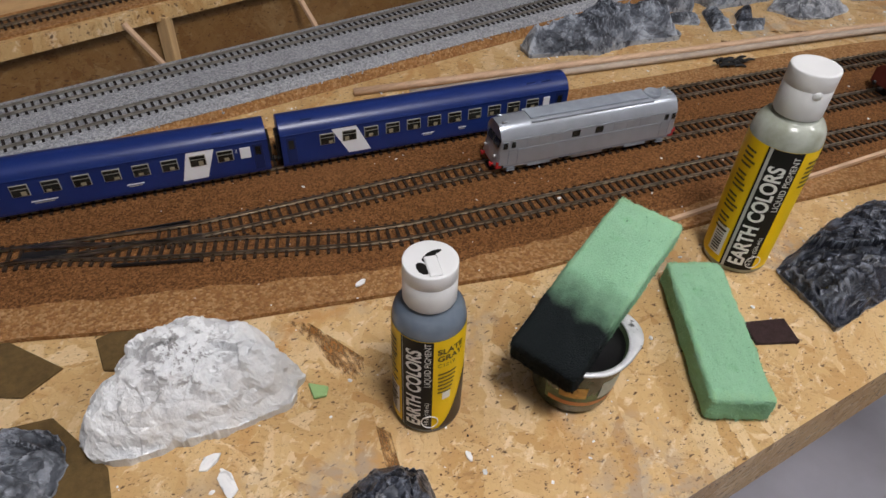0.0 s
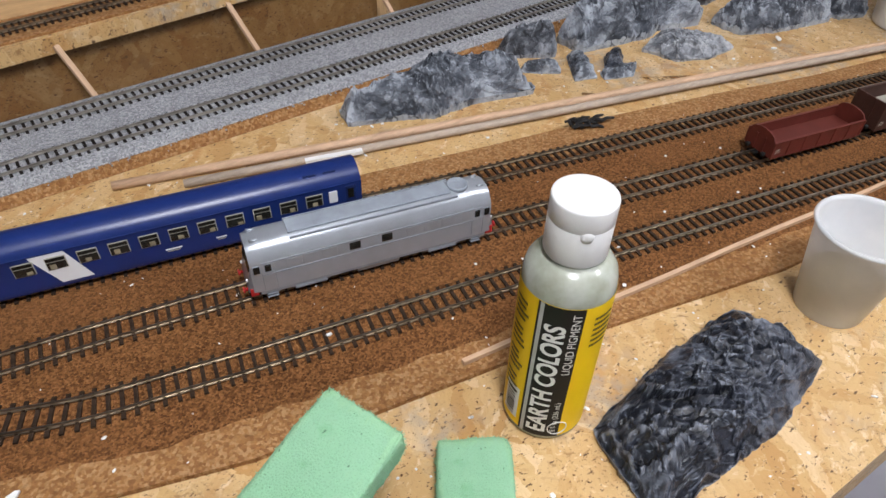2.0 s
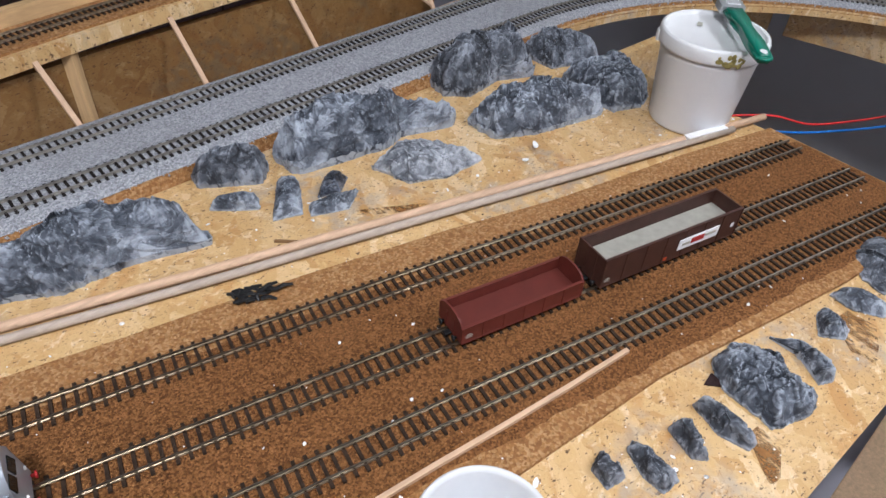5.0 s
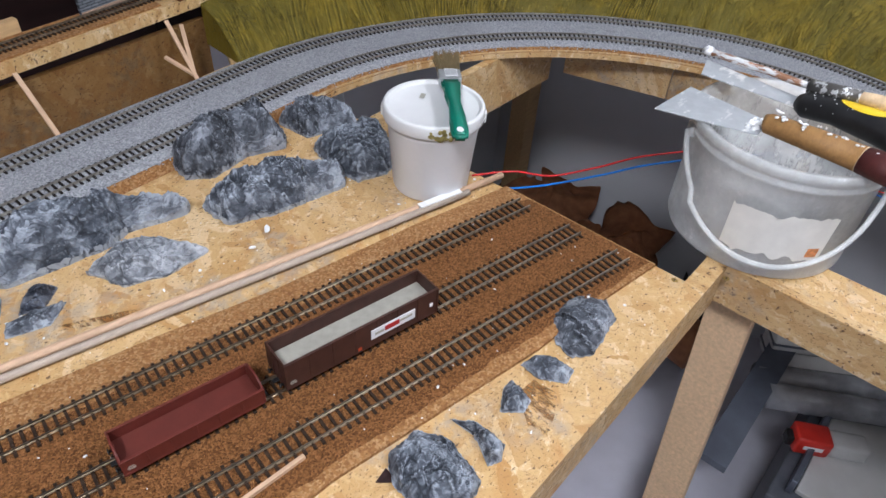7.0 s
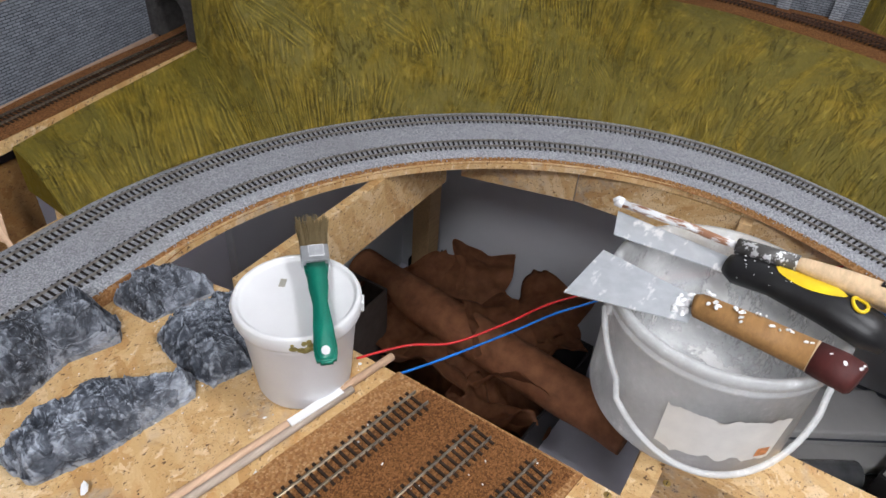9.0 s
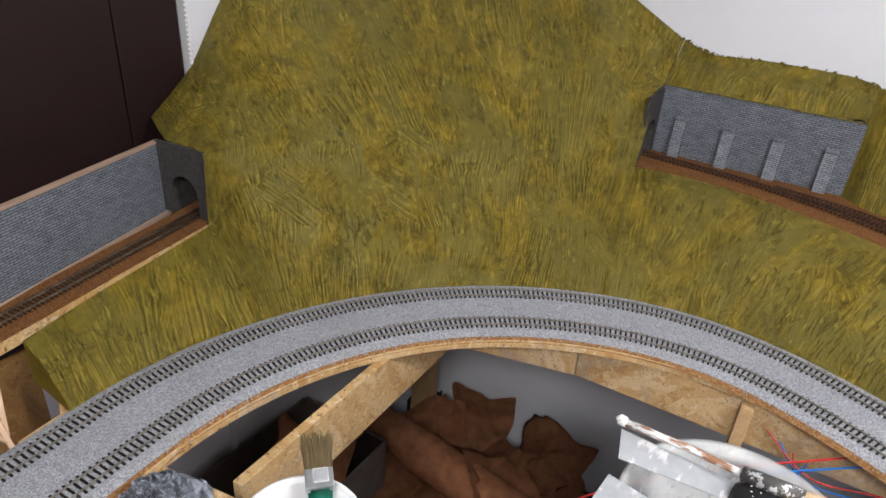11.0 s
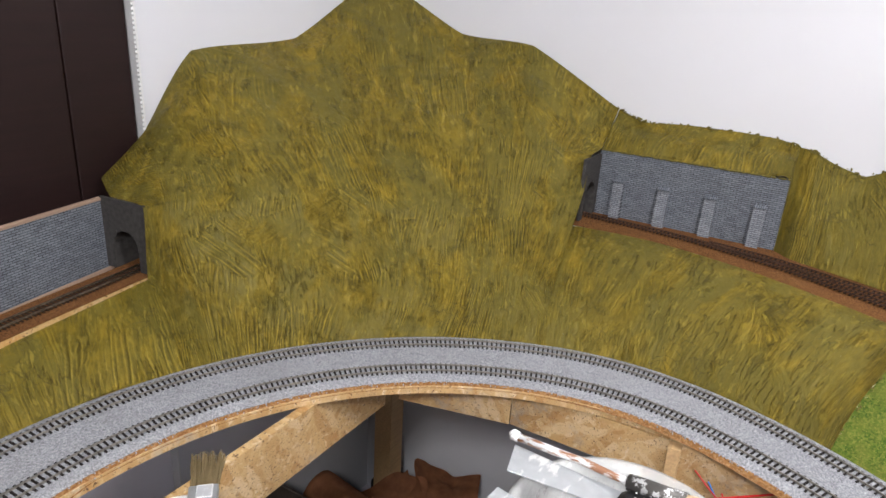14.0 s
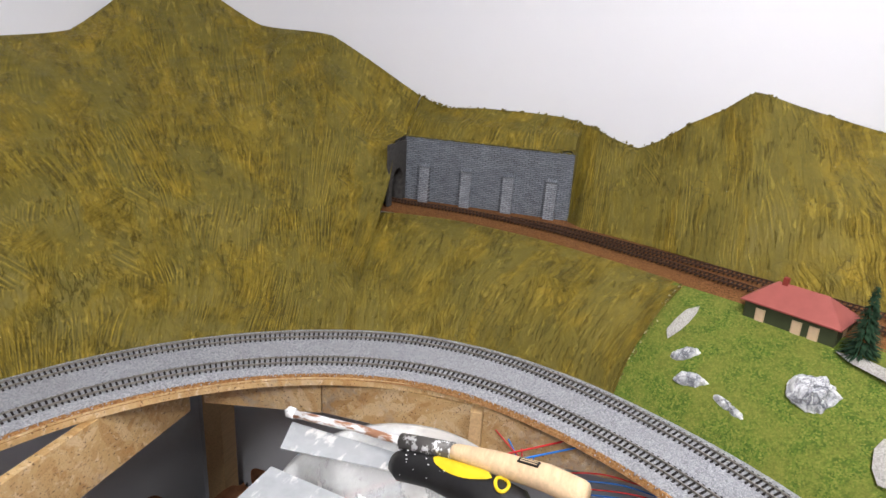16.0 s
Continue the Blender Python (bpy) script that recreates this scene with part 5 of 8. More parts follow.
def locomotive(at):
    c = thing("diesel_locomotive", "silver-grey model diesel locomotive with red buffers", "model locomotive", at)
    L, W = 0.0965, 0.0170
    half = [(W, 0.0085), (W, 0.0338), (W * 0.985, 0.0356), (W * 0.94, 0.0376), (0.0143, 0.0406), (0.0123, 0.0436), (0.0098, 0.0462), (0.0062, 0.0478), (0.0025, 0.0482)]
    prof = [(-y, z) for y, z in half] + half[::-1]
    bm = nb()
    xs = [(-L, 0.80, -0.0), (-L + 0.004, 0.93, 0), (-L + 0.012, 1, 0), (L - 0.012, 1, 0), (L - 0.004, 0.93, 0), (L, 0.80, 0)]
    rings = []
    for k, (px, f, _) in enumerate(xs):
        end = k in (0, 5)
        ring = []
        for py, pz in prof:
            zz = pz if pz < 0.03 else (0.03 + (pz - 0.03) * (0.55 if end else 0.9 if k in (1, 4) else 1))
            sx = px
            if end and pz > 0.02:
                sx = px - math.copysign(min(0.006, (pz - 0.02) * 0.35), px)
            ring.append(bm.verts.new((sx, py * (f if not (k in (2, 3)) else 1), zz)))
        rings.append(ring)
    for p, q in zip(rings, rings[1:]):
        for k in range(len(prof)):
            bm.faces.new((p[k], p[(k + 1) % len(prof)], q[(k + 1) % len(prof)], q[k]))
    bm.faces.new(rings[0][::-1])
    bm.faces.new(rings[-1])
    part("body", bm, SILVER, c, "", True).data.set_sharp_from_angle(angle=radians(38))
    part("skirt", box(nb(), (-L + 0.008, -W * 0.97, 0.0055), (L - 0.008, W * 0.97, 0.0090), 0.0006), SILVER_DARK, c)
    part("roof_panel", box(nb(), (-0.062, -0.0075, 0.0474), (0.062, 0.0075, 0.0492), 0.0006), SILVER_DARK, c)
    for s in (-1, 1):
        part("roof_rail", box(nb(), (-0.062, s * 0.0108 - 0.0006, 0.0455), (0.066, s * 0.0108 + 0.0006, 0.0474), 0.0003), SILVER_DARK, c)
        for z in (0.0238, 0.0345):
            part("side_trim", box(nb(), (-L + 0.012, s * W - 0.0003, z), (L - 0.012, s * W + 0.0003, z + 0.0006)), SILVER_DARK, c)
        for wx in (-0.0175, 0.0070):
            part("side_window", box(nb(), (wx - 0.0042, s * W - 0.0003, 0.0265), (wx + 0.0042, s * W + 0.0004, 0.0332), 0.0003), GLASS_DARK, c)
        for wx in (-0.062, -0.05, -0.036, 0.028, 0.042, 0.056):
            part("side_panel", box(nb(), (wx - 0.0055, s * W - 0.0002, 0.0262), (wx + 0.0055, s * W + 0.0002, 0.0335), 0.0001), SILVER, c)
        for ex in (-1, 1):
            for wx in (0.0805, 0.0885):
                f = part("cab_window", box(nb(), (ex * wx - 0.0028, s * W * 0.985 - 0.0004, 0.0262), (ex * wx + 0.0028, s * W * 0.985 + 0.0005, 0.0335), 0.0004), SILVER_DARK, c)
                part("pane", box(nb(), (ex * wx - 0.0022, s * W - 0.0005, 0.0268), (ex * wx + 0.0022, s * W + 0.0005, 0.0330), 0.0004), GLASS_DARK, f)
            dr = part("cab_door", box(nb(), (ex * 0.0805 - 0.0038, s * W - 0.0002, 0.009), (ex * 0.0805 + 0.0038, s * W + 0.0002, 0.0262), 0.0001), SILVER, c)
            for hx in (-0.0046, 0.0046):
                part("handrail", tube(nb(), [(ex * 0.0805 + hx, s * (W + 0.0007), 0.0105), (ex * 0.0805 + hx, s * (W + 0.0007), 0.0255)], 0.0003, 6), SILVER_DARK, dr)
            st = nb()
            for k in range(3):
                box(st, (ex * 0.0805 - 0.004, s * 0.0150 - 0.0015, 0.0012 + 0.0026 * k), (ex * 0.0805 + 0.004, s * 0.0150 + 0.0015, 0.0018 + 0.0026 * k))
            part("cab_steps", st, SILVER_DARK, c)
    for ex in (-1, 1):
        fw = nb()
        m = Matrix.Translation((ex * (L - 0.0042), 0, 0.0292)) @ Matrix.Rotation(ex * radians(-19), 4, "Y")
        for s in (-1, 1):
            box(fw, (-0.0006, s * 0.0066 - 0.0056, -0.0037), (0.0006, s * 0.0066 + 0.0056, 0.0037), 0.0005, m)
        part("windscreen", fw, GLASS_DARK, c)
        buffers(c, ex * (L - 0.001), 0.0085, RED_PAINT, ex)
        part("buffer_beam", box(nb(), (ex * (L - 0.004) - 0.003, -0.0155, 0.005), (ex * (L - 0.004) + 0.003, 0.0155, 0.0122), 0.0006), RED_PAINT, c, "red buffer beam")
        for s in (-1, 1):
            part("headlight", lathe(nb(), [(0.0013, 0), (0.0013, 0.0012), (0, 0.0014)], 12, Matrix.Translation((ex * (L - 0.0012), s * 0.0105, 0.0172)) @ Matrix.Rotation(ex * math.pi / 2, 4, "Y")), WHITE_PLASTIC, c, "", True)
            part("roof_horn", tube(nb(), [(ex * 0.083, s * 0.006, 0.0455), (ex * 0.0835, s * 0.006, 0.0476), (ex * 0.0885, s * 0.006, 0.0482)], 0.0008, 8, 0.0013), SILVER, c, "", True)
        b = bogie(c, ex * 0.052, SILVER_DARK, 0.019)
        part("spring_cover", box(nb(), (ex * 0.052 - 0.012, -0.0163, 0.0022), (ex * 0.052 + 0.012, -0.0150, 0.0055), 0.0008), SILVER_DARK, b)
    part("roof_fan", lathe(nb(), [(0.0085, 0), (0.0085, 0.0022), (0.0075, 0.0032), (0.0066, 0.0024), (0.002, 0.0022), (0.0, 0.003)], 28, Matrix.Translation((0.070, 0, 0.0470))), SILVER_DARK, c, "", True)
    part("fuel_tank", box(nb(), (-0.017, -0.0150, 0.0010), (0.017, 0.0150, 0.0062), 0.0012), SILVER, c)
    for bx in (-0.024, 0.024):
        part("battery_box", box(nb(), (bx - 0.005, -0.0140, 0.0018), (bx + 0.005, 0.0140, 0.0060), 0.0006), BLACK_PLASTIC, c)
    return c


x, y, a = on_line(TRACK2, 0.4885)
locomotive(pose(x, y, HEAD, 0, 0, a))


def open_wagon(name, label, at, L, top, mat, mat_in, load, wheels, high_ends=False, banner=False):
    c = thing(name, label, "model wagon", at, "goods wagons")
    W, z0, t = 0.0158, 0.0062, 0.0008
    body = part("floor", box(nb(), (-L, -W, z0), (L, W, z0 + 0.002), 0.0003), mat, c)
    part("load", box(nb(), (-L + t, -W + t, z0 + 0.002), (L - t, W - t, load), 0.0006), GREY_LOAD if banner else mat_in, c, "flat load inside" if banner else "")
    for s in (-1, 1):
        side = part("side_wall", box(nb(), (-L, s * W - t, z0), (L, s * W + t, top), 0.0004), mat, c)
        part("top_rail", box(nb(), (-L - 0.0004, s * W - 0.0013, top - 0.0012), (L + 0.0004, s * W + 0.0013, top + 0.0003), 0.0003), mat, side)
        part("sole_bar", box(nb(), (-L, s * W - 0.001, z0 - 0.0012), (L, s * W + 0.0013, z0 + 0.0008), 0.0002), mat, side)
        n = 7 if banner else 6
        for k in range(n + 1):
            px = -L + 2 * L * k / n
            part("rib", box(nb(), (px - 0.0009, s * (W + t) - 0.0006, z0), (px + 0.0009, s * (W + t) + 0.0008, top), 0.0002), mat, side)
        for k in range(3):
            zz = z0 + 0.0045 + 0.0016 * k
            w = (0.0028, 0.0032, 0.0022)[k]
            part("stencil", box(nb(), (-L + 0.006 - w, s * (W + 0.0008) - 0.0002, zz), (-L + 0.006 + w, s * (W + 0.0008) + 0.0002, zz + 0.0005)), FRAME_GREY, side, "small white stencilled marks")
    for ex in (-1, 1):
        end = nb()
        if high_ends:
            o = [(-W, z0)] + [(-W + 2 * W * k / 10, top + 0.0072 * (math.sin(math.pi * k / 10) ** 0.45 if 0 < k < 10 else 0)) for k in range(11)] + [(W, z0)]
            extrude_profile(end, o, ex * L - 0.0008, ex * L + 0.0008)
        else:
            box(end, (ex * L - 0.0008, -W, z0), (ex * L + 0.0008, W, top), 0.0003)
        e = part("end_wall", end, mat, c)
        for py in (-0.0055, 0.0055):
            part("end_post", box(nb(), (ex * (L + 0.0008) - 0.0007, py - 0.0009, z0), (ex * (L + 0.0008) + 0.0007, py + 0.0009, top), 0.0002), mat, e)
        buffers(c, ex * L, 0.0078, BLACK_PLASTIC, ex)
        part("coupler", box(nb(), (min(ex * L, ex * (L + 0.006)), -0.0022, 0.0035), (max(ex * L, ex * (L + 0.006)), 0.0022, 0.0055), 0.0005), BLACK_PLASTIC, c)
    if wheels == 4:
        for ex in (-1, 1):
            bogie(c, ex * (L - 0.022), BLACK_PLASTIC, 0.011)
    else:
        for ex in (-1, 1):
            wheelset("wheelset", c, ex * L * 0.58)
            for s in (-1, 1):
                part("axle_guard", box(nb(), (ex * L * 0.58 - 0.005, s * 0.0118 - 0.0008, 0.0028), (ex * L * 0.58 + 0.005, s * 0.0118 + 0.0008, 0.0064), 0.0005), BLACK_PLASTIC, c)
    if banner:
        b = part("banner", box(nb(), (0.004, -W - 0.0022, z0 + 0.009), (0.0525, -W - 0.0014, z0 + 0.0205), 0.0002), WHITE_PAINT, c, "white advertising panel with red and dark shapes")
        part("red_mark", box(nb(), (0.0185, -W - 0.0025, z0 + 0.0125), (0.0345, -W - 0.0020, z0 + 0.0182), 0.0004), RED_PAINT, b)
        part("dark_mark", box(nb(), (0.008, -W - 0.0025, z0 + 0.0132), (0.0175, -W - 0.0020, z0 + 0.0160), 0.0002), FRAME_GREY, b)
        part("dark_mark", box(nb(), (0.0355, -W - 0.0025, z0 + 0.0142), (0.049, -W - 0.0020, z0 + 0.0170), 0.0002), FRAME_GREY, b)
        part("stencil", box(nb(), (L - 0.009, -W - 0.0012, z0 + 0.011), (L - 0.0055, -W - 0.0008, z0 + 0.015)), WHITE_PAINT, c)
        part("orange_mark", box(nb(), (-0.0095, -W - 0.0012, z0 + 0.0015), (-0.0055, -W - 0.0008, z0 + 0.0050), 0.0004), plain("orange_mark", (0.5, 0.07, 0.02), 0.5), c)
    return c


x, y, a = on_line(TRACK2, 0.921)
open_wagon("open_wagon", "oxide-red model open wagon with rounded ends, coupled", pose(x, y, HEAD, 0, 0, a), 0.0565, 0.0225, OXIDE, OXIDE_IN, 0.0120, 2, high_ends=True)
x, y, a = on_line(TRACK2, 1.0755)
open_wagon("open_wagon", "dark brown high-sided model wagon with grey load", pose(x, y, HEAD, 0, 0, a), 0.0795, 0.0360, UMBER, UMBER, 0.0215, 4, banner=True)

# ---- bottles, jar, sponges on the table front ----
YELLOW = plain("label_yellow", (0.84, 0.56, 0.006), 0.45, 0, 0.05, 30, 0, 0.25)
LABEL_BLACK = plain("label_black", (0.009, 0.0085, 0.008), 0.45, 0, 0.2, 30, 0, 0.2)
LABEL_GREY = plain("label_grey_line", (0.45, 0.45, 0.43), 0.4)
PRINT = plain("label_print", (0.10, 0.075, 0.01), 0.5)
MARK_WHITE = plain("print_white", (0.80, 0.80, 0.78), 0.45, 0, 0.02)


def liquid_material(name, c, c2):
    n = Nodes(name, 0.22, 0, 0.5)
    n.colour(n.ramp(n.noise(40, 4), [(0.35, c), (0.65, c2)]))
    n.bsdf.inputs["Subsurface Weight"].default_value = 0.15
    n.bsdf.inputs["Subsurface Radius"].default_value = (0.01, 0.01, 0.008)
    return n.mat


def pigment_bottle(label, at, r, h, neck, cap_r, body_mat, side_a, side_b, title_size, extra, stained):
    """A round squeeze bottle with a flip cap and a wrap-round label. Angles run round the side, heights up it."""
    b = thing("pigment_bottle", label, "bottle", at, "pigment bottles")
    sh = h * neck
    lathe_p = [(r * 0.86, 0), (r * 0.97, 0.0015), (r, 0.004), (r, sh * 0.97), (r * 0.985, sh), (r * 0.94, sh + h * 0.03), (r * 0.82, sh + h * 0.058), (r * 0.68, sh + h * 0.070), (cap_r * 0.95, sh + h * 0.074), (cap_r * 0.95, sh + h * 0.085), (0.002, sh + h * 0.086)]
    part("bottle_body", lathe(nb(), lathe_p, 64), body_mat, b, "", True)
    cz = sh + h * 0.088
    cr = cap_r
    cap = part("cap", lathe(nb(), [(cr * 0.97, cz), (cr, cz + 0.001), (cr, h * 0.925), (cr * 0.988, h * 0.927), (cr * 0.988, h * 0.929), (cr, h * 0.931), (cr, h * 0.994), (cr * 0.985, h * 0.9985), (cr * 0.96, h), (cr * 0.85, h * 0.9988), (0.001, h * 0.9975)], 56), WHITE_PLASTIC, b, "white flip cap", True)

    def place(u, v, lift=0.00025):
        ang = radians(u)
        return Vector(((r + lift) * math.cos(ang), (r + lift) * math.sin(ang), v))

    def strip_l(name, u0, u1, v0, v1, mat, lift, parent, lab=""):
        return part(name, patch(nb(), lambda u, v: place(u, v, lift), u0, u1, v0, v1, max(3, int(abs(u1 - u0) / 2.5)), 3), mat, parent, lab, True)

    top = sh * 0.965
    lab = strip_l("label", side_a - 78, side_b + 85, 0.006, top, YELLOW, 0.0003, b, "yellow and black wrap-round label")
    strip_l("black_panel", side_a, side_b, 0.006, top, LABEL_BLACK, 0.0007, lab)
    strip_l("grey_line", side_a + 3, side_a + 8 if extra == "grey" else side_a + 4, 0.006, top, LABEL_GREY, 0.0009, lab)
    k = 180 / math.pi / r
    base_u = side_a + (side_b - side_a) * 0.64
    text_part("EARTH COLORS", title_size, MARK_WHITE, lab, lambda x, y: place(base_u - y * k, 0.0105 + x * top * 0.84 / (title_size * 7.65), 0.0010), bold=0.03)
    text_part("LIQUID PIGMENT", title_size * 0.42, MARK_WHITE, lab, lambda x, y: place(side_a + (side_b - side_a) * 0.93 - y * k, top * 0.56 + x, 0.0010))
    text_part("8 fl oz (236 mL)" if extra == "grey" else "4 fl oz (118 mL)", title_size * 0.3, MARK_WHITE, lab, lambda x, y: place(side_a + (side_b - side_a) * 0.90 - y * k, 0.0115 + x, 0.0010))
    # lines of small print, too fine to read
    for row in range(4):
        for ln in range(4):
            v = top - 0.010 - row * top * 0.17 - ln * 0.0042
            w = random.uniform(20, 30)
            strip_l("print_line", side_a - 38, side_a - 38 + w, v, v + 0.0018, PRINT, 0.0008, lab)
    strip_l("code_panel", side_a - 34, side_a - 6, 0.012, 0.040, MARK_WHITE, 0.0006, lab, "white panel with dark bars")
    for j in range(9):
        v = 0.014 + j * 0.0026
        strip_l("print_bar", side_a - 29, side_a - 12, v, v + random.choice((0.0008, 0.0014)), LABEL_BLACK, 0.0009, lab)
    if extra == "grey":
        for row in range(6):
            v = top - 0.010 - row * 0.0042
            strip_l("print_line", side_b + 14, side_b + 42, v, v + 0.0019, PRINT, 0.0008, lab)
    else:
        text_part("SLATE", 0.0062, PRINT, lab, lambda x, y: place(side_b + 6 + x * k, top - 0.0115 + y, 0.0006), bold=0.03)
        text_part("GRAY", 0.0062, PRINT, lab, lambda x, y: place(side_b + 6 + x * k, top - 0.0175 + y, 0.0006), bold=0.03)
        text_part("C1219", 0.0042, PRINT, lab, lambda x, y: place(side_b + 6 + x * k, top - 0.0228 + y, 0.0006))
        for row in range(6):
            v = top - 0.030 - row * 0.0035
            strip_l("print_line", side_b + 8, side_b + 40 - row * 2, v, v + 0.0014, PRINT, 0.0008, lab)
        tri = nb()
        grid_mesh(tri, [[place(side_b + 4 + (82 * i / 12), 0.006 + j / 2 * 0.045 * max(0.0, min(1, (i - 0.5) / 8)) ** 1.5, 0.0006) for i in range(13)] for j in range(3)])
        part("brown_corner", tri, plain("label_brown", (0.035, 0.02, 0.015), 0.45), lab, "", True)
        strip_l("round_mark", side_b + 16, side_b + 30, 0.036, 0.043, MARK_WHITE, 0.0006, lab)
    ring = [place(side_b - 3 + 13 * math.cos(2 * math.pi * j / 24), 0.015 + 0.006 * math.sin(2 * math.pi * j / 24), 0.0011) for j in range(25)]
    part("emblem_ring", tube(nb(), ring, 0.00035, 5), MARK_WHITE, lab, "thin white oval outline")
    if stained:
        s = nb()
        for sx, sy, sw, sl in ((0.0, 0.001, 0.0045, 0.0032), (-0.007, -0.004, 0.003, 0.005), (0.004, 0.004, 0.005, 0.0016)):
            m = Matrix.Translation((sx, sy, h * 0.9985)) @ Matrix.Diagonal((sw, sl, 0.0003, 1))
            bmesh.ops.create_icosphere(s, subdivisions=2, radius=1.0, matrix=m)
        part("paint_stain", s, LABEL_BLACK, cap, "dried dark paint")
        part("spout_ridge", box(nb(), (-0.0035, -0.013, h * 0.9975), (0.0035, 0.002, h * 1.006), 0.0008), WHITE_PLASTIC, cap, at=pose(0, 0, 0, 0, 0, -15))
    else:
        part("thumb_notch", lathe(nb(), [(0.0005, 0), (0.0035, 0), (0.003, 0.0008), (0.0005, 0.0010)], 20, Matrix.Translation((cr * 0.965 * math.cos(radians(238)), cr * 0.965 * math.sin(radians(238)), h * 0.918)) @ Matrix.Rotation(radians(238), 4, "Z") @ Matrix.Rotation(math.pi / 2, 4, "Y")), WHITE_PLASTIC, cap, "", True)
    return b


MILKY = liquid_material("milky_bottle", (0.26, 0.28, 0.20), (0.45, 0.48, 0.43))
SLATE_PLASTIC = liquid_material("slate_bottle", (0.10, 0.13, 0.17), (0.16, 0.19, 0.23))
pigment_bottle("tall bottle with yellow-black label, milky shoulder and flip cap", pose(0.515, 0.258, 0.0, 0, 0, 0), 0.0250, 0.1705, 0.715, 0.0165, MILKY, 193, 249, 0.0150, "grey", False)
pigment_bottle("slate grey bottle with yellow-black label and stained white cap", pose(0.219, 0.250, 0.0, 0, 0, 0), 0.0213, 0.1325, 0.710, 0.0151, SLATE_PLASTIC, 196, 248, 0.0122, "slate", True)


def sponge_material(name, green, soaked):
    n = Nodes(name, 0.95, 0, 0.1)
    pores = n.voronoi(1100, None, "F1", "Distance")
    col = n.mix(n.ramp(pores, [(0.1, 0.45), (0.45, 0.0)]), green, tuple(c * 0.55 for c in green))
    spots = n.ramp(n.noise(70, 4, 0.6), [(0.6, 0.0), (0.74, 0.55)])
    col = n.mix(spots, col, (0.15, 0.36, 0.17))
    col = n.mix(n.ramp(n.noise(24, 4), [(0.45, 0.0), (0.7, 0.4)]), col, tuple(min(1, c * 1.15 + 0.03) for c in green))
    # light coming through thin foam edges, put into the colour as yellow-green
    geo = n.nt.nodes.new("ShaderNodeNewGeometry")
    col = n.mix(n.ramp(geo.outputs["Pointiness"], [(0.51, 0.0), (0.60, 0.45)]), col, (0.38, 0.56, 0.22))
    col = n.mix(n.ramp(n.noise(420, 2), [(0.70, 0.0), (0.74, 0.7)]), col, tuple(c * 0.25 for c in green))
    if soaked is not None:
        sepx = n.nt.nodes.new("ShaderNodeSeparateXYZ")
        n.link(n.co, sepx.inputs[0])
        edge = n.math("ADD", sepx.outputs[0], n.math("MULTIPLY", n.noise(60, 4), 0.03))
        f = n.ramp(n.math("MULTIPLY", n.math("ADD", edge, -soaked + 0.03), 22.0), [(0.0, 1.0), (0.75, 0.0)])
        col = n.mix(f, col, (0.010, 0.013, 0.014))
    n.colour(col)
    n.bsdf.inputs["Subsurface Weight"].default_value = 0.12
    n.bsdf.inputs["Subsurface Radius"].default_value = (0.004, 0.008, 0.004)
    n.bump(n.math("ADD", pores, n.noise(700, 4, 0.7)), 0.5, 0.0006)
    return n.mat


def foam_block(name, label, at, l, w, t, mat, seed, sag=0.0):
    """A cut foam strip: soft corners, torn and pitted faces."""
    bm = nb()
    bmesh.ops.create_cube(bm, size=1.0)
    bmesh.ops.subdivide_edges(bm, edges=bm.edges[:], cuts=31, use_grid_fill=True)
    off = Vector((seed * 3.1, seed, 0))
    half, r = Vector((l / 2, w / 2, t / 2)), t * 0.16
    for v in bm.verts:
        p = Vector((v.co.x * l, v.co.y * w, v.co.z * t))
        core = Vector([max(-h + r, min(h - r, c)) for c, h in zip(p, half)])
        d = p - core
        if d.length > 1e-9:
            p = core + d.normalized() * min(d.length, r)
            out = d.normalized()
        else:
            out = Vector((0, 0, 0))
        n = 0.0012 * noise.noise(p * 45 + off) + 0.0006 * noise.noise(p * 150 + off) + 0.0005 * noise.noise(p * 420 + off)
        v.co = p + out * n + Vector((0, 0, sag * math.cos(math.pi * p.x / l)))
    ob = part(name, bm, mat, None, "", True, at)
    fuzz = nb()
    rnd = random.Random(seed)
    for v in rnd.sample([tuple((q.co, q.normal)) for q in ob.data.vertices], 3000):
        p, nrm = v[0], v[1]
        side = nrm.orthogonal().normalized()
        side = Matrix.Rotation(rnd.uniform(0, 6.28), 3, nrm) @ side
        w, tall = rnd.uniform(0.0002, 0.0004), rnd.uniform(0.0006, 0.0016)
        p = p + nrm.orthogonal() * rnd.uniform(-0.001, 0.001)
        q = [p - side * w - nrm * 0.0003, p + side * w - nrm * 0.0003, p + nrm * tall + side * rnd.uniform(-0.001, 0.001)]
        fuzz.faces.new([fuzz.verts.new(c) for c in q])
    tagged(part("foam_fuzz", fuzz, mat, ob, "torn foam fibres"), "", "", "", "stuff")
    return tagged(ob, label, "sponge", "green foam sponges")


GREEN = (0.245, 0.465, 0.295)
foam_block("sponge", "pale green foam strip lying flat on the board", pose(0.4225, 0.198, 0.0118, 0, 0, 59), 0.128, 0.043, 0.022, sponge_material("green_foam", GREEN, None), 1)
foam_block("sponge", "green foam strip soaked black at one end, across jar", Matrix.Translation((0.3345, 0.2345, 0.0675)) @ Matrix.Rotation(radians(21.5), 4, "Z") @ Matrix.Rotation(radians(-15.5), 4, "Y") @ Matrix.Rotation(radians(4), 4, "X"), 0.134, 0.046, 0.023, sponge_material("soaked_foam", GREEN, 0.012), 2, 0.003)

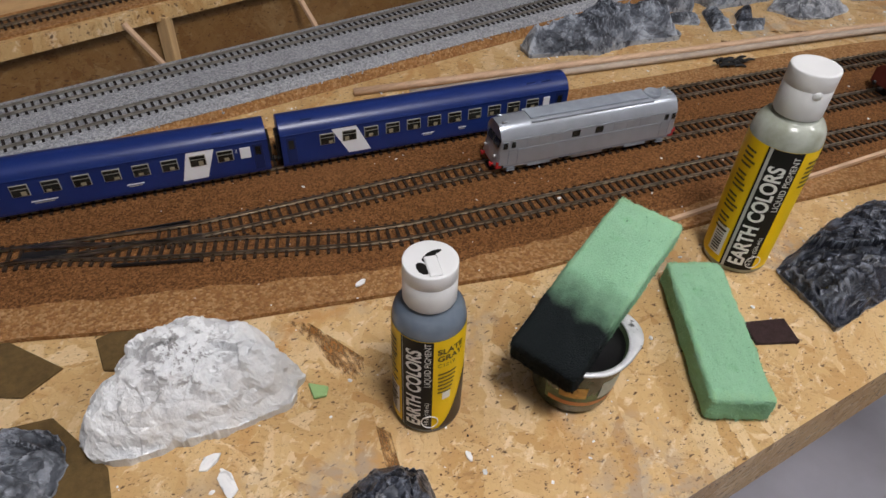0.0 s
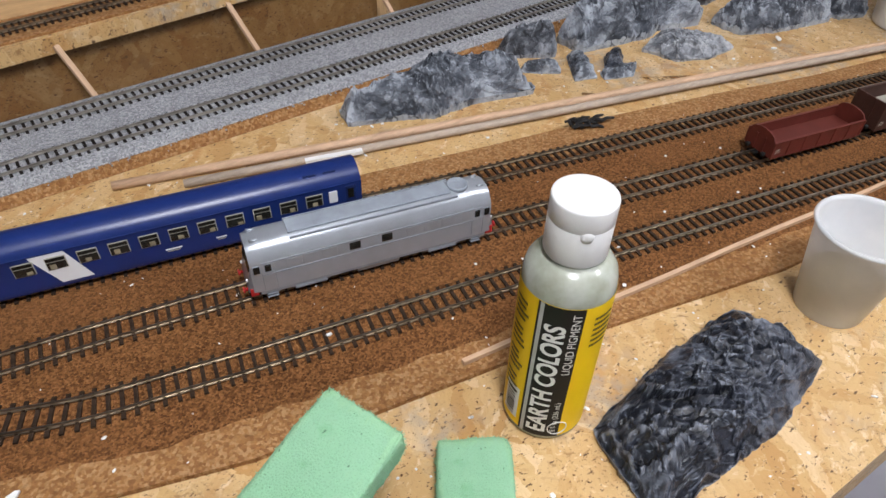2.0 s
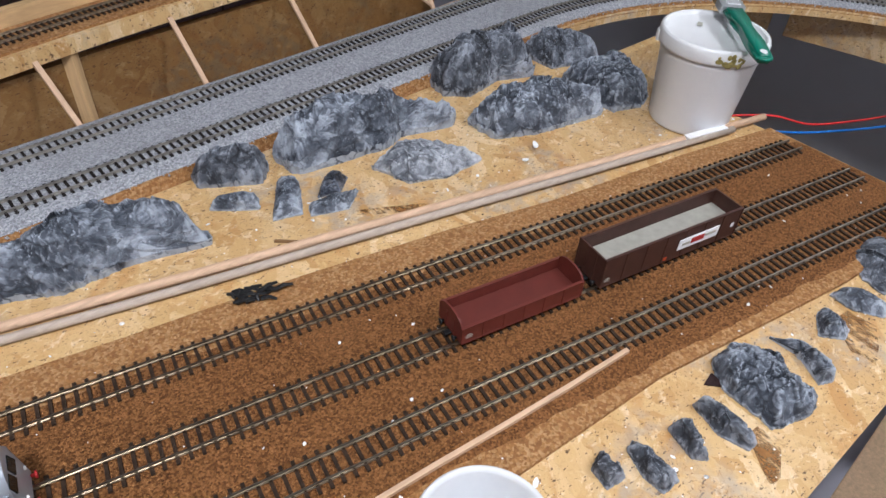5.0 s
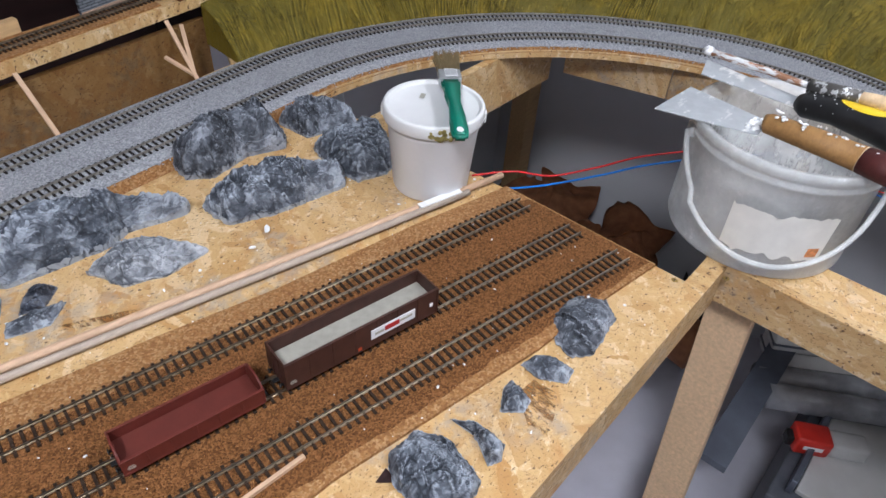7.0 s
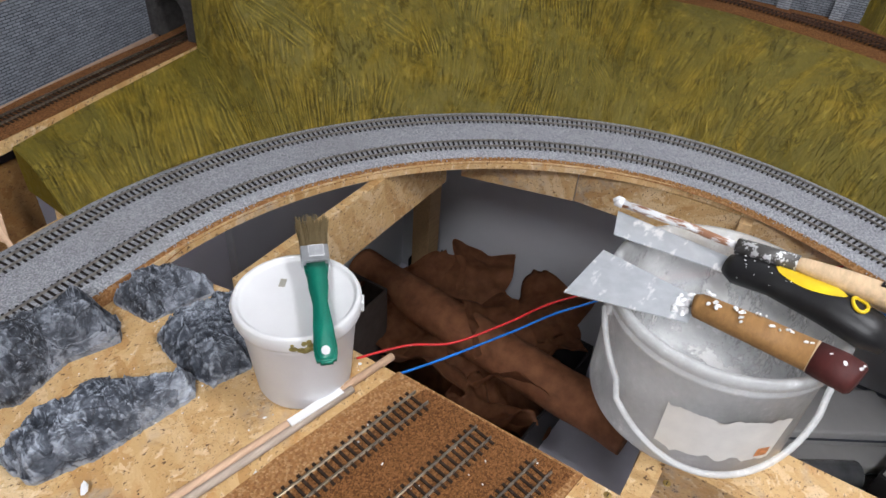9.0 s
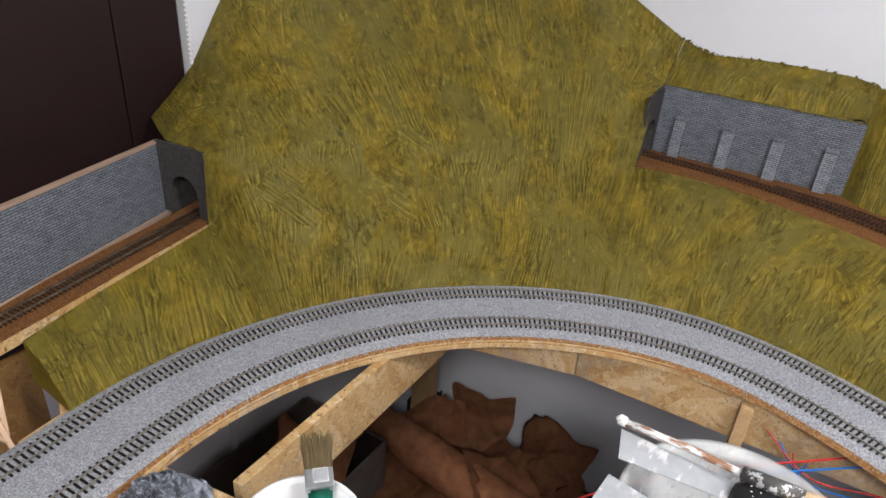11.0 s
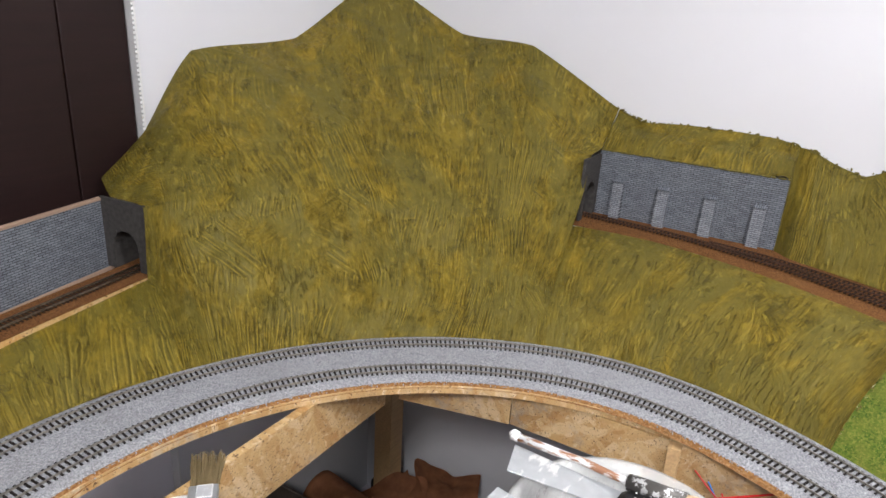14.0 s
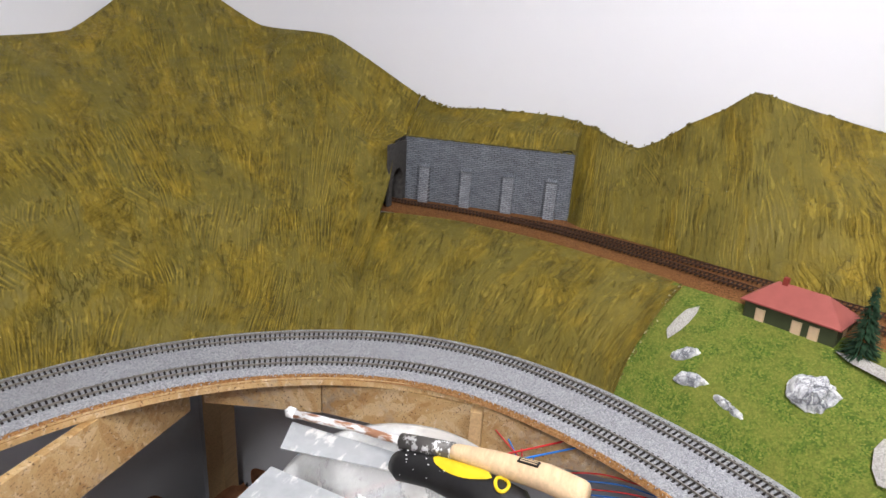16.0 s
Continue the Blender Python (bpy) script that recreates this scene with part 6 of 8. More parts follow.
JAR_GLASS = plain("dark_green_jar", (0.035, 0.05, 0.028), 0.15, 0, 0.4, 60, 0, 0.6)
FOIL = Nodes("smeared_white_rim", 0.32, 0.15, 0.5)
FOIL.colour(FOIL.mix(FOIL.ramp(FOIL.noise(150, 5, 0.65), [(0.56, 0.0), (0.62, 0.9)]), FOIL.ramp(FOIL.noise(60, 4), [(0.35, (0.50, 0.52, 0.54)), (0.65, (0.74, 0.75, 0.77))]), (0.03, 0.03, 0.032)))
FOIL = FOIL.mat
jar = thing("paint_jar", "small jar of black paint with smeared white rim", "jar", pose(0.313, 0.219, 0))
part("jar_body", lathe(nb(), [(0.021, 0), (0.0245, 0.0015), (0.0262, 0.006), (0.0285, 0.03), (0.0305, 0.047), (0.0305, 0.050), (0.0285, 0.0505), (0.027, 0.044), (0.001, 0.042)], 48), JAR_GLASS, jar, "", True)
rim = nb()
rows = []
for j in range(61):
    a = 2 * math.pi * (j % 60) / 60
    lobe = max(0.0, math.cos(a + 0.25)) ** 6 + 0.9 * max(0.0, math.cos(a - 2.75)) ** 5
    out = 0.0325 + 0.0085 * lobe + 0.0006 * noise.noise(Vector((3 * math.cos(a), 3 * math.sin(a), 5)))
    sag = 0.0016 * noise.noise(Vector((2 * math.cos(a), 2 * math.sin(a), 1))) - 0.0028 * lobe
    rows.append([Vector((r * math.cos(a), r * math.sin(a), z)) for r, z in ((0.0286, 0.0475), (0.0290, 0.0508), (0.0300, 0.0517), (0.45 * 0.03 + 0.55 * out, 0.0512 + sag * 0.4), (out, 0.0508 + sag), (out + 0.0004, 0.0498 + sag), (out - 0.0010, 0.0494 + sag), (0.0302, 0.0496), (0.0286, 0.0475))])
grid_mesh(rim, rows)
bmesh.ops.remove_doubles(rim, verts=rim.verts[:], dist=1e-6)
part("rim", rim, FOIL, jar, "wide white foil rim smeared with paint", True)
part("paint", lathe(nb(), [(0.0282, 0.0470), (0.0005, 0.0476)], 40), plain("black_paint", (0.006, 0.006, 0.007), 0.5, 0, 0.3, 80), jar, "black paint", True)
lab = nb()
patch(lab, lambda u, v: Vector(((0.0266 + (v - 0.008) * 0.083) * math.cos(radians(u)), (0.0266 + (v - 0.008) * 0.083) * math.sin(radians(u)), v)), 190, 330, 0.012, 0.040, 22, 3)
jl = part("label", lab, plain("jar_label_green", (0.10, 0.14, 0.06), 0.5, 0, 0.4, 160), jar, "dark green paper label with pale print", True)
for u0, u1, v0, v1, m in ((262, 318, 0.020, 0.038, plain("jar_label_pale", (0.42, 0.47, 0.42), 0.5, 0, 0.2, 200)), (196, 300, 0.0135, 0.0175, plain("jar_label_orange", (0.50, 0.20, 0.07), 0.5)), (210, 245, 0.022, 0.034, plain("jar_label_carrot", (0.42, 0.24, 0.05), 0.5, 0, 0.4, 220))):
    part("label_field", patch(nb(), lambda u, v: Vector(((0.0270 + (v - 0.008) * 0.083) * math.cos(radians(u)), (0.0270 + (v - 0.008) * 0.083) * math.sin(radians(u)), v)), u0, u1, v0, v1, 10, 2), m, jl, "", True)
FELT = plain("brown_felt", (0.030, 0.014, 0.014), 0.95, 0, 0.35, 260, 0.8)
KHAKI = plain("khaki_felt", (0.11, 0.068, 0.022), 0.95, 0, 0.25, 200, 0.6)


def felt(label, at, outline, mat, t=0.003):
    bm = prism(nb(), outline, 0, t)
    bmesh.ops.bevel(bm, geom=[e for e in bm.edges], offset=0.0006, segments=1, affect="EDGES")
    return tagged(part("felt_scrap", bm, mat, None, "", False, pose(*at)), label, "felt", "felt scraps")


felt("small dark maroon felt square on the board", (0.4715, 0.183, 0.0, 0, 0, 66), [(-0.011, -0.017), (0.012, -0.016), (0.0105, 0.018), (-0.010, 0.016)], FELT)
felt("brown felt scrap at the cork edge", (0, 0, 0.0003), [(-0.06, 0.452), (-0.017, 0.441), (0.018, 0.392), (-0.008, 0.379), (-0.06, 0.41)], KHAKI, 0.002)
felt("small brown felt piece beside the white rock", (0, 0, 0.0003), [(0.041, 0.407), (0.068, 0.411), (0.072, 0.393), (0.050, 0.372), (0.041, 0.377)], KHAKI)
felt("dark brown felt under a grey rock", (0, 0, 0.0003), [(-0.08, 0.372), (0.007, 0.354), (0.031, 0.302), (0.027, 0.255), (-0.08, 0.25)], KHAKI, 0.002)
felt("tiny torn green foam crumb", (0, 0, 0.0003), [(0.157, 0.302), (0.168, 0.293), (0.164, 0.287), (0.156, 0.289)], sponge_material("green_crumb", (0.24, 0.42, 0.2), None), 0.003)

# ---- rocks ----
SMUDGED = Nodes("smudged_plaster", 0.8, 0, 0.25)
spot = SMUDGED.node("VectorMath", Vector=SMUDGED.co)
spot.operation = "DISTANCE"
spot.inputs[1].default_value = (0.002, -0.008, 0.042)
near_spot = SMUDGED.ramp(SMUDGED.math("MULTIPLY", spot.outputs["Value"], 24.0), [(0.2, 1.0), (0.95, 0.0)])
blots = SMUDGED.ramp(SMUDGED.noise(85, 6, 0.7), [(0.50, 0.0), (0.54, 1.0)])
white = SMUDGED.ramp(SMUDGED.noise(60, 6, 0.65), [(0.3, (0.68, 0.70, 0.72)), (0.7, (0.84, 0.85, 0.86))])
SMUDGED.colour(SMUDGED.mix(SMUDGED.math("MULTIPLY", near_spot, blots), white, (0.22, 0.21, 0.21)))
SMUDGED.bump(SMUDGED.math("ADD", SMUDGED.noise(170, 6, 0.7), SMUDGED.noise(480, 3, 0.6)), 0.6, 0.0018)
SMUDGED = SMUDGED.mat
rock("plaster_rock", "white plaster rock with grey smudges on top", (0.088, 0.336), [(-0.069, -0.015), (-0.068, -0.028), (-0.042, -0.038), (-0.008, -0.042), (0.012, -0.046), (0.053, -0.046), (0.070, -0.029), (0.058, -0.007), (0.060, 0.009), (0.045, 0.022), (0.038, 0.038), (0.012, 0.044), (-0.036, 0.032), (-0.058, 0.009)], 0.049, 11, SMUDGED, 1.2, 44, 120)
rock("slate_slab", "black-grey slate slab casting with shiny broken surface", (0.609, 0.204), [(-0.081, 0.023), (-0.092, -0.042), (-0.055, -0.042), (0.024, -0.041), (0.092, -0.025), (0.090, 0.006), (0.080, 0.042), (0.004, 0.039)], 0.024, 12, SLATE, 1.1, 40, 120)
rock("rock", "small pointed dark grey rock casting", (0.877, 0.215), [(-0.008, 0.007), (-0.011, -0.010), (0.003, -0.012), (0.008, 0.004), (0.004, 0.011)], 0.016, 13, ROCK_DARK, 1, 16, 44)
rock("rock", "small elongated dark grey rock casting", (0.902, 0.199), [(-0.002, 0.018), (-0.010, -0.003), (-0.009, -0.019), (0.007, -0.020), (0.007, 0.009), (0.006, 0.018)], 0.016, 14, ROCK_DARK, 1, 18, 50)
rock("rock", "small stubby dark grey rock casting", (0.942, 0.192), [(-0.006, 0.017), (-0.012, -0.008), (-0.004, -0.017), (0.009, 0.007), (0.005, 0.016)], 0.015, 15, ROCK_DARK, 1, 16, 44)
rock("rock", "small elongated grey rock casting", (0.973, 0.186), [(-0.005, 0.024), (-0.012, -0.003), (-0.006, -0.024), (0.003, -0.024), (0.009, 0.003), (0.005, 0.021)], 0.016, 16, ROCK_DARK, 1, 18, 50)
rock("rock", "broad grey rock casting with brushed ridges", (1.030, 0.188), [(-0.017, 0.036), (-0.032, 0.015), (-0.034, -0.027), (-0.002, -0.039), (0.017, -0.033), (0.024, -0.010), (0.027, 0.010), (0.021, 0.028), (0.015, 0.037)], 0.022, 17, ROCK, 1, 32, 90)
rock("rock", "curved finger of grey rock casting", (1.077, 0.183), [(-0.002, 0.028), (-0.000, 0.002), (-0.015, -0.023), (-0.004, -0.029), (0.009, -0.021), (0.010, 0.005), (0.000, 0.025)], 0.016, 18, ROCK, 0.8, 18, 50)
rock("rock", "small grey rock chip", (1.130, 0.184), [(-0.020, 0.001), (-0.006, -0.015), (0.009, -0.012), (0.013, 0.003), (0.015, 0.015), (0.002, 0.014)], 0.012, 19, ROCK, 1, 16, 44)
rock("rock", "flat blue-grey rock sliver", (1.181, 0.181), [(-0.016, 0.022), (-0.018, 0.001), (-0.004, -0.022), (0.014, -0.018), (0.013, 0.003), (0.003, 0.018)], 0.010, 20, ROCK, 0.6, 16, 44)
rock("rock", "round flat grey rock casting", (1.255, 0.191), [(-0.024, 0.025), (-0.046, 0.004), (-0.050, -0.019), (-0.032, -0.031), (0.023, -0.023), (0.042, -0.002), (0.033, 0.016), (0.012, 0.030)], 0.014, 21, ROCK_DARK, 0.9, 28, 80)
rock("rock", "long grey rock ridge with pale streaks", (0.667, 0.630), [(-0.099, 0.018), (-0.103, -0.008), (-0.046, -0.025), (-0.020, -0.040), (0.029, -0.036), (0.103, -0.052), (0.099, -0.018), (0.068, 0.020), (0.023, 0.033), (-0.008, 0.016), (-0.051, 0.018), (-0.078, 0.015)], 0.050, 22, ROCK, 1, 40, 120)
rock("rock", "blocky dark grey rock casting", (0.833, 0.667), [(-0.038, 0.013), (-0.038, -0.004), (0.018, -0.034), (0.037, -0.009), (0.018, -0.005), (-0.010, 0.017), (-0.027, 0.015)], 0.035, 23, ROCK_DARK, 1, 26, 80)
rock("rock", "small two-humped grey rock chip", (0.812, 0.619), [(-0.024, 0.006), (-0.002, -0.010), (0.016, -0.021), (0.023, -0.004), (-0.001, 0.011), (-0.014, 0.015)], 0.012, 24, ROCK, 0.8, 16, 44)
rock("rock", "small narrow grey rock chip", (0.855, 0.601), [(-0.027, -0.025), (0.002, -0.033), (0.025, 0.015), (0.007, 0.028)], 0.012, 25, ROCK, 0.8, 16, 44)
rock("rock", "small dark grey rock chip", (0.903, 0.593), [(-0.023, -0.011), (-0.000, -0.017), (0.021, 0.001), (0.013, 0.010), (-0.004, 0.010)], 0.016, 26, SLATE, 1, 16, 44)
rock("rock", "flat pale grey rock chip", (0.891, 0.564), [(-0.031, -0.003), (0.005, -0.014), (0.029, 0.005), (-0.004, 0.012), (-0.025, 0.012)], 0.010, 27, ROCK, 0.7, 16, 44)
rock("rock", "grey rock ridge with whitened crest", (0.990, 0.653), [(-0.114, 0.013), (-0.106, -0.027), (-0.064, -0.032), (-0.025, -0.036), (0.002, -0.039), (0.024, -0.028), (0.090, -0.047), (0.098, -0.041), (0.073, -0.028), (0.043, -0.008), (-0.007, 0.020), (-0.046, 0.028), (-0.080, 0.024)], 0.062, 28, ROCK, 1.1, 40, 120)
rock("rock", "flat pale grey rock slab", (1.006, 0.574), [(-0.053, 0.017), (-0.038, -0.024), (0.000, -0.040), (0.053, -0.037), (0.048, -0.019), (0.014, 0.027), (-0.017, 0.035)], 0.022, 29, ROCK_PALE, 0.8, 30, 90)
rock("rock", "tall grey rock mound", (1.180, 0.680), [(-0.062, 0.030), (-0.068, -0.010), (-0.040, -0.031), (0.017, -0.019), (0.063, -0.036), (0.080, -0.016), (0.076, 0.022), (0.038, 0.042), (-0.020, 0.042)], 0.060, 30, ROCK_DARK, 1.1, 36, 110)
rock("rock", "long dark grey rock ridge", (1.184, 0.571), [(-0.092, 0.033), (-0.086, -0.012), (-0.043, -0.031), (0.058, -0.047), (0.072, -0.028), (0.048, -0.009), (-0.000, 0.028), (-0.057, 0.043)], 0.046, 31, ROCK, 1.2, 36, 110)
rock("rock", "slender grey rock casting beside the bucket", (1.307, 0.572), [(-0.042, 0.042), (-0.053, -0.012), (-0.049, -0.052), (-0.008, -0.064), (0.022, -0.048), (0.052, 0.000), (0.058, 0.020), (0.040, 0.040), (0.000, 0.060)], 0.032, 32, ROCK, 1.1, 32, 100)
rock("rock", "dark grey rock casting near the deck corner", (1.306, 0.668), [(-0.030, 0.032), (-0.028, 0.004), (-0.026, -0.024), (0.014, -0.034), (0.048, -0.044), (0.056, -0.030), (0.048, 0.010), (0.030, 0.034), (0.000, 0.044)], 0.036, 33, ROCK_DARK, 1.1, 30, 90)
rock("rock", "dark grey rock casting on brown felt", (-0.028, 0.316), oval(0.085, 0.075, 20, 12), 0.028, 52, ROCK_DARK, 1, 24, 70)
rock("rock", "dark grey rock casting near the table edge", (0.160, 0.196), oval(0.075, 0.055, 0, 13), 0.022, 53, SLATE, 1, 24, 70)

# ---- sticks, scraps and cups ----
def stick(label, a, b, r, mat, square=False):
    bm = nb()
    pts = [Vector(a).lerp(Vector(b), k / 8) + Vector((0, 0.0006 * math.sin(k * 1.7), 0)) for k in range(9)]
    if square:
        strip(bm, [p - Vector((0, 0, r)) for p in pts], r, 2 * r)
    else:
        tube(bm, pts, r, 12)
    return tagged(part("wooden_stick", bm, mat, None, "", not square), label, "stick", "wooden sticks")


stick("long thin round beech stick lying on the board", (0.341, 0.637, 0.0042), (1.391, 0.399, 0.0085), 0.0042, STICK)
stick("greyed round stick lying beside another", (0.395, 0.608, 0.0040), (1.333, 0.405, 0.0085), 0.0040, STICK_GREY)
stick("short square stick along the front track", (0.489, 0.310, 0.0070), (0.966, 0.269, 0.0070), 0.0018, STICK, True)
PAPER = plain("white_paper", (0.80, 0.80, 0.80), 0.6, 0, 0.03)
for a, b, lab in (((1.265, 0.424, 0.0105), (1.323, 0.411, 0.0105), "white painted length of stick"), ((0.500, 0.583, 0.0050), (0.553, 0.570, 0.0050), "white plastic strip beside the stick")):
    tagged(part("white_strip", strip(nb(), [Vector(a), Vector(b)], 0.0045, 0.0030), PAPER), lab, "strip")
scrap = thing("cable_scrap", "tangled black plastic scrap beside the track", "scrap", pose(0.768, 0.492, 0.005, 0, 0, -22))
rnd = random.Random(5)
for k in range(20):
    p = Vector((rnd.uniform(-0.016, 0.016), rnd.uniform(-0.004, 0.004), rnd.uniform(0.001, 0.006)))
    q = p + Vector((rnd.uniform(-0.016, 0.016), rnd.uniform(-0.006, 0.006), rnd.uniform(-0.001, 0.004)))
    part("snippet", tube(nb(), [p, (p + q) / 2 + Vector((0, 0, 0.002)), q], 0.0023, 6, 0.0012), BLACK_PLASTIC, scrap)
tagged(part("wood_splinter", box(nb(), (-0.011, -0.0018, 0), (0.011, 0.0018, 0.0015), 0.0004), SHADE_WOOD, None, "", False, pose(0.824, 0.543, 0.0003, 0, 0, -40)), "brown wood splinter on the board", "splinter")
tagged(part("leaf_scrap", prism(nb(), [(-0.008, 0.004), (0.006, 0.007), (0.004, -0.009)], 0, 0.0012), FELT, None, "", False, pose(0.999, 0.211, 0.0006)), "dark maroon paper scrap beside a rock", "scrap")


def crumbs_on(name, label, n, seed, area, z, size, mat):
    """A scatter of tiny plaster flakes."""
    rnd = random.Random(seed)
    bm = nb()
    made = 0
    while made < n:
        x, y = rnd.uniform(area[0], area[1]), rnd.uniform(area[2], area[3])
        if not area[4](x, y):
            continue
        s = size * rnd.choice((0.4, 0.5, 0.6, 0.7, 1.0, 1.6))
        m = Matrix.Translation((x, y, z + s * 0.25)) @ Euler((rnd.uniform(-0.4, 0.4), rnd.uniform(-0.4, 0.4), rnd.uniform(0, 6))).to_matrix().to_4x4() @ Matrix.Diagonal((s, s * rnd.uniform(0.4, 0.9), s * 0.35, 1))
        bmesh.ops.create_icosphere(bm, subdivisions=1, radius=1.0, matrix=m)
        made += 1
    return tagged(part(name, bm, mat), label, "crumbs", "", "stuff")


in_yard = lambda x, y: 0.249 - 0.158 * (x - 1.1) - 0.04 < y < 0.42 - 0.176 * (x - 1.07)
crumbs_on("plaster_crumbs", "tiny white plaster crumbs on the brown bed", 190, 1, (0.1, 1.37, 0.19, 0.6, in_yard), 0.0056, 0.0012, CHALK)
crumbs_on("plaster_crumbs", "tiny white plaster crumbs on the board front", 210, 2, (0.0, 1.37, 0.14, 0.36, lambda x, y: y < 0.245 - 0.158 * (x - 1.1) - 0.03), 0.0003, 0.0015, CHALK)
crumbs_on("plaster_crumbs", "tiny white plaster crumbs behind the tracks", 230, 3, (0.1, 1.37, 0.4, 0.68, lambda x, y: y > 0.43 - 0.176 * (x - 1.07) and y < 0.655), 0.0003, 0.0015, CHALK)
crumbs_on("dark_crumbs", "dark paint specks and dirt on the board", 420, 4, (-0.1, 1.37, 0.135, 0.66, lambda x, y: not in_yard(x, y)), 0.0001, 0.0007, LABEL_BLACK)
crumbs_on("dark_crumbs", "brown wood dust and grit around the jar", 520, 6, (0.20, 0.62, 0.135, 0.30, lambda x, y: y < 0.245 - 0.158 * (x - 1.1) - 0.03 and (x - 0.36) ** 2 + 2 * (y - 0.2) ** 2 < 0.03), 0.0001, 0.0006, plain("wood_grit", (0.12, 0.055, 0.022), 0.8, 0, 0.5, 300))
for x, y, s in ((0.084, 0.277, 0.010), (0.090, 0.258, 0.013), (0.225, 0.367, 0.006), (0.224, 0.205, 0.005), (0.83, 0.236, 0.005), (0.425, 0.380, 0.003), (1.12, 0.52, 0.008), (1.09, 0.505, 0.005)):
    o = [(s * (0.6 + 0.4 * random.random()) * math.cos(k), 0.5 * s * (0.6 + 0.4 * random.random()) * math.sin(k)) for k in (0, 0.8, 1.6, 2.5, 3.3, 4.2, 5.2)]
    tagged(part("plaster_flake", prism(nb(), o, 0, 0.0012), CHALK, None, "", False, pose(x, y, 0.0003 if y < 0.36 and x != 0.83 else 0.0058, 0, 0, random.uniform(0, 180))), "thin white plaster flake", "flake", "plaster flakes")

CUP = Nodes("cloudy_cup", 0.3, 0, 0.4)
CUP.colour(CUP.ramp(CUP.noise(50, 4), [(0.35, (0.78, 0.82, 0.86)), (0.65, (0.85, 0.88, 0.91))]))
CUP.bsdf.inputs["Alpha"].default_value = 0.66
CUP = CUP.mat
cup = thing("plastic_cup", "white plastic cup with murky rinse water inside", "cup", pose(0.755, 0.212, 0))
part("cup_wall", lathe(nb(), [(0.024, 0), (0.0245, 0.001), (0.0345, 0.0735), (0.0365, 0.0740), (0.0372, 0.0755), (0.0362, 0.0770), (0.0342, 0.0765), (0.0335, 0.0735), (0.0238, 0.002), (0.0005, 0.0018)], 56), CUP, cup, "", True)
WATER = Nodes("murky_water", 0.12, 0, 0.5)
WATER.colour(WATER.ramp(WATER.noise(70, 5, 0.65, None, 1.5), [(0.35, (0.17, 0.165, 0.12)), (0.6, (0.24, 0.23, 0.17)), (0.75, (0.13, 0.13, 0.10))]))
part("water", lathe(nb(), [(0.0232, 0.0025), (0.0271, 0.0300), (0.0266, 0.0296), (0.0005, 0.0296)], 48), WATER.mat, cup, "murky grey water", True)
SCUM = Nodes("olive_scum", 0.35, 0, 0.4)
SCUM.colour(SCUM.ramp(SCUM.noise(60, 6, 0.7, None, 1.2), [(0.36, (0.15, 0.12, 0.045)), (0.5, (0.25, 0.21, 0.095)), (0.64, (0.42, 0.39, 0.27))]))
part("scum", lathe(nb(), [(0.0264, 0.0300), (0.0264, 0.0303), (0.0005, 0.0304)], 48), SCUM.mat, cup, "olive film floating on the water", True)

# ---- white bucket with a brush across its lid ----
BUCKET_WHITE = plain("bucket_white", (0.79, 0.81, 0.84), 0.4, 0, 0.03, 20)
bucket = thing("plastic_bucket", "small white plastic bucket with closed dusty lid", "bucket", pose(1.325, 0.461, 0.0) @ Matrix.Diagonal((0.98, 0.98, 1.065, 1)))
part("bucket_body", lathe(nb(), [(0.0440, 0), (0.0465, 0.0015), (0.0475, 0.004), (0.0548, 0.080), (0.0560, 0.082), (0.0560, 0.0885), (0.0540, 0.089)], 64), BUCKET_WHITE, bucket, "", True)
lid_p = [(0.0545, 0.0870), (0.0598, 0.0880), (0.0605, 0.0900), (0.0605, 0.1010), (0.0590, 0.1035), (0.0565, 0.1040), (0.0550, 0.1025), (0.0545, 0.1005), (0.0520, 0.0995), (0.0005, 0.0990)]
lid = part("lid", lathe(nb(), lid_p, 64), WHITE_PLASTIC, bucket, "white snap lid with plaster dust", True)
for a in (128, 308):
    part("handle_lug", box(nb(), (0.058, -0.006, 0.086), (0.0625, 0.006, 0.097), 0.001), WHITE_PLASTIC, bucket, at=pose(0, 0, 0, 0, 0, a))
part("price_sticker", box(nb(), (-0.008, -0.006, 0.1003), (0.008, 0.006, 0.1008), 0.0001), FRAME_GREY, lid, "grey smudged sticker", at=pose(0.006, 0.024, 0, 0, 0, 30) @ Matrix.Diagonal((0.7, 0.5, 1, 1)))
DRIP = plain("olive_drip", (0.25, 0.21, 0.07), 0.5, 0, 0.4, 300)
rnd = random.Random(17)
for k in range(16):
    a = radians(rnd.uniform(218, 246))
    s = rnd.uniform(0.0010, 0.0034)
    m = Matrix.Translation((0.0604 * math.cos(a), 0.0604 * math.sin(a), rnd.uniform(0.0895, 0.0995))) @ Matrix.Rotation(a, 4, "Z") @ Matrix.Diagonal((0.0006, s * rnd.uniform(0.7, 1.5), s, 1))
    drip = nb()
    bmesh.ops.create_icosphere(drip, subdivisions=2, radius=1.0, matrix=m)
    part("paint_drip", drip, DRIP, lid, "dried olive paint", True)

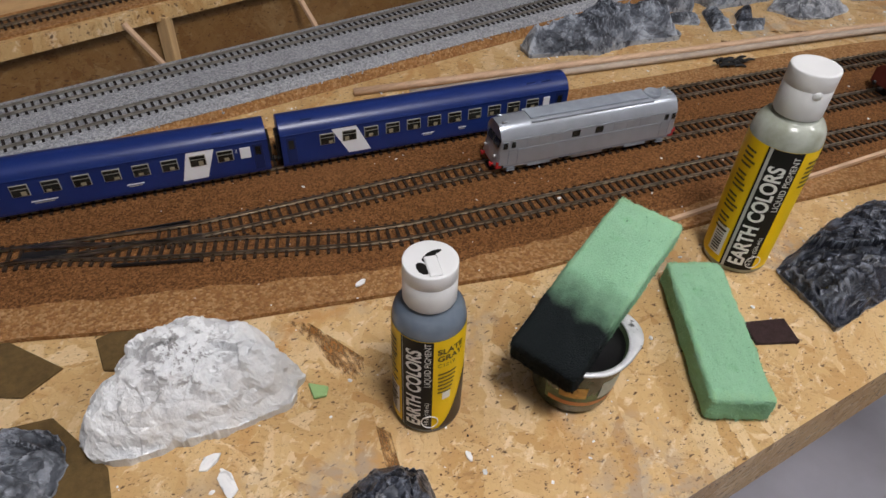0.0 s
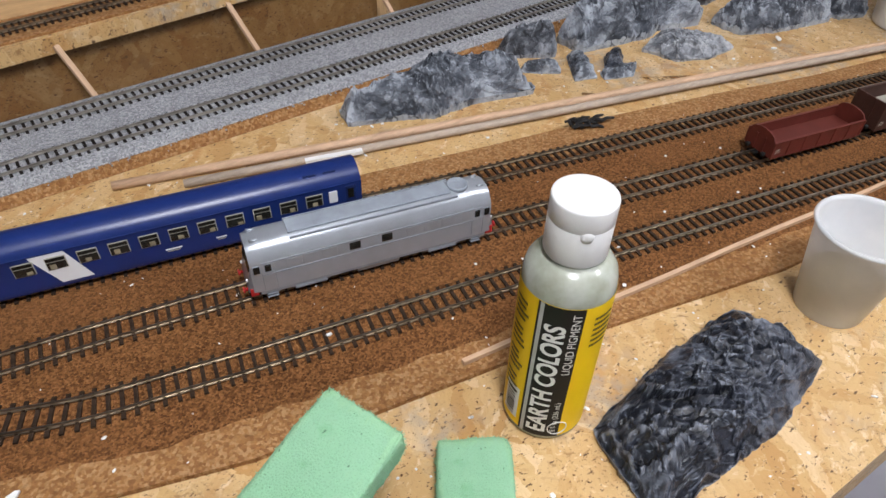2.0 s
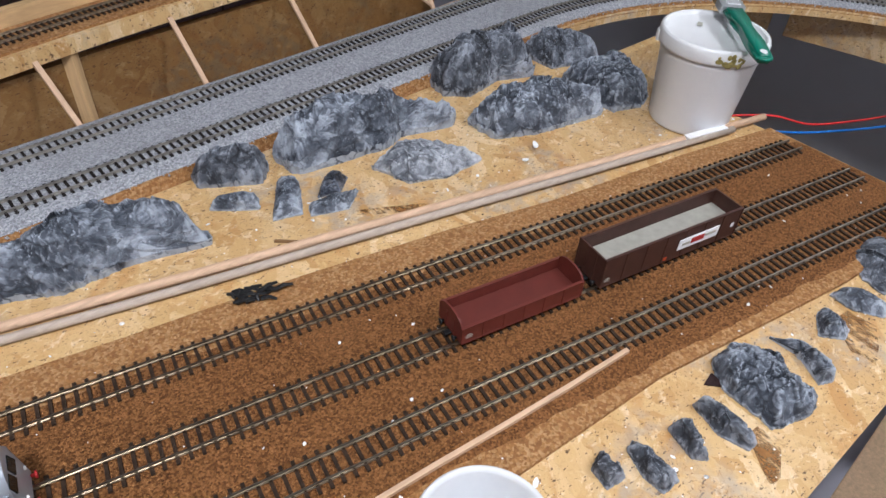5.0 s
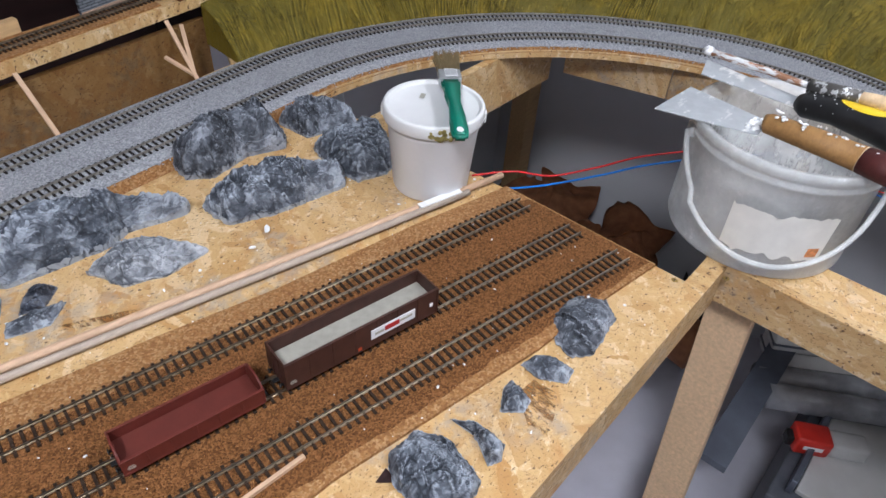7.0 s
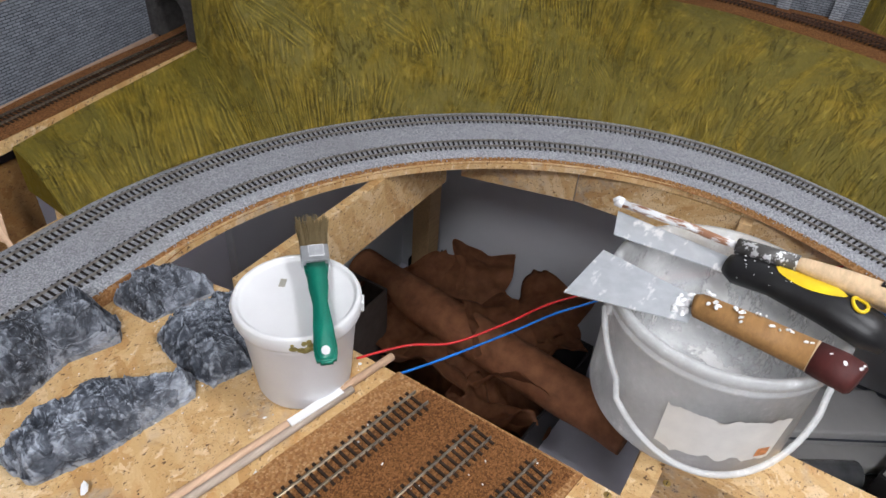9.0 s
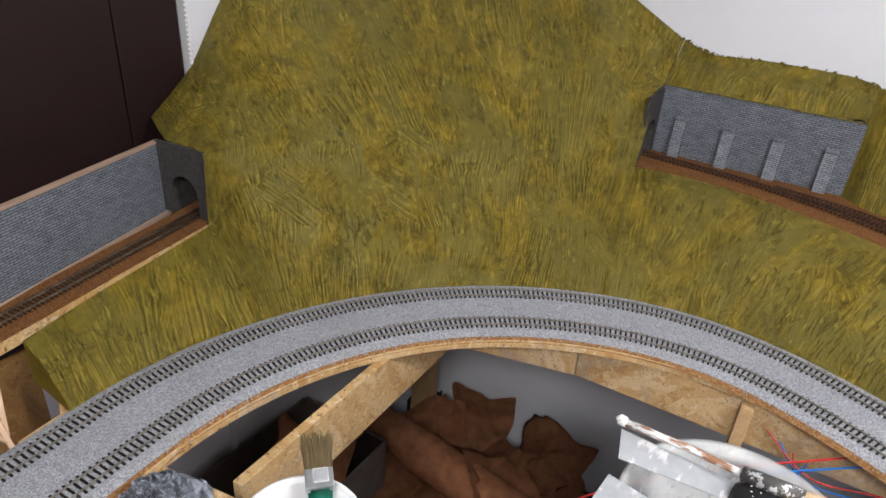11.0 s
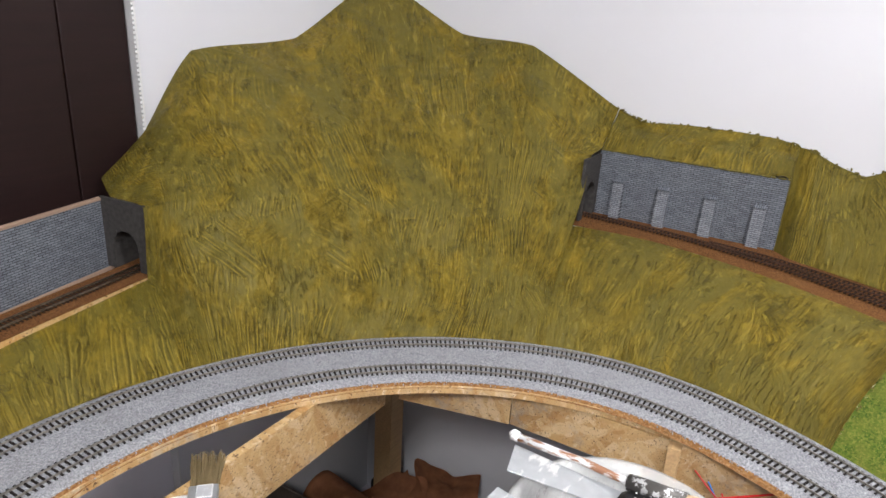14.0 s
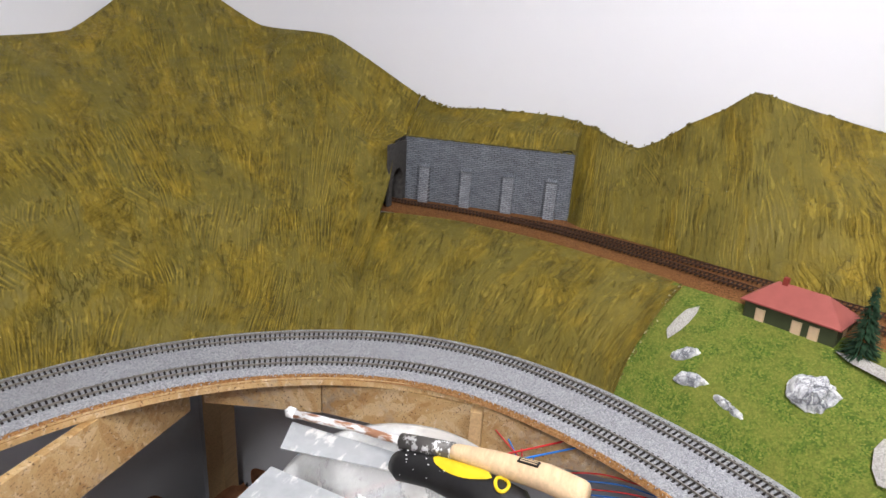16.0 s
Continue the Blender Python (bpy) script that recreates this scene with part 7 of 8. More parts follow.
TEAL = plain("teal_plastic", (0.004, 0.16, 0.105), 0.35, 0, 0.1, 40, 0, 0.5)
BRISTLE = wood_material("bristles", (0.20, 0.15, 0.075), 6.0)
METAL = plain("steel_sheet", (0.48, 0.50, 0.51), 0.38, 0.75, 0.2, 40)
brush = thing("paint_brush", "teal-handled paint brush lying across the bucket lid", "brush", Matrix.Translation((1.265, 0.371, 0.1240)) @ Matrix.Rotation(math.atan2(0.108, 0.105), 4, "Z"))
outline = [(0.004, -0.0075), (0.018, -0.0098), (0.04, -0.0085), (0.075, -0.0062), (0.10, -0.0062), (0.116, -0.0105), (0.130, -0.0115), (0.130, 0.0115), (0.116, 0.0105), (0.10, 0.0062), (0.075, 0.0062), (0.04, 0.0085), (0.018, 0.0098), (0.004, 0.0075)]
hbm = prism(nb(), outline, -0.0045, 0.0045)
bmesh.ops.bevel(hbm, geom=hbm.edges[:], offset=0.0028, segments=3, affect="EDGES")
handle = part("handle", hbm, TEAL, brush, "teal plastic handle", True)
part("hang_hole", lathe(nb(), [(0.0002, -0.0049), (0.0042, -0.0049), (0.0042, 0.0049), (0.0002, 0.0049)], 20, Matrix.Translation((0.0145, 0, 0)) @ Matrix.Diagonal((1.2, 0.85, 1, 1))), WHITE_PLASTIC, handle, "pale hanging hole", False)
part("ferrule", box(nb(), (0.130, -0.0135, -0.0048), (0.154, 0.0135, 0.0048), 0.0012), METAL, brush, "steel ferrule smeared with plaster")
part("plaster_smear", box(nb(), (0.136, -0.009, 0.0042), (0.153, 0.006, 0.0056), 0.0012), CHALK, brush)
hair = nb()
rnd = random.Random(8)
for k in range(220):
    y0, z0 = rnd.uniform(-0.0125, 0.0125), rnd.uniform(-0.004, 0.004)
    sp = 1.35
    tube(hair, [(0.153, y0, z0), (0.175, y0 * 1.12, z0 * 1.1), (0.196 + rnd.uniform(-0.006, 0.005), y0 * sp + rnd.uniform(-0.001, 0.001), z0 * 1.6 + 0.003)], 0.0006, 4, 0.0003)
part("bristles", hair, BRISTLE, brush, "stiff olive-stained bristles")

# ---- clear tub with plastering tools ----
TUB = Nodes("cloudy_tub", 0.28, 0, 0.45)
TUB.colour(TUB.ramp(TUB.noise(12, 4, 0.55), [(0.35, (0.80, 0.82, 0.82)), (0.7, (0.87, 0.89, 0.89))]))
TUB.link(TUB.ramp(TUB.noise(34, 6, 0.7), [(0.45, 0.42), (0.62, 0.52), (0.70, 0.75)]), TUB.bsdf.inputs["Alpha"])
TUB = TUB.mat
tub = thing("plaster_tub", "cloudy translucent plastic tub with a bail handle", "tub", pose(1.534, 0.130, 0.0))
R0, R1, TH = 0.0975, 0.1035, 0.140
part("tub_wall", lathe(nb(), [(R0 * 0.93, 0), (R0, 0.003), (R0 + 0.002, 0.008), (R1 - 0.004, TH - 0.024), (R1, TH - 0.022), (R1, TH - 0.018), (R1 - 0.002, TH - 0.016), (R1, TH - 0.012), (R1 + 0.003, TH - 0.010), (R1 + 0.003, TH), (R1 - 0.003, TH), (R1 - 0.006, TH - 0.02), (R0 - 0.003, 0.006), (0.001, 0.005)], 80), TUB, tub, "", True)
bail = [Vector(((R1 + 0.004) * math.cos(radians(a)) - (0.012 if 150 < a < 260 else 0), (R1 + 0.004) * math.sin(radians(a)), 0.116 - 0.083 * math.sin(math.pi * (a - 122) / 160) ** 0.9)) for a in [122 + 160 * k / 36 for k in range(37)]]
part("bail_handle", tube(nb(), bail, 0.0030, 12), TUB, tub, "milky plastic carrying handle", True)
for a in (122, 282):
    part("handle_lug", lathe(nb(), [(0.0005, -0.003), (0.009, -0.003), (0.009, 0.003), (0.0005, 0.004)], 20, Matrix.Translation((R1 * math.cos(radians(a)), R1 * math.sin(radians(a)), 0.117)) @ Matrix.Rotation(radians(a), 4, "Z") @ Matrix.Rotation(math.pi / 2, 4, "Y")), TUB, tub, "", True)
lb = nb()
patch(lb, lambda u, v: Vector(((R0 + 0.0035 + v * 0.048) * math.cos(radians(u)), (R0 + 0.0035 + v * 0.048) * math.sin(radians(u)), v)), 176, 234, 0.034, 0.090, 40, 12)
for v in lb.verts:
    edge = max(0.0, abs(v.co.z - 0.062) / 0.028 - 0.5) * 2
    v.co.z += edge * (0.006 * noise.noise(v.co * 60) + 0.004 * noise.noise(v.co * 170))
tl = part("label", lb, plain("old_white_label", (0.76, 0.75, 0.70), 0.6, 0, 0.06, 50), tub, "torn white paper label with rust spot", True)
part("rust_spot", patch(nb(), lambda u, v: Vector(((R0 + 0.0042 + v * 0.048) * math.cos(radians(u)), (R0 + 0.0042 + v * 0.048) * math.sin(radians(u)), v)), 224, 231, 0.040, 0.052, 6, 2), plain("rust_spot", (0.55, 0.22, 0.08), 0.7, 0, 0.4, 200), tl, "", True)
LINING = Nodes("dried_plaster", 0.8, 0, 0.2)
LINING.colour(LINING.ramp(LINING.noise(60, 5), [(0.3, (0.62, 0.62, 0.61)), (0.7, (0.82, 0.82, 0.81))]))
LINING.set(LINING.bsdf, Alpha=LINING.ramp(LINING.noise(26, 6, 0.7, LINING.map((1, 1, 0.4))), [(0.50, 0.03), (0.58, 0.8)]))
part("dried_plaster", lathe(nb(), [(R1 - 0.0095, 0.125), (R0 - 0.008, 0.020), (R0 - 0.012, 0.0075), (0.001, 0.0070)], 60, caps=False), LINING.mat, tub, "grey-white dried plaster lining", True)
TROWEL_M = Nodes("plaster_smeared_steel", 0.45, 0.35, 0.4)
sm = TROWEL_M.ramp(TROWEL_M.noise(1.0, 6, 0.6, TROWEL_M.map((26, 60, 26), (0, 0, 0.5))), [(0.56, 0.0), (0.63, 1.0)])
TROWEL_M.colour(TROWEL_M.mix(sm, TROWEL_M.ramp(TROWEL_M.noise(70, 4), [(0.3, (0.42, 0.45, 0.47)), (0.7, (0.52, 0.55, 0.57))]), (0.80, 0.80, 0.79)))
TROWEL_M = TROWEL_M.mat
TAN_WOOD = wood_material("varnished_handle", (0.30, 0.16, 0.055), 1.5)
RED_WOOD = wood_material("dark_red_handle", (0.075, 0.016, 0.014), 1.5)
PALE_WOOD = wood_material("pale_handle", (0.68, 0.50, 0.31), 1.2)


def blade(bm, pts, z_of, t=0.0012):
    vs = [bm.verts.new((x, y, z_of(x, y))) for x, y in pts]
    f = bm.faces.new(vs)
    r = bmesh.ops.extrude_face_region(bm, geom=[f])
    bmesh.ops.translate(bm, vec=(0, 0, t), verts=[g for g in r["geom"] if isinstance(g, bmesh.types.BMVert)])
    return bm


trowel = thing("trowel", "steel plastering trowel with worn varnished wooden handle", "trowel", None, "plastering tools")
part("blade", blade(nb(), [(1.440, 0.251), (1.519, 0.246), (1.505, 0.150), (1.468, 0.149)], lambda x, y: 0.1425 + 0.0 * x), TROWEL_M, trowel, "plaster-smeared steel blade")
def oct_handle(pts, rs, mat, name, parent, lab="", seg=8):
    bm = nb()
    rings = []
    P = [Vector(p) for p in pts]
    for i, p in enumerate(P):
        d = (P[min(i + 1, len(P) - 1)] - P[max(i - 1, 0)]).normalized()
        u = d.cross(Vector((0, 0, 1))).normalized()
        v = u.cross(d)
        rings.append([bm.verts.new(p + rs[i] * (math.cos(2 * math.pi * (k + 0.5) / seg) * u + 0.8 * math.sin(2 * math.pi * (k + 0.5) / seg) * v)) for k in range(seg)])
    for a, b in zip(rings, rings[1:]):
        for k in range(seg):
            bm.faces.new((a[k], a[(k + 1) % seg], b[(k + 1) % seg], b[k]))
    bm.faces.new(rings[0][::-1])
    bm.faces.new(rings[-1])
    return part(name, bm, mat, parent, lab, seg > 8)


oct_handle([(1.486, 0.150, 0.150), (1.486, 0.147, 0.151), (1.482, 0.10, 0.153), (1.478, 0.056, 0.154)], [0.011, 0.0125, 0.0145, 0.0155], TAN_WOOD, "wooden_handle", trowel, "varnished tan wooden handle", 14)
oct_handle([(1.478, 0.0562, 0.154), (1.4778, 0.054, 0.154)], [0.0158, 0.0158], PALE_WOOD, "pale_band", trowel, "", 14)
oct_handle([(1.4777, 0.0540, 0.154), (1.474, 0.035, 0.155), (1.471, 0.024, 0.155), (1.470, 0.021, 0.155)], [0.0160, 0.0172, 0.0165, 0.0135], RED_WOOD, "handle_end", trowel, "dark red painted handle end", 14)
rnd = random.Random(41)
for px, py, s in ((1.484, 0.118, 0.006), (1.478, 0.085, 0.005), (1.482, 0.077, 0.004), (1.470, 0.032, 0.009), (1.490, 0.145, 0.006), (1.476, 0.062, 0.004), (1.474, 0.112, 0.005), (1.478, 0.134, 0.007), (1.488, 0.100, 0.003), (1.473, 0.046, 0.003)):
    bm = nb()
    top = 0.1645 + 0.0022 * (0.15 - py) / 0.1 - 0.02 * abs(px - (1.486 - 0.09 * (0.15 - py)))
    for k in range(4):
        f = rnd.uniform(0.25, 0.8)
        bmesh.ops.create_icosphere(bm, subdivisions=2, radius=1.0, matrix=Matrix.Translation((px + rnd.gauss(0, s * 0.35), py + rnd.gauss(0, s * 0.7), top)) @ Matrix.Rotation(rnd.uniform(0, 3), 4, 'Z') @ Matrix.Diagonal((s * 0.65 * f, s * 0.4 * f, 0.0012, 1)))
    part("plaster_blob", bm, CHALK, trowel, "", True)
clods = nb()
for k in range(24):
    f = rnd.random()
    q = Vector((1.487 + rnd.gauss(0, 0.008), 0.154 + 0.012 * f, 0.1442))
    bmesh.ops.create_icosphere(clods, subdivisions=2, radius=1.0, matrix=Matrix.Translation(q) @ Matrix.Rotation(rnd.gauss(0, 0.5), 4, 'Z') @ Matrix.Diagonal((0.0050 - 0.0025 * f, 0.0030 - 0.0012 * f, 0.0022 - 0.0012 * f, 1)))
part("plaster_crust", clods, CHALK, trowel, "lumpy dried plaster at the tang", True)
knife = thing("filling_knife", "filling knife with black and yellow grip", "filling knife", None, "plastering tools")
part("blade", blade(nb(), [(1.530, 0.243), (1.569, 0.254), (1.577, 0.140), (1.552, 0.136)], lambda x, y: 0.1465 + (y - 0.138) * 0.09), TROWEL_M, knife, "smeared narrow steel blade")
oct_handle([(1.562, 0.142, 0.150), (1.560, 0.132, 0.151), (1.554, 0.10, 0.156), (1.542, 0.055, 0.160), (1.530, 0.022, 0.160), (1.522, 0.006, 0.157)], [0.011, 0.0175, 0.0165, 0.0200, 0.0200, 0.010], BLACK_PLASTIC, "grip", knife, "black rubber grip", 16)
YELLOW_PLASTIC = plain("yellow_plastic", (0.80, 0.56, 0.02), 0.35)
def on_grip(f, side, lift=0.0012):
    """A place on the upper skin of the grip: f runs from blade to butt, side across it."""
    keys = ((1.560, 0.132, 0.151, 0.0175), (1.554, 0.10, 0.156, 0.0165), (1.542, 0.055, 0.160, 0.0200), (1.530, 0.022, 0.160, 0.0200))
    g = min(2.999, f * 3)
    a, b, h = keys[int(g)], keys[int(g) + 1], g - int(g)
    x, y, z, r = (p + (q - p) * h for p, q in zip(a, b))
    r += lift
    return Vector((x + r * math.sin(side), y, z + 0.8 * r * math.cos(side)))


yb = nb()
grid_mesh(yb, [[on_grip(0.30 + 0.46 * i / 16, (0.02 + 0.62 * math.sin(math.pi * (i / 16) ** 0.8) ** 0.7) * j + 0.1) for i in range(17)] for j in (-1, -0.6, -0.2, 0.2, 0.6, 1)])
part("yellow_inlay", yb, YELLOW_PLASTIC, knife, "yellow grip inlay", True)
part("yellow_ring", tube(nb(), [on_grip(0.86 + 0.06 * math.cos(a), 0.1 + 0.45 * math.sin(a)) for a in [2 * math.pi * k / 20 for k in range(21)]], 0.0016, 8), YELLOW_PLASTIC, knife, "", True)
specks = nb()
for k in range(26):
    f = rnd.random()
    bmesh.ops.create_icosphere(specks, subdivisions=1, radius=1.0, matrix=Matrix.Translation(on_grip(0.02 + 0.5 * f * f, rnd.gauss(0, 0.6), 0.0002)) @ Matrix.Diagonal((rnd.uniform(0.0004, 0.0013), rnd.uniform(0.0004, 0.0013), 0.0004, 1)))
part("plaster_specks", specks, CHALK, knife, "dried plaster specks on the grip", True)
SHAFT = Nodes("splashed_wood", 0.7, 0, 0.3)
SHAFT.colour(SHAFT.mix(SHAFT.ramp(SHAFT.noise(1.0, 5, 0.65, SHAFT.map((150, 38, 150))), [(0.46, 0.0), (0.54, 1.0)]), (0.30, 0.15, 0.085), (0.72, 0.73, 0.74)))
SHAFT.bump(SHAFT.noise(200, 4, 0.6), 0.5, 0.001)
SHAFT = SHAFT.mat
FERRULE = Nodes("caked_ferrule", 0.45, 0.3, 0.4)
FERRULE.colour(FERRULE.mix(FERRULE.ramp(FERRULE.noise(110, 5, 0.65), [(0.52, 0.0), (0.57, 1.0)]), (0.10, 0.095, 0.09), (0.72, 0.73, 0.74)))
FERRULE.bump(FERRULE.noise(150, 4, 0.6), 0.6, 0.001)
FERRULE = FERRULE.mat
scraper = thing("artist_brush", "old brush with pale wooden handle and plaster-caked tip", "brush", None, "plastering tools")
oct_handle([(1.566, 0.092, 0.174), (1.565, 0.082, 0.175), (1.560, 0.05, 0.178), (1.549, 0.00, 0.184), (1.538, -0.028, 0.186), (1.537, -0.033, 0.187)], [0.0065, 0.0085, 0.0115, 0.0132, 0.0128, 0.010], PALE_WOOD, "wooden_handle", scraper, "pale wooden handle", 18)
badge = part("badge", box(nb(), (-0.0036, -0.0095, -0.0010), (0.0036, 0.0095, 0.0006), 0.0005), LABEL_BLACK, scraper, "small dark stamped badge with unreadable print", at=pose(1.5525, 0.018, 0.1925, -6, 0, -12))
for k in (-1, 1):
    part("print_bar", box(nb(), (k * 0.0014 - 0.0005, -0.0075, 0.0006), (k * 0.0014 + 0.0005, 0.0075, 0.0008)), PALE_WOOD, badge)
part("ferrule", tube(nb(), [(1.572, 0.140, 0.166), (1.566, 0.088, 0.1743)], 0.0078, 16), FERRULE, scraper, "dark ferrule caked with plaster", True)
part("shaft", tube(nb(), [(1.572, 0.138, 0.166), (1.5735, 0.160, 0.165), (1.5745, 0.185, 0.166), (1.5720, 0.21, 0.1665), (1.5690, 0.252, 0.168)], 0.0036, 10, 0.0042), SHAFT, scraper, "bare wooden shaft splashed with plaster", True)
part("plaster_tip", lathe(nb(), [(0.0005, 0), (0.0052, 0.002), (0.0055, 0.009), (0.0005, 0.013)], 14, Matrix.Translation((1.5690, 0.249, 0.168)) @ Matrix.Rotation(radians(-85), 4, "X")), CHALK, scraper, "caked white plaster", True)

BRASS = plain("brass_screw", (0.42, 0.29, 0.10), 0.4, 0.8, 0.2, 200)
for x, y in ((1.377, 0.152), (1.420, 0.112), (1.372, 0.56), (1.485, -0.12)):
    screw = thing("screw", "brass countersunk screw driven into the chipboard", "screw", pose(x, y, 0.0), "screws")
    part("head", lathe(nb(), [(0.0035, 0.0), (0.0037, 0.0005), (0.0030, 0.0008), (0.0012, 0.0006), (0.0, 0.0006)], 20), BRASS, screw, "", True)
    part("cross_slot", box(nb(), (-0.0018, -0.0004, 0.0006), (0.0018, 0.0004, 0.0009)), BLACK_PLASTIC, screw)

# ---- wires ----
RED_WIRE = plain("red_wire", (0.55, 0.02, 0.02), 0.4)
BLUE_WIRE = plain("blue_wire", (0.01, 0.16, 0.55), 0.4)


def wire(label, pts, mat, r=0.0014):
    return tagged(part("wire", tube(nb(), spline(pts, 50), r, 8), mat, None, "", True), label, "wire", "layout wires")


wire("thin red wire sagging across the gap", [(1.372, 0.432, 0.001), (1.42, 0.40, 0.000), (1.46, 0.368, -0.010), (1.52, 0.335, -0.009), (1.60, 0.295, -0.006), (1.72, 0.20, -0.004), (1.89, 0.02, -0.008)], RED_WIRE)
wire("thin blue wire sagging across the gap", [(1.380, 0.385, 0.000), (1.44, 0.362, -0.012), (1.52, 0.325, -0.016), (1.60, 0.283, -0.014), (1.72, 0.19, -0.010), (1.89, 0.00, -0.012)], BLUE_WIRE)
for k, (m, dz) in enumerate(((RED_WIRE, 0), (BLUE_WIRE, 0.01), (RED_WIRE, 0.02), (BLUE_WIRE, 0.027))):
    wire("loose thin wire hanging under the curved deck", [(1.895, 0.12 - 0.02 * k, -0.02 - dz), (1.87, 0.05, -0.05 - dz), (1.875, -0.05 - 0.02 * k, -0.035 - dz), (1.84, -0.2, -0.03 - dz)], m, 0.0011)

# ---- stone walls and tunnel mouths ----
def masonry(name, c1, c2, mortar, scale, axis):
    n = Nodes(name, 0.8, 0, 0.25)
    b = n.nt.nodes.new("ShaderNodeTexBrick")
    n.link(n.map((scale, scale, scale), axis), b.inputs["Vector"])
    n.set(b, Color1=(*c1, 1), Color2=(*c2, 1), Mortar=(*mortar, 1), Scale=1.0, Mortar_Size=0.085, Bias=0.0, Brick_Width=1.9, Row_Height=0.62)
    col = n.mix(n.ramp(n.noise(45, 5, 0.65), [(0.4, 0.0), (0.75, 0.22)]), b.outputs["Color"], tuple(x * 1.5 for x in c2))
    col = n.mix(n.ramp(n.noise(300, 2), [(0.6, 0.0), (0.75, 0.25)]), col, tuple(x * 0.45 for x in c1))
    n.colour(col)
    n.bump(n.math("SUBTRACT", n.noise(300, 3), b.outputs["Fac"]), 0.7, 0.0012)
    return n.mat


STONE_X = masonry("grey_stone_wall", (0.13, 0.145, 0.17), (0.20, 0.22, 0.25), (0.028, 0.031, 0.037), 150, (math.pi / 2, 0, 0))
STONE_Y = masonry("grey_stone_side", (0.13, 0.145, 0.17), (0.20, 0.22, 0.25), (0.028, 0.031, 0.037), 150, (math.pi / 2, 0, math.pi / 2))
DARK_STONE = plain("sooty_stone", (0.045, 0.042, 0.040), 0.85, 0, 0.35, 120, 0.8)
# lighter copy of the wall stone; puts the lit buttress fronts into the colour
LIT_STONE = masonry("lit_buttress_stone", (0.19, 0.205, 0.235), (0.28, 0.30, 0.33), (0.06, 0.065, 0.075), 150, (math.pi / 2, 0, 0))
CAP = wood_material("wall_cap", (0.38, 0.26, 0.19), 1.0)


def local_wall(name, label, a, b, z0, z1, thick, mat, category):
    """An upright wall between two plan points, built along its own x."""
    a, b = Vector((*a, 0)), Vector((*b, 0))
    m = Matrix.Translation((a.x, a.y, 0)) @ Matrix.Rotation(math.atan2(b.y - a.y, b.x - a.x), 4, "Z")
    w = thing(name, label, category, m)
    L = (b - a).length
    part("wall_face", box(nb(), (0, 0, z0), (L, thick, z1), 0.0006), mat, w)
    return w, L


wl, L = local_wall("stone_wall", "long grey model stone wall behind the upper track", (1.175, 0.998), (1.684, 1.118), 0.068, 0.2165, 0.005, STONE_X, "stone wall")
part("coping", box(nb(), (-0.001, -0.0015, 0.2165), (L, 0.0085, 0.2215), 0.0008), CAP, wl, "pale wooden coping")
part("foot_strip", box(nb(), (0, -0.004, 0.084), (L, -0.0003, 0.0935), 0.0008), CAP, wl, "brown strip along the foot")


def arch_outline(w, h0, r, n=14):
    """The opening of a tunnel mouth: straight legs and a round head."""
    return [(-r, 0)] + [(r * math.cos(math.pi - math.pi * k / n), h0 + r * 1.15 * math.sin(math.pi * k / n)) for k in range(n + 1)] + [(r, 0)]


def portal(label, m, half, height, leg, r, depth, mat, shift=0.0):
    p = thing("tunnel_portal", label, "tunnel portal", m, "tunnel portals")
    inner = [(y + shift, z) for y, z in arch_outline(half, leg, r)]
    n = len(inner)
    outer = []
    for y, z in inner:
        t = (y - shift) / r
        outer.append((max(-half, min(half, shift + t * (half + abs(shift)) * 1.0)), 0 if z <= 0 else (height if abs(t) < 0.985 else min(height, z * height / max(leg, 1e-3)))))
    face = nb()
    vi = [face.verts.new((0, y, z)) for y, z in inner]
    vo = [face.verts.new((0, y, z)) for y, z in outer]
    for k in range(n - 1):
        face.faces.new((vi[k], vi[k + 1], vo[k + 1], vo[k]))
    r1 = bmesh.ops.extrude_face_region(face, geom=face.faces[:])
    bmesh.ops.translate(face, vec=(0.006, 0, 0), verts=[g for g in r1["geom"] if isinstance(g, bmesh.types.BMVert)])
    part("portal_face", face, mat, p)
    lining = nb()
    grid_mesh(lining, [[Vector((x, y * 0.995, z * 0.995)) for y, z in inner] for x in (0.003, depth * 0.5, depth)])
    part("tunnel_lining", lining, mat, p, "dark tunnel lining", True)
    for k in range(1, n - 1, 2):
        y, z = inner[k]
        part("arch_stone", box(nb(), (-0.0015, -0.0028, -0.0022), (0.002, 0.0028, 0.0022), 0.0006, Matrix.Translation((0, y + (y - shift) * 0.09, z + 0.003)) @ Matrix.Rotation(math.atan2(z - leg, y - shift) if z > leg else 0, 4, "X")), mat, p)
    return p


portal("dark stone tunnel mouth at the foot of the hill", Matrix.Translation((1.681, 1.066, 0.0955)) @ Matrix.Rotation(radians(8), 4, "Z"), 0.053, 0.128, 0.040, 0.029, 0.10, DARK_STONE)
portal("narrow dark tunnel mouth beside the retaining wall", Matrix.Translation((2.425, 0.503, 0.1435)) @ Matrix.Rotation(radians(90), 4, "Z"), 0.048, 0.135, 0.042, 0.031, 0.10, DARK_STONE)

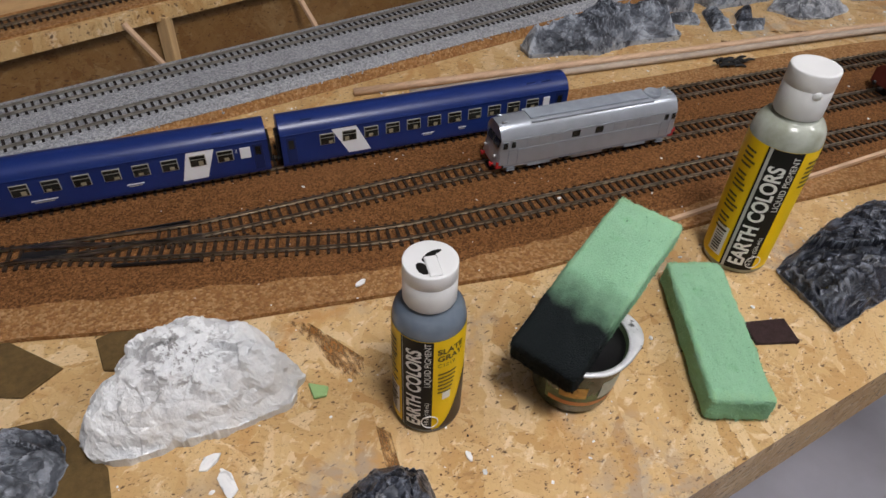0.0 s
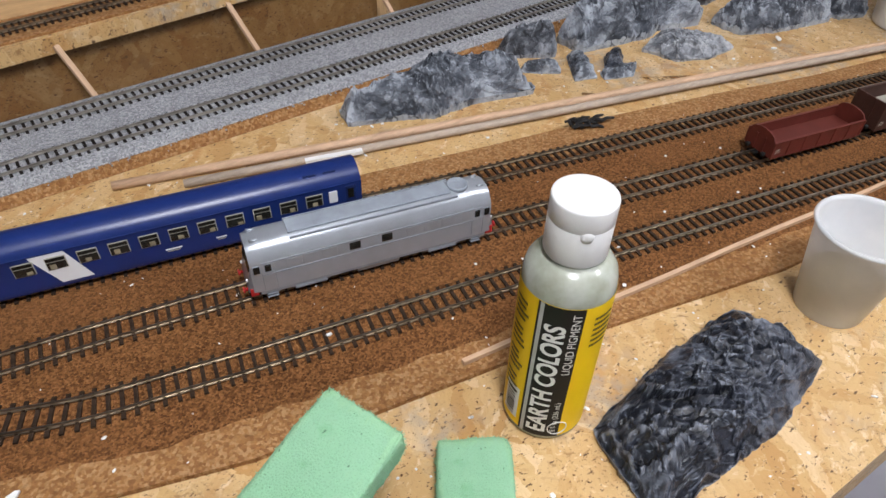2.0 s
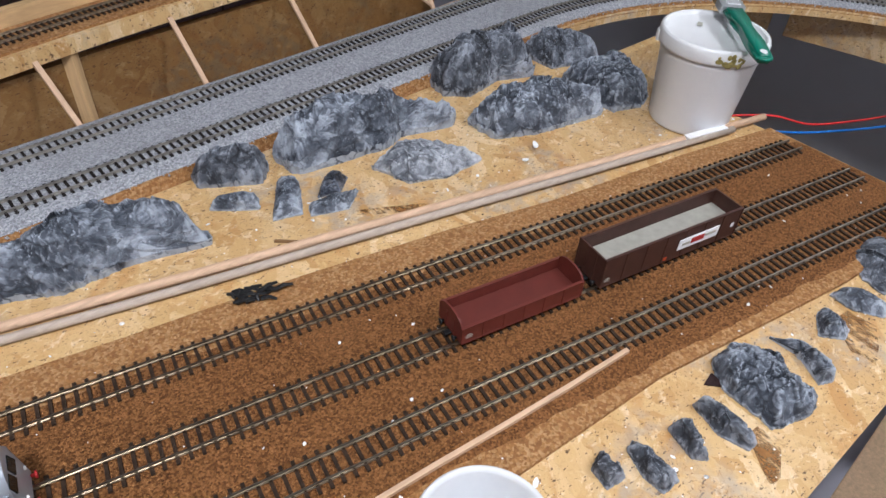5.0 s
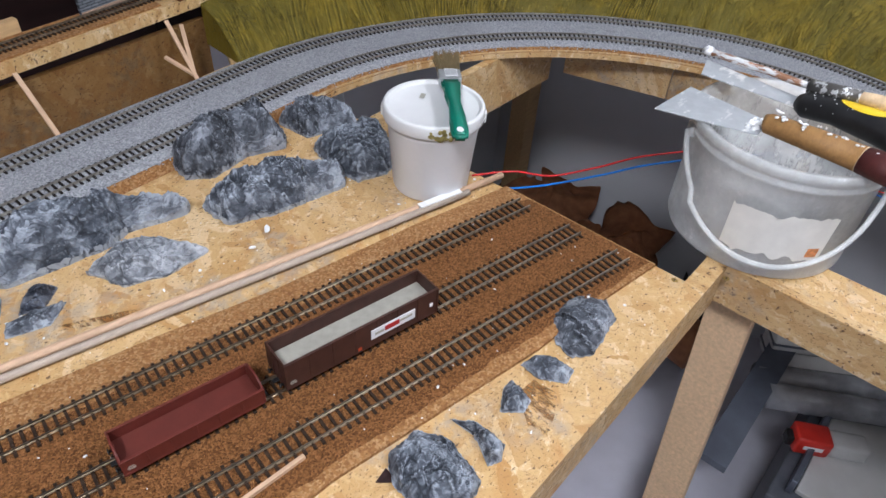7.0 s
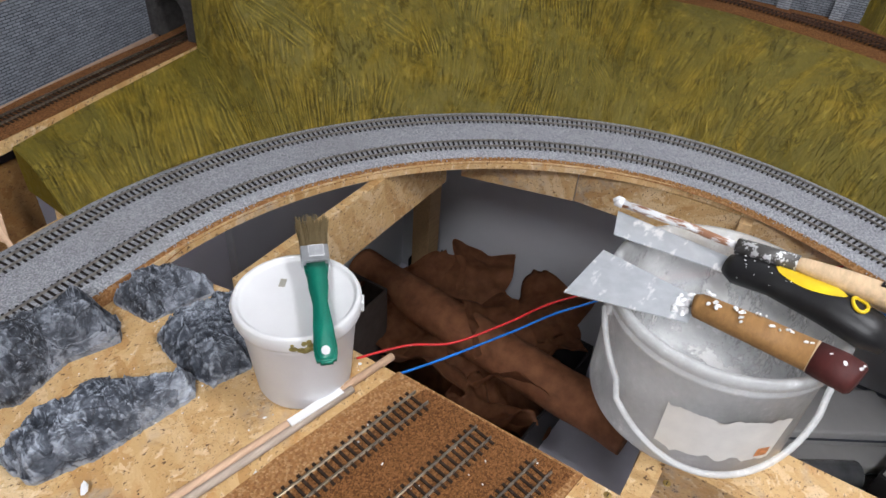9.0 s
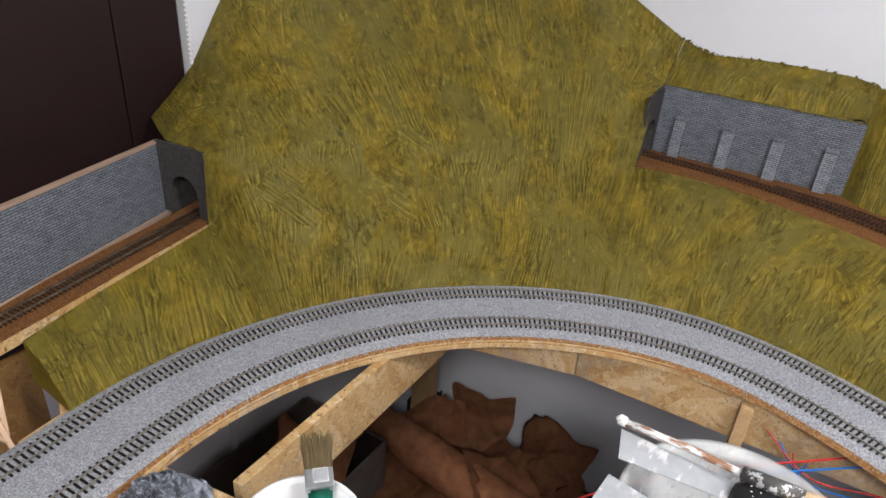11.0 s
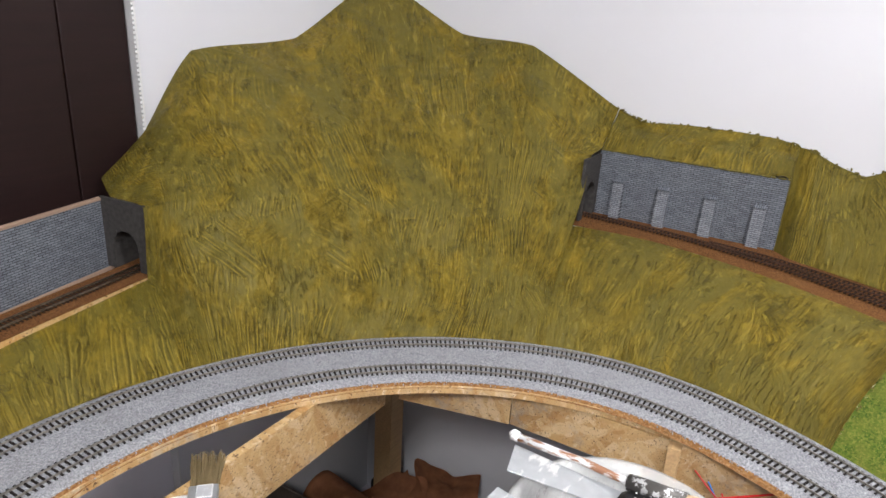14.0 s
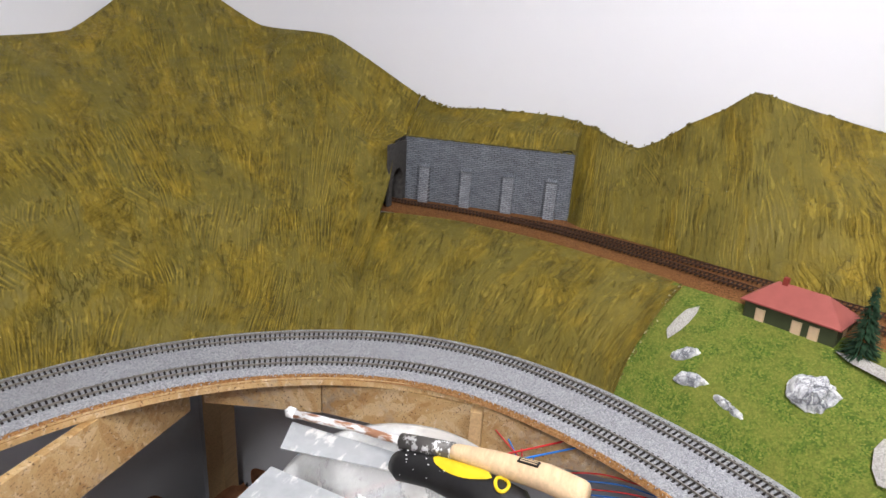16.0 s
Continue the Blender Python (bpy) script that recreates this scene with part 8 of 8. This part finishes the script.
rw = thing("retaining_wall", "grey model stone retaining wall with four buttresses", "retaining wall", Matrix.Translation((2.475, 0.507, 0)) @ Matrix.Rotation(radians(-90), 4, "Z"))
part("wall_face", box(nb(), (0, 0, 0.1405), (0.382, 0.006, 0.2855), 0.0006), STONE_X, rw)
for y in (0.455, 0.357, 0.261, 0.166):
    b = nb()
    o = [(-0.016, 0.141), (-0.016, 0.150), (-0.0085, 0.222), (0.0, 0.226), (0.0, 0.141)]
    extrude_profile(b, o, 0.507 - y - 0.0115, 0.507 - y + 0.0115)
    bt = part("buttress", b, LIT_STONE, rw)
    part("buttress_cap", extrude_profile(nb(), [(-0.0105, 0.2215), (-0.0105, 0.2235), (0.0, 0.2290), (0.0, 0.2255)], 0.507 - y - 0.0125, 0.507 - y + 0.0125), STONE_Y, bt)
bits = nb()
rnd = random.Random(21)
for k in range(120):
    u = rnd.uniform(0, 0.382)
    zz = 0.2865
    bmesh.ops.create_icosphere(bits, subdivisions=1, radius=rnd.uniform(0.0012, 0.0035), matrix=Matrix.Translation((u, -0.001, zz)) @ Matrix.Diagonal((1.5, 0.8, 0.8, 1)))
tagged(part("moss_edge", bits, MOSS, rw), "", "", "", "stuff")

# ---- lawn: house, tree, rocks, paths ----
ROOF_RED = plain("roof_red", (0.30, 0.075, 0.062), 0.55, 0, 0.08, 60)
HOUSE_GREEN = plain("house_dark_green", (0.040, 0.050, 0.022), 0.6, 0, 0.15, 60)
CREAM = plain("window_cream", (0.52, 0.38, 0.24), 0.6, 0, 0.1, 60)
BRICK_RED = plain("chimney_red", (0.22, 0.03, 0.02), 0.7, 0, 0.2, 90)
PLINTH = plain("plinth_brown", (0.09, 0.055, 0.03), 0.7, 0, 0.2, 90)


def lawn_height(x, y):
    foot = 0.711 - tighter(math.degrees(math.atan2(y - 0.155, x - 1.370)), TIGHT_OUT)
    f = min(1.0, max(0.0, (math.hypot(x - 1.370, y - 0.155) - foot) / (0.868 - foot)))
    return 0.0145 + 0.1235 * float(np.interp(f, [0, 0.12, 0.3, 0.55, 0.8, 1], [0, 0.2, 0.42, 0.68, 0.88, 1]))


hx, hy = 2.0955 + 0.034 * 0.88, -0.260 - 0.034 * 0.48
house = thing("model_house", "dark green model house with a hipped red roof", "house", Matrix.Translation((hx, hy, 0.1085)) @ Matrix.Rotation(radians(-118.9), 4, "Z"))
HL, HD, HH = 0.066, 0.034, 0.050
part("plinth", box(nb(), (-HL - 0.001, -HD - 0.001, -0.012), (HL + 0.001, HD + 0.001, 0.006), 0.0006), PLINTH, house)
part("wall", box(nb(), (-HL, -HD, 0.006), (HL, HD, HH), 0.0006), HOUSE_GREEN, house)
roof = nb()
e, o = 0.0055, 0.030
lo = [roof.verts.new(p) for p in ((-HL - e, -HD - e, HH), (HL + e, -HD - e, HH), (HL + e, HD + e, HH), (-HL - e, HD + e, HH))]
ed = [roof.verts.new((v.co.x, v.co.y, HH - 0.0022)) for v in lo]
ra, rb = roof.verts.new((-HL + o, 0, HH + 0.030)), roof.verts.new((HL - o, 0, HH + 0.030))
for f in ((lo[0], lo[1], rb, ra), (lo[1], lo[2], rb), (lo[2], lo[3], ra, rb), (lo[3], lo[0], ra), tuple(ed[::-1])):
    roof.faces.new(f)
for k in range(4):
    roof.faces.new((ed[k], ed[(k + 1) % 4], lo[(k + 1) % 4], lo[k]))
rfo = part("roof", roof, ROOF_RED, house, "dusky red hipped roof")
part("chimney", box(nb(), (-0.030, -0.004, HH + 0.020), (-0.022, 0.004, HH + 0.039), 0.0005), BRICK_RED, rfo, "dark red chimney")
for s in (-1, 1):
    for wx in (-0.041, 0.012, 0.036):
        fr = part("window", box(nb(), (wx - 0.0072, s * HD - 0.0008, 0.0165), (wx + 0.0072, s * HD + 0.0008, 0.0405), 0.0004), CREAM, house, "cream shuttered window")
        part("pane", box(nb(), (wx - 0.0055, s * (HD + 0.0008) - 0.0003, 0.0180), (wx + 0.0055, s * (HD + 0.0008) + 0.0003, 0.0390), 0.0002), plain("shutter_buff", (0.62, 0.45, 0.30), 0.6), fr)
for ex in (-1, 1):
    part("window", box(nb(), (ex * HL - 0.0008, -0.007, 0.0165), (ex * HL + 0.0008, 0.007, 0.0405), 0.0004), CREAM, house)
part("bench", box(nb(), (-HL - 0.012, -0.02, 0.002), (-HL - 0.002, 0.0, 0.010), 0.0008), plain("ochre_bench", (0.45, 0.25, 0.05), 0.6), house, "ochre side bench")

FIR = plain("fir_green", (0.010, 0.040, 0.016), 0.9, 0, 0.5, 200)
fir = thing("fir_tree", "dark green conical model fir beside the house", "tree", pose(2.050, -0.345, 0.1215))
part("trunk", tube(nb(), [(0, 0, 0), (0, 0, 0.10)], 0.0022, 8, 0.0006), SHADE_WOOD, fir, "", True)
needles = nb()
rnd = random.Random(4)
for k in range(900):
    z = 0.012 + 0.098 * (k / 900)
    r = 0.030 * (1 - (z - 0.012) / 0.112) + 0.001
    a = rnd.uniform(0, 6.283)
    rr = r * rnd.uniform(0.55, 1.1)
    base = Vector((0.2 * rr * math.cos(a), 0.2 * rr * math.sin(a), z))
    tip = Vector((rr * math.cos(a), rr * math.sin(a), z - 0.25 * rr + rnd.uniform(-0.002, 0.002)))
    side = Vector((-math.sin(a), math.cos(a), 0.2)) * rnd.uniform(0.0012, 0.0024)
    vs = [needles.verts.new(p) for p in (base, base.lerp(tip, 0.6) + side, tip, base.lerp(tip, 0.6) - side)]
    needles.faces.new(vs)
part("crown", needles, FIR, fir)

LAWN_ROCK = rock_material("pale_rock", (0.17, 0.18, 0.21), (0.48, 0.49, 0.52), (0.74, 0.75, 0.77))
for i, (x, y, a, l, w, h) in enumerate([(2.056, -0.128, 108, 0.046, 0.026, 0.013), (2.014, -0.139, 82, 0.056, 0.026, 0.013), (1.969, -0.190, 50, 0.056, 0.018, 0.012), (1.982, -0.288, 82, 0.078, 0.062, 0.026)]):
    ob = rock("lawn_rock", "pale grey-white model rock set in the lawn", (x, y), oval(l, w, a, i), h, 80 + i, LAWN_ROCK, 1.0, 24, 64, group="lawn rocks")
    slope = math.atan((lawn_height(x + 0.02, y) - lawn_height(x - 0.02, y)) / 0.04)
    ob.matrix_world = Matrix.Translation((x, y, lawn_height(x, y) - 0.004)) @ Matrix.Rotation(-slope, 4, "Y")
PATH_GREY = grain_material("path_gravel", [(0.0, (0.30, 0.29, 0.27)), (0.5, (0.40, 0.39, 0.36)), (1.0, (0.50, 0.48, 0.45))], 700, 0.9, 0.4)


def path_patch(label, pts):
    """A thin gravel patch draped over the bank."""
    bm = nb()
    cx = sum(p[0] for p in pts) / len(pts)
    cy = sum(p[1] for p in pts) / len(pts)
    rows = []
    for j in range(6):
        rows.append([Vector((cx + (x - cx) * j / 5, cy + (y - cy) * j / 5, 0)) for x, y in pts + pts[:1]])
    for row in rows:
        for p in row:
            p.z = lawn_height(p.x, p.y) + 0.0052
    grid_mesh(bm, rows)
    bmesh.ops.remove_doubles(bm, verts=bm.verts, dist=1e-6)
    return tagged(part("gravel_path", bm, PATH_GREY), label, "path", "", "structure")


path_patch("small grey gravel patch on the lawn", [(2.139, -0.140), (2.125, -0.137), (2.104, -0.126), (2.090, -0.115), (2.076, -0.098), (2.093, -0.095), (2.115, -0.108), (2.133, -0.122)])
path_patch("grey gravel path past the house", [(2.050, -0.317), (2.029, -0.330), (2.008, -0.352), (1.985, -0.375), (2.002, -0.390), (2.016, -0.372), (2.036, -0.350)])
path_patch("grey gravel corner of the lawn", [(1.908, -0.352), (1.896, -0.341), (1.872, -0.336), (1.852, -0.339), (1.843, -0.352), (1.86, -0.375), (1.90, -0.380)])

# ---- slats and struts at the back of the deck ----
def slat(name, label, a, b, w, t, mat):
    a, b = Vector(a), Vector(b)
    d = b - a
    q = d.to_track_quat("X", "Z").to_matrix().to_4x4()
    ob = part(name, box(nb(), (0, -w / 2, -t / 2), (d.length, w / 2, t / 2), 0.0005), mat, None, "", False, Matrix.Translation(a) @ q)
    return tagged(ob, label, "slat", "leaning slats")


for tx, bx in ((0.532, 0.552), (0.727, 0.742), (0.885, 0.890), (1.046, 1.050), (1.270, 1.262), (0.347, 0.368), (0.147, 0.180)):
    ty = float(np.interp(tx, [0.15, 0.53, 0.73, 0.89, 1.05, 1.27], [0.812, 0.862, 0.895, 0.918, 0.932, 0.95]))
    slat("leaning_slat", "thin pale slat propping the upper plank", (tx, ty - 0.005, 0.048 + 0.02 * tx), (bx, 0.740 + 0.072 * bx + 0.030, -0.004), 0.006, 0.004, STICK)
for tx in (0.190, 0.765):
    ty = float(np.interp(tx, [0.19, 0.765, 1.2], [0.818, 0.905, 0.955]))
    slat("support_block", "upright pale block under the upper plank", (tx, ty, 0.044 + 0.02 * tx), (tx - 0.002, ty - 0.002, -0.10), 0.014, 0.012, PINE)
slat("leaning_slat", "thin pale slat propping the upper plank", (1.294, 0.948, 0.060), (1.266, 0.885, 0.014), 0.006, 0.004, STICK)
slat("leaning_slat", "thin pale slat lying across another", (1.243, 0.918, 0.034), (1.264, 0.878, 0.012), 0.006, 0.004, STICK)
tagged(part("blue_strip", box(nb(), (-0.065, -0.004, 0), (0.065, 0.004, 0.010), 0.001), plain("blue_plastic", (0.02, 0.16, 0.62), 0.5), None, "", False, pose(0.575, 0.836, -0.012, 0, 0, 6)), "bright blue plastic strip behind the deck", "strip")
tagged(part("blue_strip", box(nb(), (-0.02, -0.004, 0), (0.02, 0.004, 0.010), 0.001), plain("blue_plastic_b", (0.02, 0.16, 0.62), 0.5), None, "", False, pose(1.30, 0.885, -0.012, 0, 0, 6)), "short bright blue plastic strip behind the deck", "strip")

# ---- stored things on the floor ----
LEATHER = plain("brown_leather", (0.315, 0.130, 0.058), 0.75, 0, 0.3, 30, 0.6)
CARTON_BLACK = plain("black_carton", (0.020, 0.018, 0.018), 0.5, 0, 0.3, 30)
CARTON_BROWN = plain("dark_brown_carton", (0.085, 0.066, 0.055), 0.7, 0, 0.2, 30)
ANTHRACITE = plain("anthracite_case", (0.075, 0.082, 0.10), 0.5, 0, 0.2, 30)


def hide(label, at, l, w, h, seed):
    """A limp heap of leather offcuts: a crumpled, folded sheet."""
    off = Vector((seed * 7.3, seed, 1))
    bm = nb()
    rows = []
    for i in range(61):
        row = []
        for j in range(51):
            u, v = i / 60 * 2 - 1, j / 50 * 2 - 1
            edge = 1 + 0.25 * noise.noise(Vector((u * 2, v * 2, 7)) + off)
            r = min(1, math.hypot(u, v))
            z = h * (1 - r * r) + 0.055 * abs(noise.noise(Vector((u * 2.2, v * 2.2, 0)) + off)) + 0.03 * noise.noise(Vector((u * 5, v * 5, 3)) + off)
            row.append(Vector((u * l / 2 * edge, v * w / 2 * edge, max(0.006, z))))
        rows.append(row)
    grid_mesh(bm, rows)
    bmesh.ops.solidify(bm, geom=bm.faces[:], thickness=0.004)
    ob = part("leather_hide", bm, LEATHER, None, "", True, pose(*at))
    return tagged(ob, label, "leather", "leather remnants")


roll = nb()
tube(roll, spline([(2.215, 1.12, -0.775), (2.19, 0.85, -0.78), (2.16, 0.55, -0.785), (2.13, 0.22, -0.79)], 30), 0.062, 26)
for v in roll.verts:
    v.co += Vector((0, 0, 0.008 * noise.noise(v.co * 9)))
def carton(label, at, hx, hy, h, mat):
    """An open carton: four walls and a base."""
    c = thing("storage_crate", label, "carton", at, "floor cartons")
    for q in (-1, 1):
        part("side_wall", box(nb(), (q * hx - 0.004, -hy, 0), (q * hx + 0.004, hy, h), 0.0015), mat, c)
        part("end_wall", box(nb(), (-hx + 0.0045, q * hy - 0.004, 0), (hx - 0.0045, q * hy + 0.004, h), 0.0015), mat, c)
    part("base", box(nb(), (-hx + 0.0045, -hy + 0.0045, 0), (hx - 0.0045, hy - 0.0045, 0.008)), mat, c)
    return c


crate = carton("low black carton full of leather offcuts", pose(2.195, 0.715, FLOOR, 0, 0, -3), 0.225, 0.285, 0.18, CARTON_BLACK)
for k in range(7):
    part("letter_bar", box(nb(), (-0.2305, -0.02 - 0.034 * k, 0.100), (-0.2292, 0.006 - 0.034 * k, 0.148), 0.0004), RED_PAINT, crate, "red block lettering reduced to bars")
carton("tall dark carton standing against the wall", pose(1.79, 1.05, FLOOR), 0.275, 0.14, 0.38, CARTON_BROWN)
tagged(part("leather_roll", roll, LEATHER, None, "", True), "thick brown rolled leather hide lying on a heap", "leather", "leather remnants")
hide("heap of folded brown leather filling the carton", (2.195, 0.715, FLOOR + 0.012, 0, 0, -3), 0.41, 0.53, 0.21, 2)


def leather_piece(label, at, l, w, curl, seed):
    """One cut leather offcut: a thin curled sheet with a wavy cut edge."""
    off = Vector((seed * 5.1, seed * 1.3, 2))
    bm = nb()
    rows = []
    for i in range(25):
        row = []
        for j in range(19):
            u, v = i / 12 - 1, j / 9 - 1
            edge = 1 + 0.22 * noise.noise(Vector((u * 1.6, v * 1.6, 5)) + off)
            z = curl * (u * u * l * 0.6 - v * v * w * 0.4) + 0.030 * noise.noise(Vector((u * 1.3, v * 1.3, 0)) + off) + 0.008 * noise.noise(Vector((u * 4, v * 4, 3)) + off)
            row.append(Vector((u * l / 2 * edge, v * w / 2 * edge, z)))
        rows.append(row)
    grid_mesh(bm, rows)
    bmesh.ops.solidify(bm, geom=bm.faces[:], thickness=0.0028)
    return tagged(part("leather_offcut", bm, LEATHER, None, "", True, at), label, "leather", "leather remnants")


for k, (x, y, z, rx, ry, rz, l, w, curl) in enumerate(((2.38, 0.80, -0.765, 10, -24, 20, 0.22, 0.18, -0.3), (2.39, 0.60, -0.785, -8, -20, -15, 0.20, 0.22, 0.25), (2.31, 0.50, -0.800, -22, 6, 35, 0.20, 0.14, 0.5),
                                                       (2.14, 0.53, -0.800, -14, 22, 10, 0.20, 0.20, 0.35), (2.04, 0.55, -0.835, -10, 30, -20, 0.14, 0.20, -0.6), (2.06, 0.74, -0.815, 8, 24, 12, 0.18, 0.24, 0.4),
                                                       (2.24, 0.68, -0.745, 4, 6, 50, 0.24, 0.17, -0.35), (2.28, 0.92, -0.780, 26, -8, -30, 0.22, 0.16, 0.3), (2.12, 0.90, -0.800, 22, 14, 5, 0.20, 0.16, -0.4),
                                                       (1.95, 1.04, -0.640, 6, 12, 25, 0.20, 0.20, -0.5))):
    leather_piece("thin brown leather offcut curling on the heap", pose(x, y, z, rx, ry, rz), l, w, curl, k + 3)
for x, y, a, h in ((2.485, 1.06, 10, 0.16), (2.46, 0.33, 35, 0.17)):
    bx = thing("small_box", "small open black carton on the floor", "carton", pose(x, y, FLOOR, 0, 0, a), "small cartons")
    for s in (-1, 1):
        part("side_wall", box(nb(), (-0.05, s * 0.04 - 0.002, 0), (0.05, s * 0.04 + 0.002, h), 0.0008), CARTON_BLACK, bx)
        part("end_wall", box(nb(), (s * 0.05 - 0.002, -0.038, 0), (s * 0.05 + 0.002, 0.038, h * 0.9), 0.0008), CARTON_BLACK, bx)
    part("base", box(nb(), (-0.048, -0.038, 0), (0.048, 0.038, 0.004)), CARTON_BLACK, bx)

CASE_GREY = plain("pale_grey_case", (0.50, 0.50, 0.49), 0.45, 0, 0.06, 20)
CLEAR = plain("glossy_wrap", (0.30, 0.31, 0.33), 0.12, 0, 0.3, 20, 0, 0.7)
TOOL_RED = plain("tool_red", (0.50, 0.025, 0.015), 0.4, 0, 0.1)
STEEL_DARK = plain("blue_grey_steel", (0.12, 0.135, 0.17), 0.4, 0.5, 0.2, 14)
slab = slat("steel_channel", "flat blue-grey steel channel leaning below the wing", (1.70, 0.045, -0.62), (2.14, 0.05, -0.60), 0.055, 0.02, STEEL_DARK)
drawer = thing("storage_unit", "low grey shelf unit filled with boxes", "shelf unit", pose(2.05, -0.36, FLOOR, 0, 0, 0))
part("base", box(nb(), (-0.30, -0.42, 0.0), (0.45, 0.30, 0.36), 0.004), ANTHRACITE, drawer)
part("tray", box(nb(), (-0.26, -0.38, 0.36), (0.42, 0.26, 0.372), 0.002), CASE_GREY, drawer)
for s in (-1, 1):
    part("tray_wall", box(nb(), (-0.27, -0.06 + s * 0.33 - 0.006, 0.36), (0.43, -0.06 + s * 0.33 + 0.006, 0.40), 0.002), STEEL_DARK, drawer)
drill = thing("power_tool", "red and grey boxed power tool", "power tool", pose(1.900, -0.080, -0.655, 0, 0, -60) @ Matrix.Diagonal((0.62, 0.62, 0.6, 1)))
part("red_body", box(nb(), (-0.055, -0.04, 0), (0.055, 0.04, 0.075), 0.010), TOOL_RED, drill, "red plastic body", True)
part("grey_end", box(nb(), (0.055, -0.036, 0.002), (0.17, 0.036, 0.068), 0.012), CASE_GREY, drill, "pale grey end", True)
part("white_mark", box(nb(), (-0.03, -0.0415, 0.03), (0.03, -0.0400, 0.048), 0.001), WHITE_PAINT, drill)
part("trigger", box(nb(), (-0.075, -0.02, 0.01), (-0.053, 0.02, 0.05), 0.004), BLACK_PLASTIC, drill)
for k, (x, y, a, l) in enumerate(((2.02, -0.10, -58, 0.30), (2.07, -0.075, -56, 0.34))):
    tagged(part("wrapped_tube", tube(nb(), [(-l / 2, 0, 0.03), (l / 2, 0, 0.03)], 0.028, 20), CLEAR, None, "", True, pose(x, y, -0.655, 0, 0, a)), "glossy tube wrapped in clear film", "tube", "wrapped tubes")
for k, (x, y, z) in enumerate(((2.17, -0.10, -0.655), (2.20, -0.07, -0.60))):
    bx = thing("flat_case", "flat pale grey plastic case with dark edge", "case", pose(x, y, z, 0, 0, -57), "flat cases")
    part("case_body", box(nb(), (-0.20, -0.06, 0), (0.20, 0.06, 0.045), 0.006), CASE_GREY, bx, "", True)
    part("dark_band", box(nb(), (-0.202, -0.062, 0.018), (0.202, 0.062, 0.024), 0.001), ANTHRACITE, bx)
tool_box = thing("carton_box", "dark carton with pale printed lid", "carton", pose(2.20, -0.40, -0.655, 0, 0, -20))
part("box_body", box(nb(), (-0.13, -0.13, 0), (0.13, 0.13, 0.10), 0.003), CARTON_BLACK, tool_box)
part("lid", box(nb(), (-0.125, -0.125, 0.1), (0.125, 0.125, 0.104), 0.001), CASE_GREY, tool_box, "pale printed lid")
part("print_mark", box(nb(), (-0.02, -0.10, 0.104), (0.08, 0.02, 0.1052), 0.0004), plain("navy_print", (0.02, 0.03, 0.09), 0.5), tool_box)
